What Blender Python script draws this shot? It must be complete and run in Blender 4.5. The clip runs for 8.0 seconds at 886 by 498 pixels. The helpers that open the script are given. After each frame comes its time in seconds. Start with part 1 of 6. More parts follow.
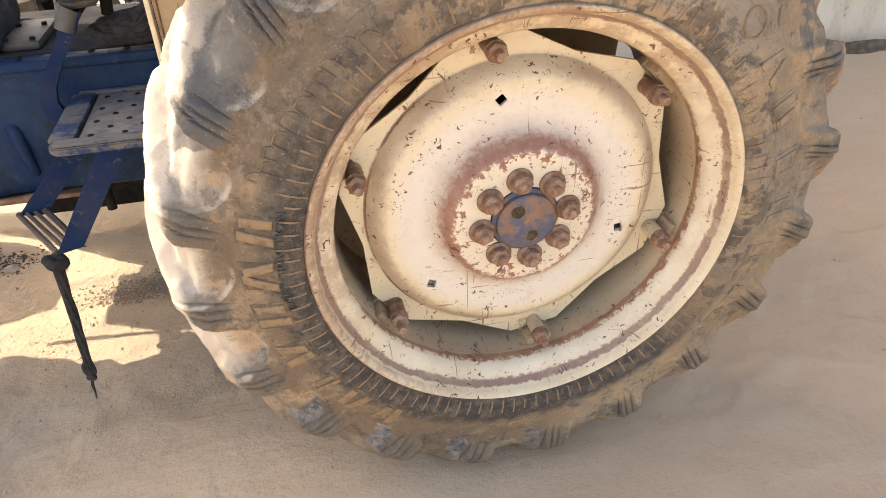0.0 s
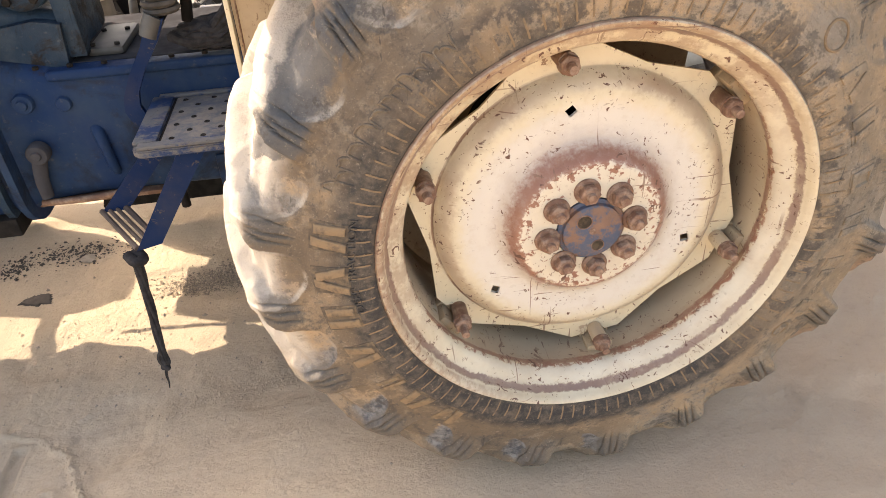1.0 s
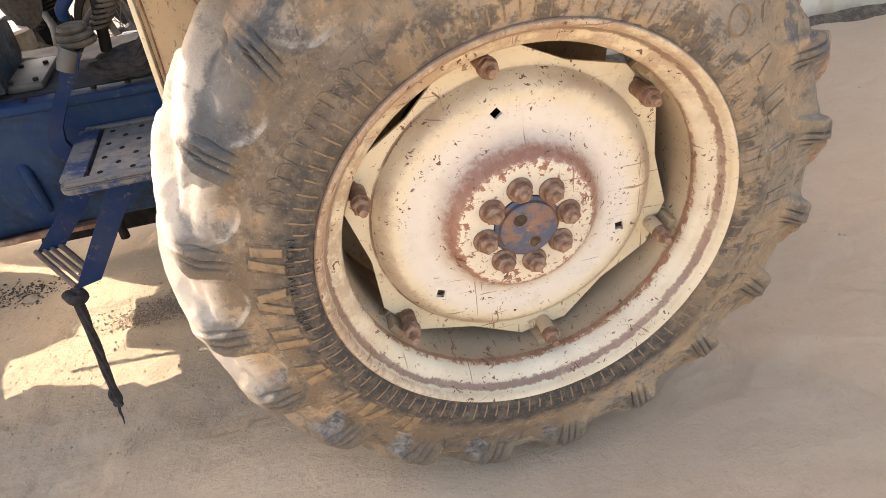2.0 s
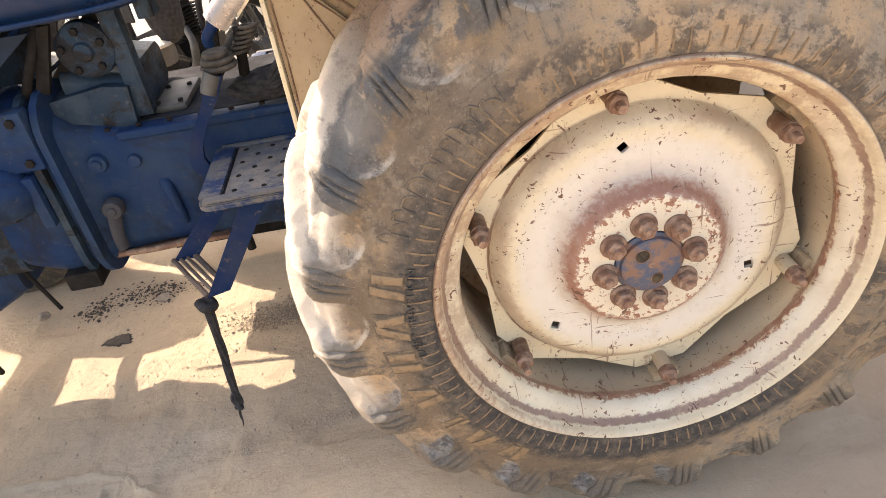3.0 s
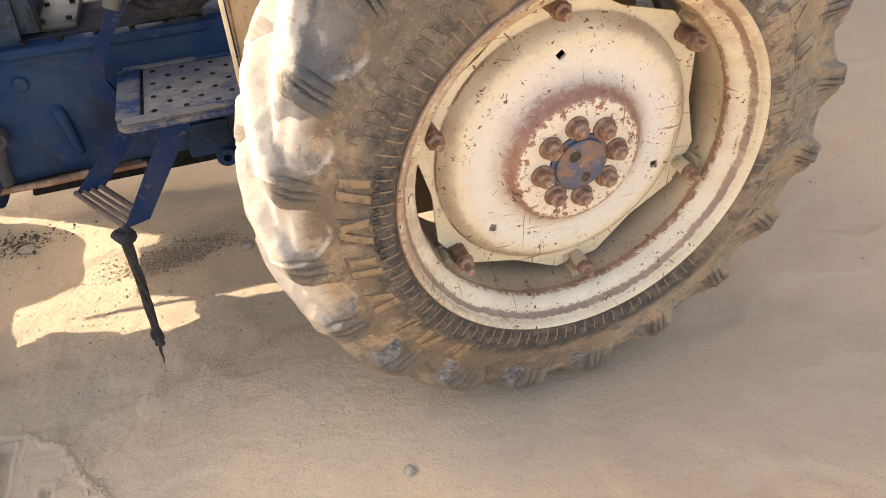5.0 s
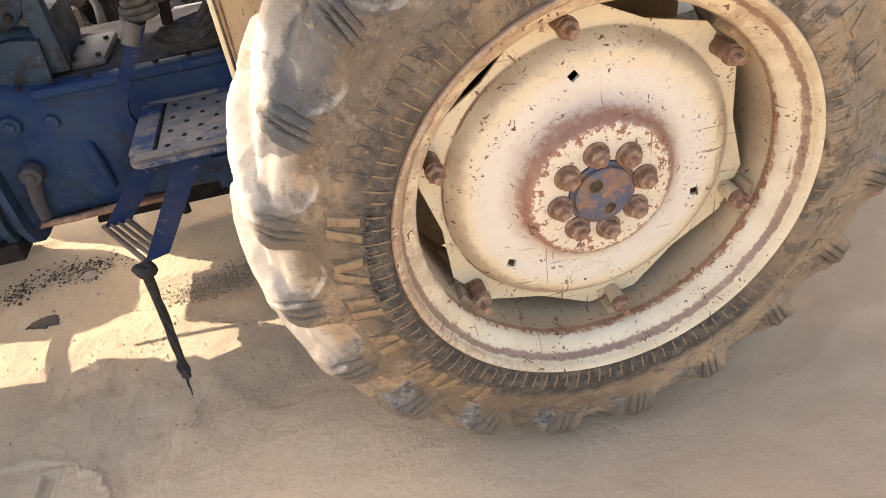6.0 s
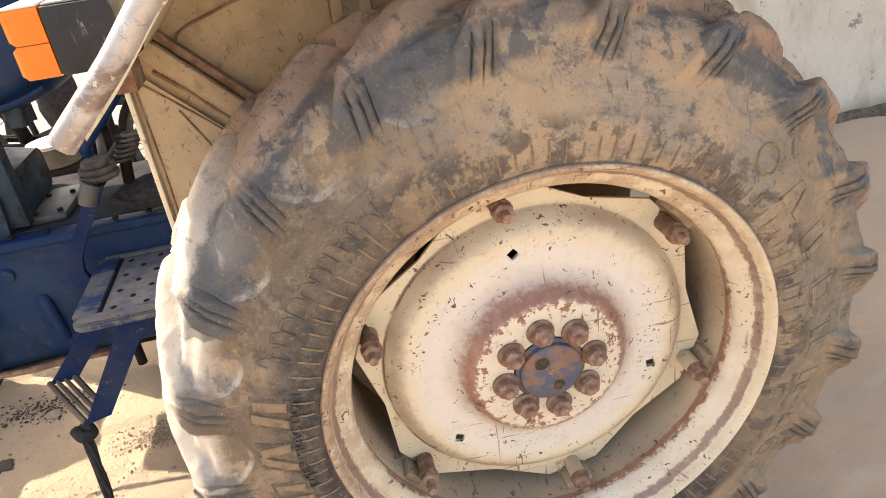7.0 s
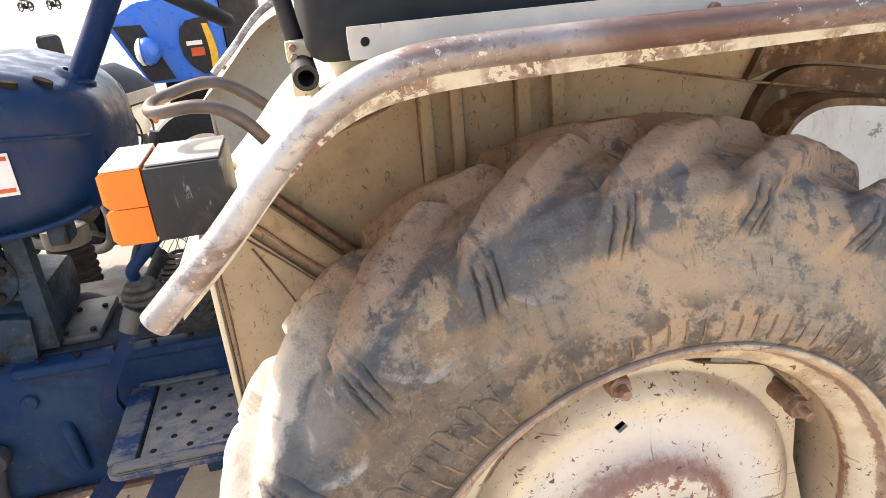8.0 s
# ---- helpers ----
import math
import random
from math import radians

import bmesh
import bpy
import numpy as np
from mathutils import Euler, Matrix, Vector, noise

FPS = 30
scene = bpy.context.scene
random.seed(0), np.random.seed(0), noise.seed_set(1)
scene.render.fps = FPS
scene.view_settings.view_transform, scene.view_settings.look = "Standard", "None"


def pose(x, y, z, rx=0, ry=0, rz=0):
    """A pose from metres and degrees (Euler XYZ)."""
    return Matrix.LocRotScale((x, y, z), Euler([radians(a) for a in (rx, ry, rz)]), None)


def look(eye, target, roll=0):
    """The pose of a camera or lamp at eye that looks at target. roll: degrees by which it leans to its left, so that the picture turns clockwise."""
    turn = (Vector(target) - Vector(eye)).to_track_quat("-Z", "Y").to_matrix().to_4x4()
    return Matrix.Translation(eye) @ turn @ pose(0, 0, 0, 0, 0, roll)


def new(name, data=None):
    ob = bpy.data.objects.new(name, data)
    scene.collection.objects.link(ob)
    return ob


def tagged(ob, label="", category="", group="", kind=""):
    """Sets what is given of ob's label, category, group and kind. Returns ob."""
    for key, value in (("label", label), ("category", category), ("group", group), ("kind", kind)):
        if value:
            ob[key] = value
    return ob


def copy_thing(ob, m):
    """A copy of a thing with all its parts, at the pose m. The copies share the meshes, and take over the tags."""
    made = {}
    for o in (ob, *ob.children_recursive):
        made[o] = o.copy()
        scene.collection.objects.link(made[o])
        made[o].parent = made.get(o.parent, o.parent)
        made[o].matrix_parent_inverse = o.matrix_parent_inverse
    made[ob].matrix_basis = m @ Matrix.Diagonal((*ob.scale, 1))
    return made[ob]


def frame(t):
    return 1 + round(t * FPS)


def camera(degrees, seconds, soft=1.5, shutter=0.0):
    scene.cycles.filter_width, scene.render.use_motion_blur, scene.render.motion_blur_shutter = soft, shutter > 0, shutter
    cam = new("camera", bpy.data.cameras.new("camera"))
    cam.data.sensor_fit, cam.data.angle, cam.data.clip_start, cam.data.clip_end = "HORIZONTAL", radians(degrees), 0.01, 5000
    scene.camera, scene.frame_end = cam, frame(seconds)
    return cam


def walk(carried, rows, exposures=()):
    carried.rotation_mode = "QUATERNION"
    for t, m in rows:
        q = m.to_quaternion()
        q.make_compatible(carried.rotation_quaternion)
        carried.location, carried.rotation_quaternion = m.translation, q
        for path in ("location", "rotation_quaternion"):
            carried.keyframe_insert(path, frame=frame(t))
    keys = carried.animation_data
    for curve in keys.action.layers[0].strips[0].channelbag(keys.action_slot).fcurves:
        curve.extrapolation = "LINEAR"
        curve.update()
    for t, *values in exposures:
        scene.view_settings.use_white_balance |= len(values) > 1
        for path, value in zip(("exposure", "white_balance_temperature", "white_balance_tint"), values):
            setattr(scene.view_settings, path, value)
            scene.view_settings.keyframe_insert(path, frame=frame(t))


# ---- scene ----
cam = camera(65.2, 8.0, soft=0.9)
PATH = [
    (0, (-0.34, -0.961, 1.296), (0.004, 0.643, 0.153), -1.7),
    (0.5, (-0.356, -0.95, 1.304), (-0.129, 0.679, 0.166), -1.4),
    (1, (-0.365, -0.957, 1.329), (-0.166, 0.661, 0.171), -3.3),
    (1.2, (-0.355, -0.958, 1.343), (-0.071, 0.655, 0.195), -5.7),
    (2.3, (-0.329, -0.967, 1.344), (-0.016, 0.625, 0.175), -6.3),
    (2.5, (-0.326, -0.967, 1.364), (-0.064, 0.669, 0.244), -6.7),
    (3, (-0.348, -0.936, 1.38), (-0.322, 0.72, 0.258), -9.6),
    (3.5, (-0.408, -0.939, 1.385), (-0.369, 0.755, 0.322), -7.6),
    (4, (-0.55, -0.943, 1.376), (-0.465, 0.683, 0.213), -7.7),
    (4.5, (-0.584, -0.974, 1.352), (-0.185, 0.531, 0.097), -2.8),
    (5, (-0.574, -0.991, 1.364), (-0.106, 0.488, 0.102), -2.8),
    (5.2, (-0.576, -0.989, 1.365), (-0.122, 0.503, 0.113), -2.8),
    (6.3, (-0.334, -0.903, 1.325), (-0.209, 0.688, 0.121), -11.9),
    (6.5, (-0.311, -0.881, 1.329), (-0.203, 0.715, 0.128), -13.3),
    (7, (-0.269, -0.878, 1.39), (-0.012, 0.86, 0.434), -8.1),
    (7.5, (-0.245, -0.834, 1.429), (0.116, 0.904, 0.508), -7.0),
    (8, (-0.387, -0.707, 1.483), (-0.053, 1.1, 0.695), -5.3),
]
walk(cam, [(t, look(eye, target, roll)) for t, eye, target, roll in PATH], [(0, 1.99, 8550, 14), (3.5, 2.0, 8200, 14), (4.5, 1.93, 8600, 14), (5.2, 1.92, 8600, 14), (6.5, 1.98, 8450, 14), (7.0, 1.92, 8250, 14), (7.5, 1.86, 8250, 14), (8, 2.0, 7400, 11)])

# ---- world and sun ----
SUN = Vector((-0.76, 0.66, 1.0)).normalized()
world = bpy.data.worlds.new("sky")
scene.world = world
world.use_nodes = True
wn = world.node_tree
sky = wn.nodes.new("ShaderNodeTexSky")
sky.sky_type, sky.sun_disc = "NISHITA", False
sky.sun_elevation = math.asin(SUN.z)
sky.sun_rotation = math.atan2(SUN.x, SUN.y)
sky.dust_density, sky.air_density = 3.0, 1.0
wn.nodes["Background"].inputs["Strength"].default_value = 0.15
wn.links.new(sky.outputs[0], wn.nodes["Background"].inputs["Color"])
sun = new("sun", bpy.data.lights.new("sun", "SUN"))
sun.data.energy, sun.data.angle, sun.data.color = 2.05, radians(0.53), (1.0, 0.965, 0.92)
sun.matrix_world = look(SUN * 20, (0, 0, 0))


# ---- materials ----
class Mat:
    """A small wrapper to write node materials in few lines."""

    def __init__(self, name, rough=0.7, metal=0.0):
        self.m = bpy.data.materials.new(name)
        self.m.use_nodes = True
        self.t = self.m.node_tree
        self.b = self.t.nodes["Principled BSDF"]
        self.b.inputs["Roughness"].default_value = rough
        self.b.inputs["Metallic"].default_value = metal
        self.co = self.t.nodes.new("ShaderNodeTexCoord").outputs["Object"]

    def link(self, a, b):
        self.t.links.new(a, b)

    def mapped(self, scale=(1, 1, 1), turn=(0, 0, 0), shift=(0, 0, 0)):
        n = self.t.nodes.new("ShaderNodeMapping")
        n.inputs["Scale"].default_value, n.inputs["Rotation"].default_value, n.inputs["Location"].default_value = scale, turn, shift
        self.link(self.co, n.inputs[0])
        return n.outputs[0]

    def noise(self, scale, detail=4, rough=0.6, at=None, distort=0.0):
        n = self.t.nodes.new("ShaderNodeTexNoise")
        n.inputs["Scale"].default_value, n.inputs["Detail"].default_value = scale, detail
        n.inputs["Roughness"].default_value, n.inputs["Distortion"].default_value = rough, distort
        self.link(at or self.co, n.inputs["Vector"])
        return n.outputs["Fac"]

    def voronoi(self, scale, feature="F1", at=None):
        n = self.t.nodes.new("ShaderNodeTexVoronoi")
        n.feature = feature
        n.inputs["Scale"].default_value = scale
        self.link(at or self.co, n.inputs["Vector"])
        return n.outputs["Distance"]

    def step(self, value, lo, hi, a=0.0, b=1.0):
        n = self.t.nodes.new("ShaderNodeMapRange")
        n.interpolation_type = "SMOOTHSTEP"
        self.link(value, n.inputs[0])
        for k, v in zip((1, 2, 3, 4), (lo, hi, a, b)):
            n.inputs[k].default_value = v
        return n.outputs[0]

    def math(self, op, a, b=0.0, c=0.0):
        n = self.t.nodes.new("ShaderNodeMath")
        n.operation = op
        for k, v in enumerate((a, b, c)):
            if isinstance(v, (int, float)):
                n.inputs[k].default_value = v
            else:
                self.link(v, n.inputs[k])
        return n.outputs[0]

    def xyz(self):
        n = self.t.nodes.new("ShaderNodeSeparateXYZ")
        self.link(self.co, n.inputs[0])
        return n.outputs

    def mix(self, fac, a, b):
        n = self.t.nodes.new("ShaderNodeMix")
        n.data_type = "RGBA"
        if isinstance(fac, (int, float)):
            n.inputs[0].default_value = fac
        else:
            self.link(fac, n.inputs[0])
        for k, v in ((6, a), (7, b)):
            if isinstance(v, tuple):
                n.inputs[k].default_value = v
            else:
                self.link(v, n.inputs[k])
        return n.outputs[2]

    def combine(self, a, b, c):
        n = self.t.nodes.new("ShaderNodeCombineXYZ")
        for k, v in enumerate((a, b, c)):
            self.link(v, n.inputs[k])
        return n.outputs[0]

    def color(self, c):
        if isinstance(c, tuple):
            self.b.inputs["Base Color"].default_value = c
        else:
            self.link(c, self.b.inputs["Base Color"])
        return self

    def rough(self, value):
        self.link(value, self.b.inputs["Roughness"])
        return self

    def bump(self, height, strength=0.5, distance=0.002):
        n = self.t.nodes.new("ShaderNodeBump")
        n.inputs["Strength"].default_value, n.inputs["Distance"].default_value = strength, distance
        self.link(height, n.inputs["Height"])
        last = self.b.inputs["Normal"].links
        if last:
            self.link(last[0].from_socket, n.inputs["Normal"])
        self.link(n.outputs[0], self.b.inputs["Normal"])
        return self


def paint(name, base, worn, rust, wear=0.62, dust=0.3, rough=0.45, scale=1.0, tan=(0.42, 0.31, 0.21, 1), gloss=0.5):
    """Old paint: two tones, chips through to rust, dust in the hollows of a coarse noise."""
    m = Mat(name, rough)
    m.b.inputs["Specular IOR Level"].default_value = gloss
    c = m.mix(m.step(m.noise(6 * scale), 0.35, 0.7), base, worn)
    chips = m.step(m.noise(70 * scale, 6, 0.7, distort=0.6), wear, wear + 0.03)
    big = m.step(m.noise(9 * scale, 5, 0.65), 0.42, 0.62)
    c = m.mix(m.math("MULTIPLY", chips, big), c, rust)
    d = m.math("MULTIPLY", m.step(m.noise(14 * scale, 6, 0.7), 0.4, 0.75), dust)
    c = m.mix(d, c, tan)
    m.color(c).rough(m.step(m.noise(20 * scale), 0.3, 0.7, rough - 0.08, rough + 0.2))
    m.bump(m.noise(140 * scale, 3), 0.15, 0.001).bump(m.math("SUBTRACT", 1.0, chips), 0.3, 0.0006)
    return m


def plain(name, c, rough=0.6, metal=0.0, dark=0.75, scale=30, gloss=0.5):
    m = Mat(name, rough, metal)
    m.b.inputs["Specular IOR Level"].default_value = gloss
    shade = tuple(v * dark for v in c[:3]) + (1,)
    m.color(m.mix(m.step(m.noise(scale, 5), 0.35, 0.68), c, shade))
    m.bump(m.noise(scale * 5, 3), 0.2, 0.001)
    return m


CREAM = (0.69, 0.61, 0.450, 1)
CREAM_W = (0.61, 0.52, 0.355, 1)
RUST = (0.16, 0.075, 0.045, 1)

# soil: trodden dusty earth
m = Mat("earth", 0.95)
c = m.mix(m.step(m.noise(1.3, 5), 0.35, 0.7), (0.558, 0.446, 0.322, 1), (0.506, 0.398, 0.286, 1))
c = m.mix(m.step(m.noise(9, 8, 0.7), 0.45, 0.75), c, (0.49, 0.385, 0.285, 1))
c = m.mix(m.math("MULTIPLY", m.step(m.noise(160, 3, 0.7), 0.58, 0.70), 0.6), c, (0.56, 0.46, 0.36, 1))
c = m.mix(m.math("MULTIPLY", m.step(m.noise(240, 2), 0.60, 0.68), 0.22), c, (0.18, 0.135, 0.10, 1))
c = m.mix(m.math("MULTIPLY", m.step(m.noise(48, 4, 0.7), 0.56, 0.66), 0.22), c, (0.30, 0.23, 0.17, 1))
track = m.noise(5, 6, 0.65, at=m.mapped((0.5, 3.0, 1), (0, 0, 0.35)), distort=0.3)
c = m.mix(m.math("MULTIPLY", m.step(track, 0.50, 0.62), 0.22), c, (0.42, 0.33, 0.245, 1))
m.bump(track, 0.15, 0.01)
c = m.mix(m.math("MULTIPLY", m.step(m.noise(3.2, 6, 0.7), 0.50, 0.66), 0.12), c, (0.32, 0.255, 0.195, 1))
hard = m.step(m.math("ADD", m.xyz()[1], m.math("MULTIPLY", m.noise(1.4, 4), 0.8)), 2.5, 3.4)
c = m.mix(hard, c, m.mix(m.noise(3, 6, 0.7), (0.23, 0.215, 0.20, 1), (0.29, 0.27, 0.245, 1)))
red = m.step(m.math("ADD", m.xyz()[0], m.math("MULTIPLY", m.noise(1.1, 4), 0.8)), -0.25, 0.75, 0.0, 0.55)
c = m.mix(red, c, m.mix(m.noise(12, 6, 0.7), (0.50, 0.36, 0.25, 1), (0.43, 0.305, 0.21, 1)))
m.color(c).bump(m.noise(22, 7, 0.72), 0.8, 0.012).bump(m.noise(75, 7, 0.8), 0.48, 0.006)
EARTH = m.m

m = Mat("oily earth", 0.8)
m.color(m.mix(m.noise(60, 5), (0.035, 0.031, 0.028, 1), (0.13, 0.105, 0.085, 1))).bump(m.noise(110, 5), 0.5, 0.004)
OIL = m.m
m = Mat("gravelly earth", 0.95)
m.color(m.mix(m.step(m.noise(120, 5, 0.7), 0.4, 0.65), (0.23, 0.185, 0.145, 1), (0.42, 0.335, 0.25, 1))).bump(m.noise(150, 4), 0.8, 0.006)
GRIT = m.m

# white-washed wall with runs and scuffs
m = Mat("whitewash", 0.9)
c = m.mix(m.step(m.noise(2.2, 6), 0.4, 0.7), (0.74, 0.68, 0.585, 1), (0.63, 0.57, 0.475, 1))
run = m.step(m.noise(3.0, 5, at=m.mapped((1.6, 1, 0.7)), distort=0.4), 0.50, 0.72)
c = m.mix(m.math("MULTIPLY", run, 0.62), c, (0.46, 0.36, 0.25, 1))
c = m.mix(m.math("MULTIPLY", m.step(m.noise(9, 6, 0.7, at=m.mapped((1.2, 1, 0.35))), 0.54, 0.66), 0.45), c, (0.45, 0.35, 0.24, 1))
c = m.mix(m.step(m.noise(7, 6, 0.75), 0.62, 0.66), c, (0.32, 0.27, 0.21, 1))
c = m.mix(m.math("MULTIPLY", m.step(m.noise(26, 5, 0.7, at=m.mapped((1, 1, 0.12))), 0.60, 0.72), 0.3), c, (0.42, 0.33, 0.23, 1))
z = m.xyz()[2]
c = m.mix(m.step(m.math("ADD", z, m.math("MULTIPLY", m.noise(5, 4), 0.2)), 0.08, 0.24, 0.8, 0.0), c, (0.25, 0.19, 0.14, 1))
c = m.mix(m.math("MULTIPLY", m.step(m.noise(60, 4, 0.7, at=m.mapped((1, 1, 0.4)), distort=0.6), 0.64, 0.68), 0.5), c, (0.34, 0.29, 0.24, 1))
m.color(c).bump(m.noise(40, 5), 0.4, 0.004).bump(m.noise(6, 4), 0.4, 0.02)
WALL = m.m
m = Mat("damp dirt", 0.95)
m.color(m.mix(m.step(m.noise(24, 7, 0.72), 0.38, 0.62), (0.075, 0.058, 0.042, 1), (0.17, 0.128, 0.09, 1))).bump(m.noise(40, 6, 0.7), 0.7, 0.01)
DAMP = m.m

SCOOP_R = 0.540


# rubber, caked with pale dust and red mud; local origin is the hub, the axle lies along y
def rubber(name):
    m = Mat(name, 0.85)
    x, y, z = m.xyz()
    rad = m.math("SQRT", m.math("ADD", m.math("MULTIPLY", x, x), m.math("MULTIPLY", z, z)))
    # place along the tread's repeat: 0 at each lug's nose
    turn = m.math("ADD", m.math("MULTIPLY", m.math("SUBTRACT", m.math("ARCTAN2", z, x), radians(7.5)), 20 / (2 * math.pi)), 40.5)
    e = m.math("SUBTRACT", m.math("FRACT", turn), 0.5)
    arc = m.math("MULTIPLY", m.math("SUBTRACT", m.math("FRACT", m.math("SUBTRACT", turn, 0.57)), 0.5), 0.168)
    fall = m.math("MINIMUM", m.math("SUBTRACT", rad, SCOOP_R), 0.0)
    round_ = m.math("SQRT", m.math("ADD", m.math("MULTIPLY", arc, arc), m.math("MULTIPLY", m.math("MULTIPLY", fall, fall), 0.81)))
    up = m.math("ADD", m.math("MULTIPLY", z, 0.9), m.math("MULTIPLY", x, 0.9))
    fine = m.noise(60, 6, 0.75)
    black = m.mix(m.noise(30, 5, 0.7), (0.020, 0.024, 0.031, 1), (0.085, 0.092, 0.104, 1))
    tan = m.mix(m.noise(15, 7, 0.75), (0.26, 0.175, 0.105, 1), (0.49, 0.355, 0.225, 1))
    red = m.mix(m.noise(16, 6, 0.7), (0.24, 0.145, 0.095, 1), (0.40, 0.285, 0.205, 1))
    grey = m.mix(m.noise(34, 6, 0.7), (0.13, 0.118, 0.102, 1), (0.36, 0.305, 0.24, 1))
    c = m.mix(m.math("MULTIPLY", m.step(m.noise(6, 10, 0.76), 0.46, 0.56), 0.8), tan, grey)
    # darker, wiped sidewall to the front, with islands of tan
    front = m.step(m.math("ADD", x, m.math("MULTIPLY", z, 0.30)), 0.12, -0.25)
    wiped = m.math("MULTIPLY", m.step(m.noise(9, 10, 0.76), 0.44, 0.51), m.math("MULTIPLY", front, 0.82))
    c = m.mix(wiped, c, m.mix(fine, (0.062, 0.049, 0.038, 1), (0.20, 0.148, 0.102, 1)))
    # greyer, darker sidewall towards the rear
    rear = m.step(m.math("ADD", x, m.math("MULTIPLY", m.noise(5, 5, 0.7), 0.3)), 0.36, 0.56)
    c = m.mix(m.math("MULTIPLY", rear, m.step(m.noise(22, 8, 0.74), 0.36, 0.58, 0.2, 0.66)), c, m.mix(fine, (0.115, 0.092, 0.064, 1), (0.22, 0.172, 0.118, 1)))
    # red mud lies on the running surface, more so high up and behind
    mud = m.math("MULTIPLY", m.step(m.math("ADD", rad, m.math("MULTIPLY", m.noise(9, 5), 0.08)), 0.572, 0.60), m.step(m.math("ADD", up, m.math("MULTIPLY", m.noise(4, 3), 0.5)), 0.0, 0.45))
    c = m.mix(mud, c, red)
    # pale dust on the front of the tread
    pale = m.math("MULTIPLY", m.step(m.math("ADD", rad, m.math("MULTIPLY", m.noise(10, 5), 0.05)), 0.525, 0.56), m.step(m.math("ADD", up, m.math("MULTIPLY", m.noise(5, 3), 0.4)), 0.30, 0.05))
    pale = m.math("MULTIPLY", pale, m.step(m.math("ADD", z, m.math("MULTIPLY", m.noise(6, 4), 0.3)), -0.26, 0.02))
    # the scoop between two lugs: dust above, wiped blue-grey rubber below, a crisp round foot
    ragged = m.math("ADD", round_, m.math("MULTIPLY", m.math("SUBTRACT", m.noise(26, 5, 0.65), 0.5), 0.010))
    scoop = m.math("MULTIPLY", m.step(ragged, 0.0625, 0.0590), m.step(rad, 0.470, 0.482))
    tread = m.step(m.math("ADD", rad, m.math("MULTIPLY", m.noise(18, 5), 0.02)), 0.564, 0.578)
    pale = m.math("MULTIPLY", pale, m.math("MAXIMUM", scoop, tread))
    dull = m.math("MULTIPLY", m.math("MULTIPLY", front, m.math("SUBTRACT", 1.0, m.math("MAXIMUM", scoop, tread))), m.step(m.noise(14, 7, 0.72), 0.34, 0.56, 0.15, 0.62))
    c = m.mix(dull, c, m.mix(fine, (0.095, 0.070, 0.048, 1), (0.175, 0.125, 0.082, 1)))
    c = m.mix(m.math("MULTIPLY", pale, 0.95), c, m.mix(m.noise(28, 6, 0.7), (0.61, 0.545, 0.465, 1), (0.47, 0.41, 0.34, 1)))
    bare = m.math("ADD", arc, m.math("MULTIPLY", m.math("SUBTRACT", m.noise(13, 7, 0.7, distort=0.4), 0.5), 0.09))
    bare = m.math("MULTIPLY", m.step(bare, 0.004, 0.020), m.math("MULTIPLY", scoop, m.step(m.math("ADD", rad, m.math("MULTIPLY", m.noise(22, 5), 0.03)), 0.582, 0.566)))
    bare = m.math("MULTIPLY", bare, m.math("MULTIPLY", m.step(m.noise(3.1, 3), 0.30, 0.42), m.math("ADD", 0.2, m.math("MULTIPLY", front, 0.8))))
    blue = m.mix(m.step(m.noise(38, 6, 0.75), 0.38, 0.62), (0.052, 0.060, 0.074, 1), (0.235, 0.235, 0.235, 1))
    c = m.mix(m.math("MULTIPLY", bare, m.step(z, -0.08, -0.24, 0.52, 0.95)), c, blue)
    # pale crescent on the scoop's lower rim: its lit edge put into the colour
    foot = m.math("MULTIPLY", m.step(ragged, 0.052, 0.057), m.math("MULTIPLY", m.step(ragged, 0.062, 0.0595), m.step(m.noise(30, 5, 0.7), 0.36, 0.52)))
    foot = m.math("MULTIPLY", m.math("MULTIPLY", foot, m.step(arc, -0.02, 0.01)), m.math("MULTIPLY", front, m.math("MULTIPLY", m.step(rad, 0.545, 0.525), m.step(z, -0.22, -0.08))))
    c = m.mix(m.math("MULTIPLY", foot, 0.6), c, (0.50, 0.45, 0.38, 1))
    # tread darkened towards the wheel's foot, the shade there put into the colour
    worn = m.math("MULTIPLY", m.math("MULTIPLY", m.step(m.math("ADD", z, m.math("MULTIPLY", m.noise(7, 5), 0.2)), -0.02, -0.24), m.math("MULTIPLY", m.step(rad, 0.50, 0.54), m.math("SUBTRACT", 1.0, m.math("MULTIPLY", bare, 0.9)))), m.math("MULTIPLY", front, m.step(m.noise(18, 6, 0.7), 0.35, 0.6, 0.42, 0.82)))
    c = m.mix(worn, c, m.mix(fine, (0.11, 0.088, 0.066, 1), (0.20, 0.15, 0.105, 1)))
    # rubbed noses of the lugs, some of their shade put into the dark colour
    nose = m.math("ADD", m.math("ABSOLUTE", e), m.math("MULTIPLY", m.math("SUBTRACT", m.noise(20, 6, 0.7), 0.5), 0.22))
    edge = m.math("ADD", rad, m.math("MULTIPLY", m.math("SUBTRACT", m.noise(24, 6, 0.7), 0.5), 0.05))
    nose = m.math("MULTIPLY", m.step(nose, 0.19, 0.13), m.math("MULTIPLY", m.step(edge, 0.488, 0.512), m.step(edge, 0.572, 0.556)))
    c = m.mix(m.math("MULTIPLY", nose, 0.75), c, m.mix(fine, (0.055, 0.050, 0.046, 1), (0.20, 0.165, 0.13, 1)))
    clean = m.math("SUBTRACT", 1.0, m.math("MULTIPLY", pale, 0.75))
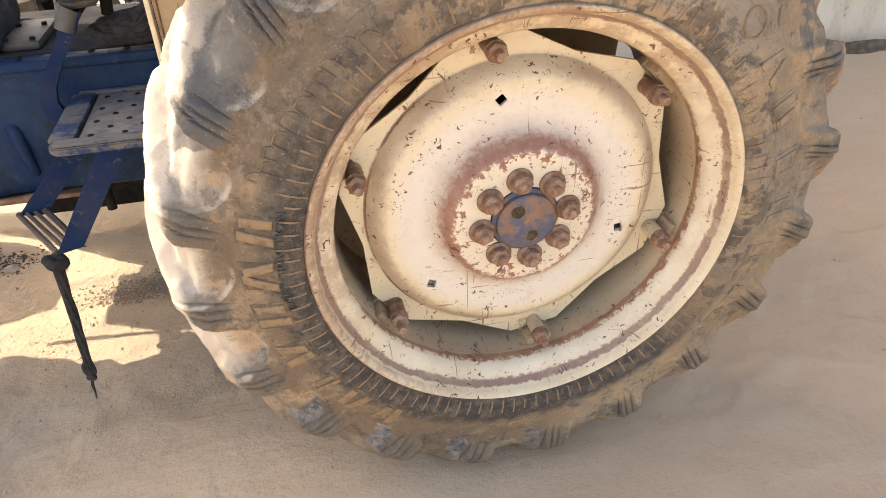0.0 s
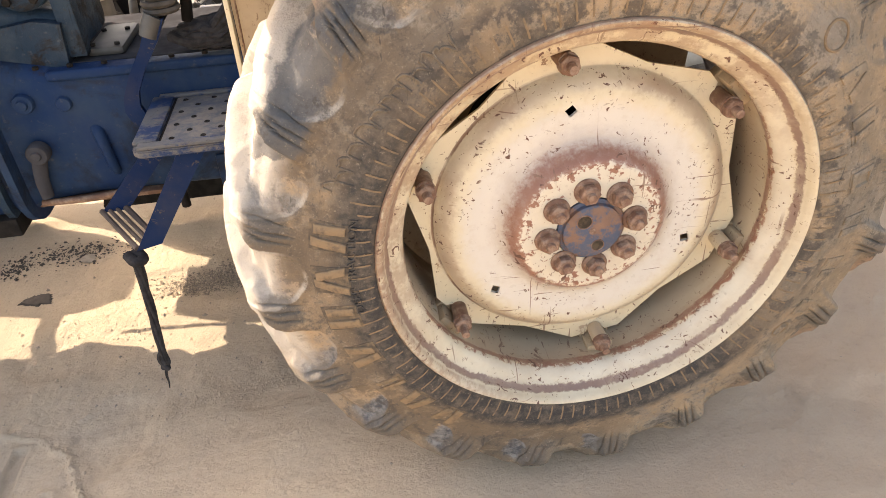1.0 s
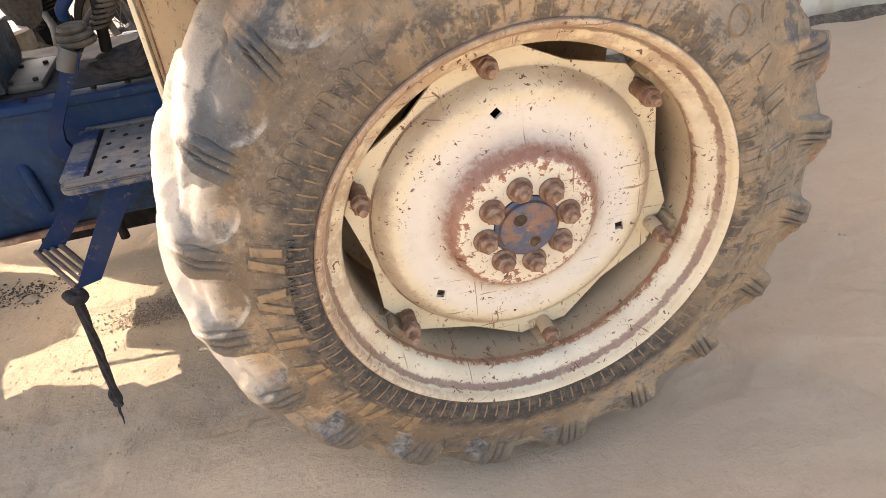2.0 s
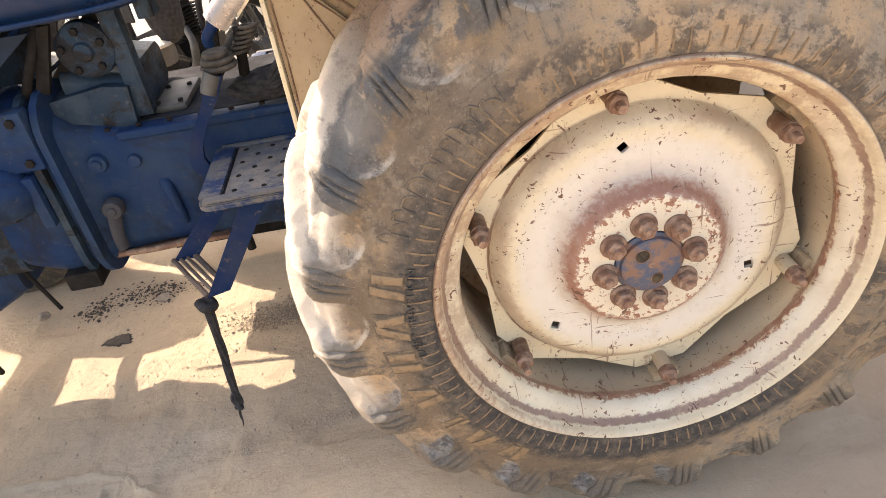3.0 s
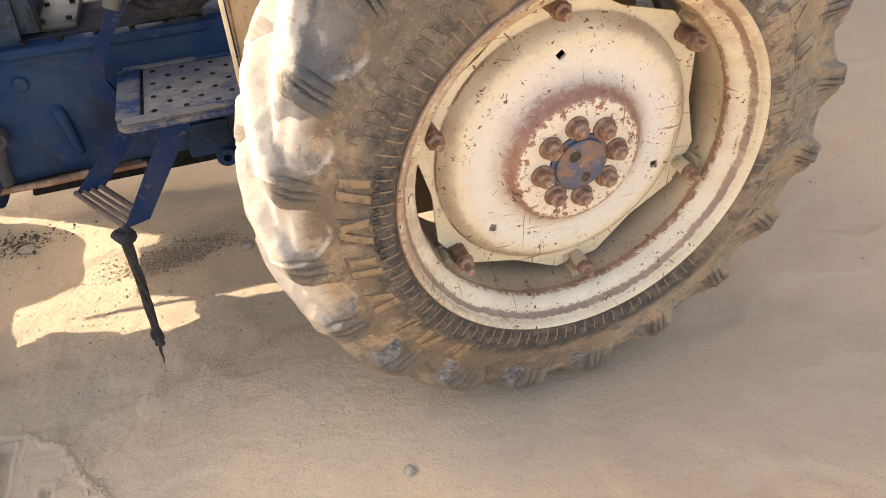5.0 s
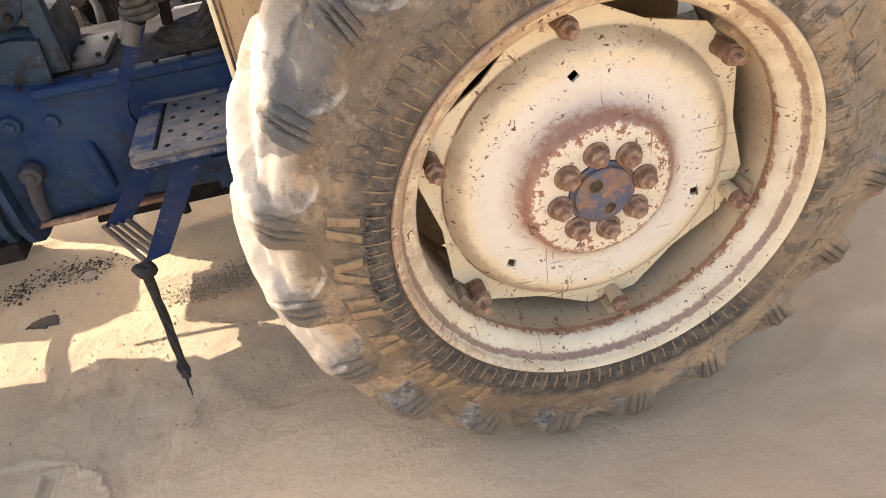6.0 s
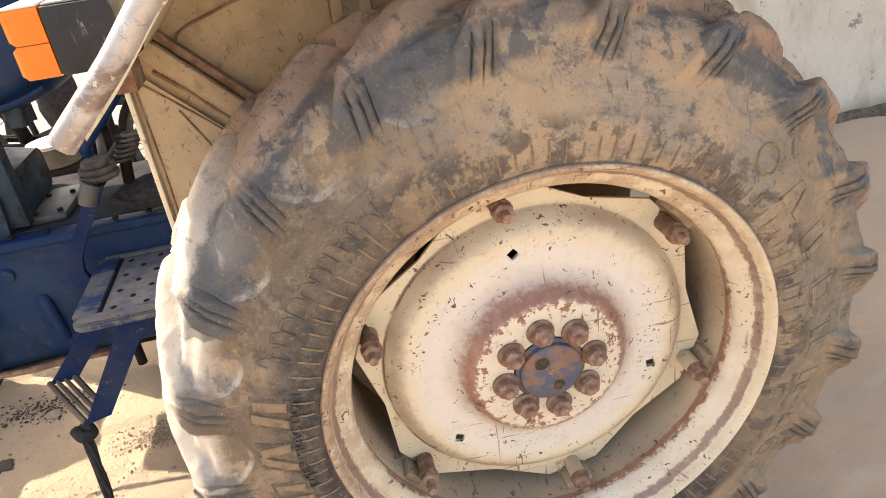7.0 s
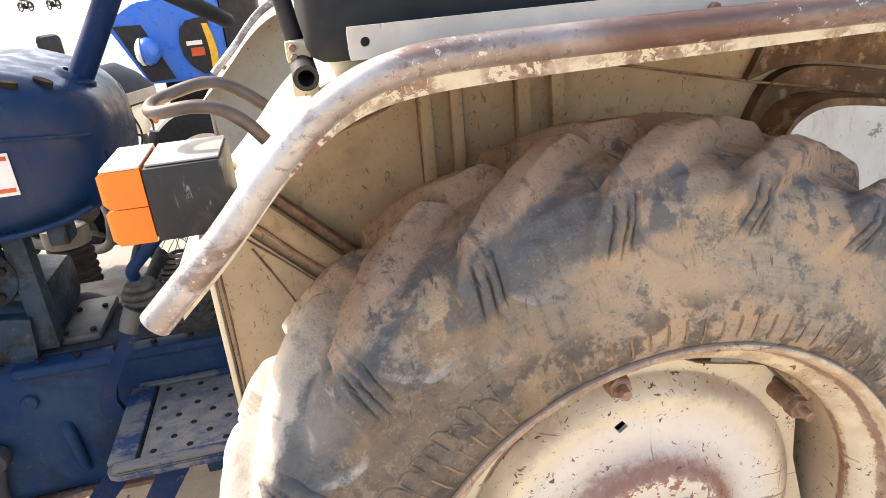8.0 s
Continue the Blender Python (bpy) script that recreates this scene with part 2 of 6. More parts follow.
    patch = m.math("MULTIPLY", m.step(edge, 0.488, 0.508), m.step(edge, 0.570, 0.556))
    patch = m.math("MULTIPLY", m.math("MULTIPLY", patch, m.step(m.noise(8, 7, 0.62, distort=0.5), 0.47, 0.51)), m.step(z, 0.05, 0.25))
    c = m.mix(m.math("MULTIPLY", patch, 0.85), c, m.mix(fine, (0.035, 0.040, 0.048, 1), (0.15, 0.150, 0.150, 1)))
    # thin bare edge along the lug's crest
    thin = m.math("MULTIPLY", m.step(m.noise(20, 7, 0.72, distort=0.5), 0.56, 0.61), m.math("MULTIPLY", m.step(m.noise(5, 3), 0.45, 0.55), m.step(rad, 0.535, 0.555)))
    c = m.mix(m.math("MULTIPLY", thin, m.step(pale, 0.5, 0.0, 0.0, 0.75)), c, black)
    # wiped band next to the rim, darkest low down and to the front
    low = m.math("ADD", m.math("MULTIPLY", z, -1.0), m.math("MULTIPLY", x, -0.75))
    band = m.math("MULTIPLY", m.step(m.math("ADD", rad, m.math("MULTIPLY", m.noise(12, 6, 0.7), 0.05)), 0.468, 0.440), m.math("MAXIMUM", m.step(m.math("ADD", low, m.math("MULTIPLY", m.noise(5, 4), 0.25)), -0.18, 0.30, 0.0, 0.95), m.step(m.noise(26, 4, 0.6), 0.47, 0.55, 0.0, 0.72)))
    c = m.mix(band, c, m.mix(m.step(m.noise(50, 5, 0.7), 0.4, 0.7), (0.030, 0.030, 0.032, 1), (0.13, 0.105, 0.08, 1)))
    # fine rubbing round the wheel, and short radial smears
    inv = m.math("DIVIDE", 9.0, rad)
    rub = m.noise(1.0, 4, 0.65, at=m.combine(m.math("MULTIPLY", x, inv), m.math("MULTIPLY", z, inv), m.math("MULTIPLY", rad, 150.0)))
    c = m.mix(m.math("MULTIPLY", m.step(rub, 0.52, 0.66), m.step(m.noise(6, 4), 0.45, 0.62, 0.0, 0.38)), c, (0.085, 0.068, 0.050, 1))
    wide = m.math("DIVIDE", 26.0, rad)
    smear = m.noise(1.0, 5, 0.7, at=m.combine(m.math("MULTIPLY", x, wide), m.math("MULTIPLY", z, wide), m.math("MULTIPLY", rad, 14.0)))
    c = m.mix(m.math("MULTIPLY", m.step(smear, 0.56, 0.64), m.step(m.noise(7, 4), 0.48, 0.62, 0.0, 0.4)), c, (0.055, 0.05, 0.045, 1))
    # scuffs, scratches and fine grit
    c = m.mix(m.math("MULTIPLY", m.step(m.noise(24, 8, 0.78), 0.54, 0.61), m.math("MULTIPLY", clean, 0.6)), c, (0.070, 0.060, 0.050, 1))
    scratch = m.math("MULTIPLY", m.step(m.noise(24, 3, 0.5, at=m.mapped((5, 1, 0.6), (0, 0.7, 0)), distort=0.5), 0.69, 0.71), m.step(m.noise(6, 2), 0.45, 0.6))
    c = m.mix(m.math("MULTIPLY", scratch, 0.7), c, (0.05, 0.045, 0.04, 1))
    c = m.mix(m.math("MULTIPLY", m.step(m.noise(120, 4, 0.8), 0.56, 0.66), m.math("MULTIPLY", clean, 0.5)), c, (0.075, 0.064, 0.052, 1))
    c = m.mix(m.math("MULTIPLY", m.step(m.noise(190, 3, 0.8), 0.60, 0.70), 0.35), c, (0.46, 0.38, 0.28, 1))
    m.color(c)
    m.bump(m.noise(45, 8, 0.72), 0.6, 0.005).bump(rub, 0.12, 0.002).bump(m.noise(220, 3, 0.7), 0.5, 0.002).bump(m.math("SUBTRACT", 1.0, scratch), 0.4, 0.002)
    return m.m



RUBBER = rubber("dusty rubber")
m = Mat("tan moulded rubber", 0.85)
m.color(m.mix(m.step(m.noise(60, 6, 0.7), 0.45, 0.7), (0.235, 0.16, 0.094, 1), (0.125, 0.092, 0.064, 1))).bump(m.noise(120, 5), 0.5, 0.002)
MOULD = m.m
m = Mat("dark rubber", 0.8)
m.color(m.mix(m.step(m.noise(50, 6, 0.7), 0.4, 0.7), (0.075, 0.06, 0.046, 1), (0.19, 0.135, 0.085, 1))).bump(m.noise(120, 5), 0.5, 0.002)
DARK_RUBBER = m.m

# wheel paint: cream enamel with rust where it has rubbed off
def enamel(name, ring=True):
    m = Mat(name, 0.42)
    x, y, z = m.xyz()
    rad = m.math("SQRT", m.math("ADD", m.math("MULTIPLY", x, x), m.math("MULTIPLY", z, z)))
    c = m.mix(m.step(m.noise(5, 5), 0.35, 0.7), CREAM, CREAM_W)
    rust = m.mix(m.noise(40, 5), (0.23, 0.088, 0.058, 1), (0.35, 0.18, 0.125, 1))
    tan = (0.40, 0.28, 0.18, 1)
    wob = m.math("ADD", m.math("MULTIPLY", m.math("SUBTRACT", m.noise(16, 6, 0.7), 0.5), 0.03), m.math("MULTIPLY", m.math("SUBTRACT", m.noise(95, 5, 0.7), 0.5), 0.03))
    rw = m.math("ADD", rad, wob)
    if ring:
        # rust on the cone round the hub plate
        side = m.math("ADD", m.math("MULTIPLY", z, 0.035), m.math("MULTIPLY", x, -0.01))
        cone = m.math("MULTIPLY", m.step(rw, 0.119, 0.126), m.step(m.math("SUBTRACT", rw, side), 0.150, 0.131))
        # whiter inner disc and pale ring: the enamel's sky highlights put into the colour
        c = m.mix(m.math("MULTIPLY", m.step(rw, 0.235, 0.20), 0.9), c, m.mix(m.noise(7, 5), (0.685, 0.62, 0.505, 1), (0.615, 0.545, 0.43, 1)))
        band_ = m.math("MULTIPLY", m.step(rw, 0.145, 0.168), m.step(rw, 0.225, 0.190))
        c = m.mix(m.math("MULTIPLY", band_, 0.6), c, (0.66, 0.635, 0.60, 1))
        halo = m.math("MULTIPLY", m.step(m.math("SUBTRACT", rw, m.math("MULTIPLY", side, 1.4)), 0.178, 0.138), m.step(rw, 0.119, 0.126))
        c = m.mix(m.math("MULTIPLY", halo, 0.5), c, (0.36, 0.29, 0.285, 1))
        # hollow behind the bulge: dust, and its contour shade put into the colour
        hollow = m.math("MULTIPLY", m.step(rw, 0.222, 0.244), m.step(rw, 0.268, 0.248))
        c = m.mix(m.math("MULTIPLY", hollow, m.step(m.noise(6, 4), 0.36, 0.60, 0.30, 0.75)), c, (0.36, 0.255, 0.185, 1))
        c = m.mix(m.math("MULTIPLY", cone, m.step(m.noise(45, 5, 0.7), 0.3, 0.55, 0.75, 0.97)), c, rust)
        fine = m.math("ADD", rad, m.math("MULTIPLY", m.math("SUBTRACT", m.noise(40, 5, 0.7), 0.5), 0.004))
        crease = m.math("MULTIPLY", m.step(fine, 0.2580, 0.2592), m.step(fine, 0.2635, 0.2622))
        crease = m.math("MULTIPLY", m.math("MULTIPLY", crease, m.step(m.noise(9, 4), 0.40, 0.52, 0.15, 1.0)), m.step(m.math("ADD", x, m.math("MULTIPLY", m.noise(5, 4), 0.3)), 0.08, -0.06, 0.0, 0.9))
        c = m.mix(crease, c, (0.20, 0.10, 0.065, 1))
        flange = m.math("MULTIPLY", m.step(fine, 0.262, 0.270), m.step(m.noise(24, 5, 0.72), 0.60, 0.63))
        c = m.mix(m.math("MULTIPLY", flange, m.step(x, 0.15, -0.1, 0.1, 0.9)), c, (0.21, 0.105, 0.065, 1))
        specks = m.step(m.math("ADD", m.noise(75, 5, 0.66, distort=0.4), m.step(rad, 0.075, 0.128, -0.09, 0.07)), 0.565, 0.59)
        specks = m.math("MULTIPLY", specks, m.step(rad, 0.13, 0.12))
        c = m.mix(specks, c, rust)
    else:
        # the rim's groove and the lip have lost most of their paint
        wob2 = m.math("ADD", m.math("MULTIPLY", m.math("SUBTRACT", m.noise(80, 6, 0.75), 0.5), 0.018), m.math("MULTIPLY", m.math("SUBTRACT", m.noise(14, 4, 0.6), 0.5), 0.012))
        worn = m.step(m.noise(50, 6, 0.75, distort=0.5), 0.46, 0.53)
        yw = m.math("ADD", y, wob2)
        c = m.mix(m.math("MULTIPLY", m.math("MULTIPLY", m.step(yw, -0.060, -0.054), m.step(yw, -0.030, -0.036)), m.step(m.math("SUBTRACT", x, z), -0.15, 0.35, 0.0, 0.6)), c, (0.62, 0.57, 0.48, 1))
        groove = m.math("MULTIPLY", m.step(yw, -0.0745, -0.0705), m.step(yw, -0.0575, -0.0610))
        c = m.mix(m.math("MULTIPLY", groove, m.step(m.noise(16, 5, 0.7), 0.28, 0.5, 0.55, 0.95)), c, m.mix(m.noise(50, 6, 0.7), (0.17, 0.095, 0.078, 1), (0.27, 0.17, 0.14, 1)))
        edge = m.math("MULTIPLY", m.step(yw, -0.038, -0.034), m.step(yw, -0.010, -0.016))
        c = m.mix(m.math("MULTIPLY", edge, m.math("MAXIMUM", worn, m.step(y, -0.030, -0.026, 0.0, 0.85))), c, rust)
        lip = m.math("MULTIPLY", m.step(y, -0.074, -0.080), m.step(m.math("ADD", m.math("SUBTRACT", x, m.math("MULTIPLY", z, 0.5)), m.math("MULTIPLY", m.noise(6, 3), 0.2)), 0.22, -0.1, 0.12, 0.8))
        c = m.mix(m.math("MULTIPLY", lip, m.step(m.noise(70, 6, 0.75, at=m.mapped((1, 0.3, 1))), 0.42, 0.56, 0.35, 1.0)), c, m.mix(m.noise(60, 5), (0.24, 0.13, 0.085, 1), (0.44, 0.31, 0.22, 1)))
        seat_ = m.step(m.math("ADD", rad, m.math("MULTIPLY", m.noise(60, 4), 0.002)), 0.3645, 0.3655)
        c = m.mix(m.math("MULTIPLY", seat_, 0.8), c, (0.14, 0.075, 0.05, 1))
        c = m.mix(m.step(m.noise(11, 6, 0.7), 0.35, 0.7, 0.05, 0.35), c, tan)
        top = m.math("MULTIPLY", m.step(m.math("SUBTRACT", z, m.math("MULTIPLY", x, 0.5)), -0.1, 0.2), m.step(m.noise(22, 6, 0.7), 0.40, 0.56))
        c = m.mix(m.math("MULTIPLY", top, 0.5), c, (0.27, 0.15, 0.10, 1))
        well = m.math("MULTIPLY", m.step(y, -0.018, -0.008), m.math("MAXIMUM", m.step(y, -0.02, 0.03), m.step(m.math("ADD", z, m.math("MULTIPLY", m.noise(8, 4), 0.1)), -0.05, -0.22)))
        c = m.mix(m.math("MULTIPLY", well, 0.8), c, m.mix(m.noise(15, 5), (0.36, 0.265, 0.18, 1), (0.47, 0.365, 0.255, 1)))
    chips = m.math("MULTIPLY", m.math("MAXIMUM", m.step(m.noise(62, 4, 0.55, distort=0.9), 0.645, 0.658), m.step(m.noise(120, 4, 0.6, distort=0.8), 0.645, 0.66)), m.step(m.noise(9, 4, 0.6), 0.42, 0.52))
    c = m.mix(chips, c, (0.13, 0.06, 0.04, 1))
    one = m.step(m.noise(16, 3, 0.5, at=m.mapped((0.35, 1, 9), (0, 0.62, 0)), distort=0.25), 0.652, 0.662)
    two = m.step(m.noise(16, 3, 0.5, at=m.mapped((9, 1, 0.35), (0, 0.35, 0)), distort=0.6), 0.672, 0.682)
    lines = m.math("MULTIPLY", m.math("MAXIMUM", one, two), m.step(m.noise(6, 2), 0.47, 0.55))
    c = m.mix(m.math("MULTIPLY", lines, 0.8), c, (0.20, 0.11, 0.075, 1))
    c = m.mix(m.math("MULTIPLY", m.step(m.noise(24, 7, 0.75), 0.48, 0.72), 0.22), c, tan)
    m.color(c).rough(m.step(m.noise(18, 5), 0.3, 0.7, 0.27, 0.5))
    m.bump(m.noise(90, 4), 0.12, 0.001).bump(m.math("SUBTRACT", 1.0, chips), 0.3, 0.0006)
    return m.m


DISC = enamel("wheel enamel", True)
RIM = enamel("rim enamel", False)

m = Mat("rusty bolt", 0.75, 0.1)
m.color(m.mix(m.step(m.noise(60, 5, 0.7), 0.4, 0.65), (0.20, 0.105, 0.07, 1), (0.34, 0.225, 0.16, 1))).bump(m.noise(120, 5), 0.5, 0.002)
BOLT = m.m
m = Mat("rusty steel", 0.7, 0.2)
m.color(m.mix(m.step(m.noise(22, 6, 0.7), 0.4, 0.62), (0.18, 0.095, 0.06, 1), (0.33, 0.22, 0.15, 1))).bump(m.noise(90, 5), 0.4, 0.002)
STEEL = m.m
m = Mat("dark rusted sheet", 0.8)
c = m.mix(m.step(m.noise(12, 7, 0.72), 0.40, 0.62), (0.085, 0.046, 0.026, 1), (0.19, 0.118, 0.066, 1))
c = m.mix(m.math("MULTIPLY", m.step(m.noise(20, 6, 0.7), 0.54, 0.62), 0.7), c, (0.34, 0.25, 0.155, 1))
m.color(c).bump(m.noise(90, 5), 0.4, 0.002)
RUSTED = m.m
m = Mat("hub cap paint", 0.6)
c = m.mix(m.step(m.noise(20, 7, 0.75), 0.44, 0.55), m.mix(m.noise(40, 5), (0.045, 0.070, 0.130, 1), (0.10, 0.115, 0.15, 1)), m.mix(m.noise(60, 5), (0.16, 0.082, 0.055, 1), (0.27, 0.155, 0.105, 1)))
m.color(c).bump(m.noise(120, 4), 0.4, 0.0015)
CAP = m.m

LIP = paint("chipped cream lip", (0.60, 0.53, 0.40, 1), CREAM_W, (0.19, 0.095, 0.06, 1), 0.46, 0.45, scale=1.2).m
CREAMY = paint("cream sheet paint", CREAM, CREAM_W, RUST, 0.60, 0.35).m
m = Mat("dusty cream underside", 0.75)
c = m.mix(m.step(m.noise(4, 6), 0.35, 0.7), (0.47, 0.36, 0.235, 1), (0.37, 0.272, 0.172, 1))
c = m.mix(m.math("MULTIPLY", m.step(m.noise(12, 7, 0.75), 0.45, 0.72), 0.6), c, (0.29, 0.20, 0.12, 1))
c = m.mix(m.math("MULTIPLY", m.step(m.noise(150, 4, 0.65, distort=0.8, at=m.mapped((1, 1, 0.6), (0, 0.4, 0))), 0.612, 0.65), 0.7), c, (0.15, 0.08, 0.045, 1))
c = m.mix(m.math("MULTIPLY", m.step(m.noise(24, 7, 0.78, distort=0.4), 0.56, 0.68), 0.5), c, (0.20, 0.115, 0.062, 1))
m.color(c).bump(m.noise(30, 5), 0.3, 0.003)
PANEL = m.m
m = Mat("worn pipe", 0.34, 0.35)
# grey along the front slope, its sky sheen put into the colour; browner towards the rear
x = m.xyz()[0]
to_rear = m.step(m.math("ADD", x, m.math("MULTIPLY", m.noise(5, 4), 0.3)), -0.10, 0.14)
grey = m.mix(m.step(m.noise(6, 6, 0.65), 0.40, 0.60), (0.50, 0.475, 0.45, 1), (0.30, 0.265, 0.245, 1))
brown = m.mix(m.step(m.noise(7, 6, 0.65, at=m.mapped((0.4, 1, 1))), 0.40, 0.60), (0.30, 0.25, 0.225, 1), (0.135, 0.075, 0.058, 1))
c = m.mix(to_rear, grey, brown)
c = m.mix(m.math("MULTIPLY", m.step(m.noise(13, 7, 0.72, at=m.mapped((0.5, 1, 1))), 0.50, 0.60), 0.7), c, (0.145, 0.076, 0.055, 1))
c = m.mix(m.math("MULTIPLY", m.step(m.noise(70, 6, 0.75), 0.58, 0.66), 0.6), c, (0.085, 0.05, 0.04, 1))
c = m.mix(m.math("MULTIPLY", m.step(m.noise(90, 5, 0.7), 0.60, 0.64), m.step(m.noise(4, 3), 0.50, 0.6)), c, (0.58, 0.51, 0.42, 1))
m.color(c).rough(m.step(m.noise(14, 5), 0.35, 0.65, 0.24, 0.5)).bump(m.noise(110, 4), 0.2, 0.001)
PIPE = m.m
BLUE = paint("tractor blue", (0.002, 0.017, 0.066, 1), (0.003, 0.021, 0.074, 1), (0.085, 0.075, 0.065, 1), 0.60, 0.25, 0.5, tan=(0.06, 0.055, 0.05, 1), gloss=0.14).m
m = Mat("greasy blue casting", 0.5)
m.b.inputs["Specular IOR Level"].default_value = 0.12
c = m.mix(m.step(m.noise(7, 6, 0.65), 0.38, 0.66), (0.009, 0.030, 0.088, 1), (0.022, 0.046, 0.090, 1))
c = m.mix(m.math("MULTIPLY", m.step(m.noise(4.5, 7, 0.7, distort=0.6), 0.50, 0.64), 0.72), c, (0.017, 0.018, 0.022, 1))
c = m.mix(m.math("MULTIPLY", m.step(m.noise(20, 7, 0.75), 0.55, 0.72), 0.6), c, (0.024, 0.016, 0.011, 1))
c = m.mix(m.math("MULTIPLY", m.step(m.noise(55, 5, 0.72), 0.58, 0.70), 0.45), c, (0.085, 0.088, 0.095, 1))
m.color(c).rough(m.step(m.noise(11, 5), 0.3, 0.7, 0.5, 0.8))
m.bump(m.noise(24, 5, 0.65), 0.4, 0.004).bump(m.noise(150, 3), 0.2, 0.001)
BLUE_G = m.m
m = Mat("oily dark blue casting", 0.6)
m.b.inputs["Specular IOR Level"].default_value = 0.2
c = m.mix(m.step(m.noise(8, 6, 0.65), 0.38, 0.64), (0.014, 0.034, 0.060, 1), (0.034, 0.056, 0.078, 1))
c = m.mix(m.math("MULTIPLY", m.step(m.noise(10, 7, 0.72, distort=0.8), 0.47, 0.58), 0.85), c, (0.014, 0.011, 0.009, 1))
c = m.mix(m.math("MULTIPLY", m.step(m.noise(26, 7, 0.75), 0.54, 0.70), 0.6), c, (0.060, 0.046, 0.034, 1))
c = m.mix(m.math("MULTIPLY", m.step(m.noise(70, 5, 0.72), 0.58, 0.70), 0.4), c, (0.10, 0.105, 0.11, 1))
m.color(c).rough(m.step(m.noise(13, 5), 0.3, 0.7, 0.45, 0.8))
m.bump(m.noise(22, 6, 0.68), 0.6, 0.006).bump(m.noise(130, 4), 0.3, 0.0015)
BLUE_D = m.m
BLUE_S = paint("glossy hood blue", (0.002, 0.019, 0.064, 1), (0.002, 0.022, 0.072, 1), (0.02, 0.022, 0.028, 1), 0.64, 0.22, 0.33, tan=(0.075, 0.07, 0.066, 1), gloss=0.25).m
BLUE_N = paint("bright blue paint", (0.02, 0.14, 0.62, 1), (0.02, 0.13, 0.55, 1), (0.05, 0.08, 0.2, 1), 0.7, 0.1, 0.3).m
m = Mat("trodden step plate", 0.6, 0.15)
c = m.mix(m.step(m.noise(26, 7, 0.75), 0.40, 0.62), (0.085, 0.095, 0.115, 1), (0.19, 0.172, 0.150, 1))
c = m.mix(m.math("MULTIPLY", m.step(m.noise(12, 7, 0.72, at=m.mapped((0.5, 1, 1), (0, 0, 0.5))), 0.54, 0.62), 0.8), c, (0.02, 0.042, 0.10, 1))
c = m.mix(m.math("MULTIPLY", m.step(m.noise(80, 5, 0.7, at=m.mapped((0.3, 1, 1), (0, 0, 0.3))), 0.60, 0.68), 0.5), c, (0.07, 0.068, 0.07, 1))
m.color(c).bump(m.noise(110, 5), 0.4, 0.0015)
TREAD = m.m
m = Mat("scuffed blue step edge", 0.55)
m.b.inputs["Specular IOR Level"].default_value = 0.25
c = m.mix(m.step(m.noise(18, 7, 0.74, at=m.mapped((0.6, 1, 1), (0, 0, 0.4))), 0.46, 0.56), (0.012, 0.034, 0.095, 1), (0.115, 0.115, 0.118, 1))
c = m.mix(m.math("MULTIPLY", m.step(m.noise(44, 6, 0.74), 0.54, 0.66), 0.6), c, (0.17, 0.145, 0.115, 1))
c = m.mix(m.math("MULTIPLY", m.step(m.noise(75, 5, 0.7), 0.62, 0.68), 0.7), c, (0.05, 0.03, 0.02, 1))
m.color(c).bump(m.noise(100, 5), 0.4, 0.0015)
SCUFFED = m.m
BLACK = plain("black plastic", (0.018, 0.018, 0.020, 1), 0.5, 0, 1.6, gloss=0.25).m
m = Mat("scratched black plastic", 0.55)
m.b.inputs["Specular IOR Level"].default_value = 0.2
c = m.mix(m.noise(20, 5), (0.018, 0.019, 0.022, 1), (0.045, 0.045, 0.047, 1))
lines = m.step(m.noise(22, 4, 0.6, at=m.mapped((4, 1, 1), (0, 0.6, 0)), distort=0.6), 0.62, 0.70)
c = m.mix(m.math("MULTIPLY", lines, m.step(m.noise(14, 3), 0.42, 0.58, 0.0, 0.6)), c, (0.30, 0.27, 0.24, 1))
c = m.mix(m.step(m.noise(9, 6, 0.7), 0.54, 0.74, 0.0, 0.25), c, (0.22, 0.18, 0.14, 1))
m.color(c).bump(m.noise(120, 4), 0.2, 0.001)
HOUSING = m.m
PALE_PLASTIC = plain("pale plastic", (0.34, 0.32, 0.30, 1), 0.6, 0, 0.75, 14).m
UNDER = plain("faded blue sheet", (0.016, 0.030, 0.052, 1), 0.6, 0, 0.5, 9, gloss=0.15).m
GRIME = plain("dull oily grime", (0.040, 0.040, 0.044, 1), 0.95, 0.0, 1.7, 14, gloss=0.0).m
GREASE = plain("greasy black metal", (0.013, 0.0115, 0.0105, 1), 0.85, 0.0, 1.8, gloss=0.12).m
RUBDUST = plain("dusty grey rubber", (0.115, 0.100, 0.085, 1), 0.85, 0, 0.45, 30, gloss=0.2).m
CLOTH = plain("black cloth", (0.026, 0.025, 0.026, 1), 0.95, 0, 1.8, 60, gloss=0.15).m
VINYL = plain("black vinyl", (0.012, 0.014, 0.017, 1), 0.55, 0, 1.5, gloss=0.2).m
BARE = plain("scuffed pale steel", (0.46, 0.44, 0.41, 1), 0.5, 0.2, 0.8, 12).m
BROWN = plain("worn brown bar", (0.13, 0.10, 0.085, 1), 0.45, 0.4, 0.6, 25).m
GREYM = plain("bare grey metal", (0.095, 0.092, 0.086, 1), 0.6, 0.2, 0.6, 15).m
WHITE = plain("white paint", (0.75, 0.73, 0.70, 1), 0.5, 0, 0.85).m
STONE = plain("stone", (0.38, 0.32, 0.26, 1), 0.9, 0, 0.7, 40).m
REDP = plain("orange red paint", (0.55, 0.09, 0.03, 1), 0.5).m
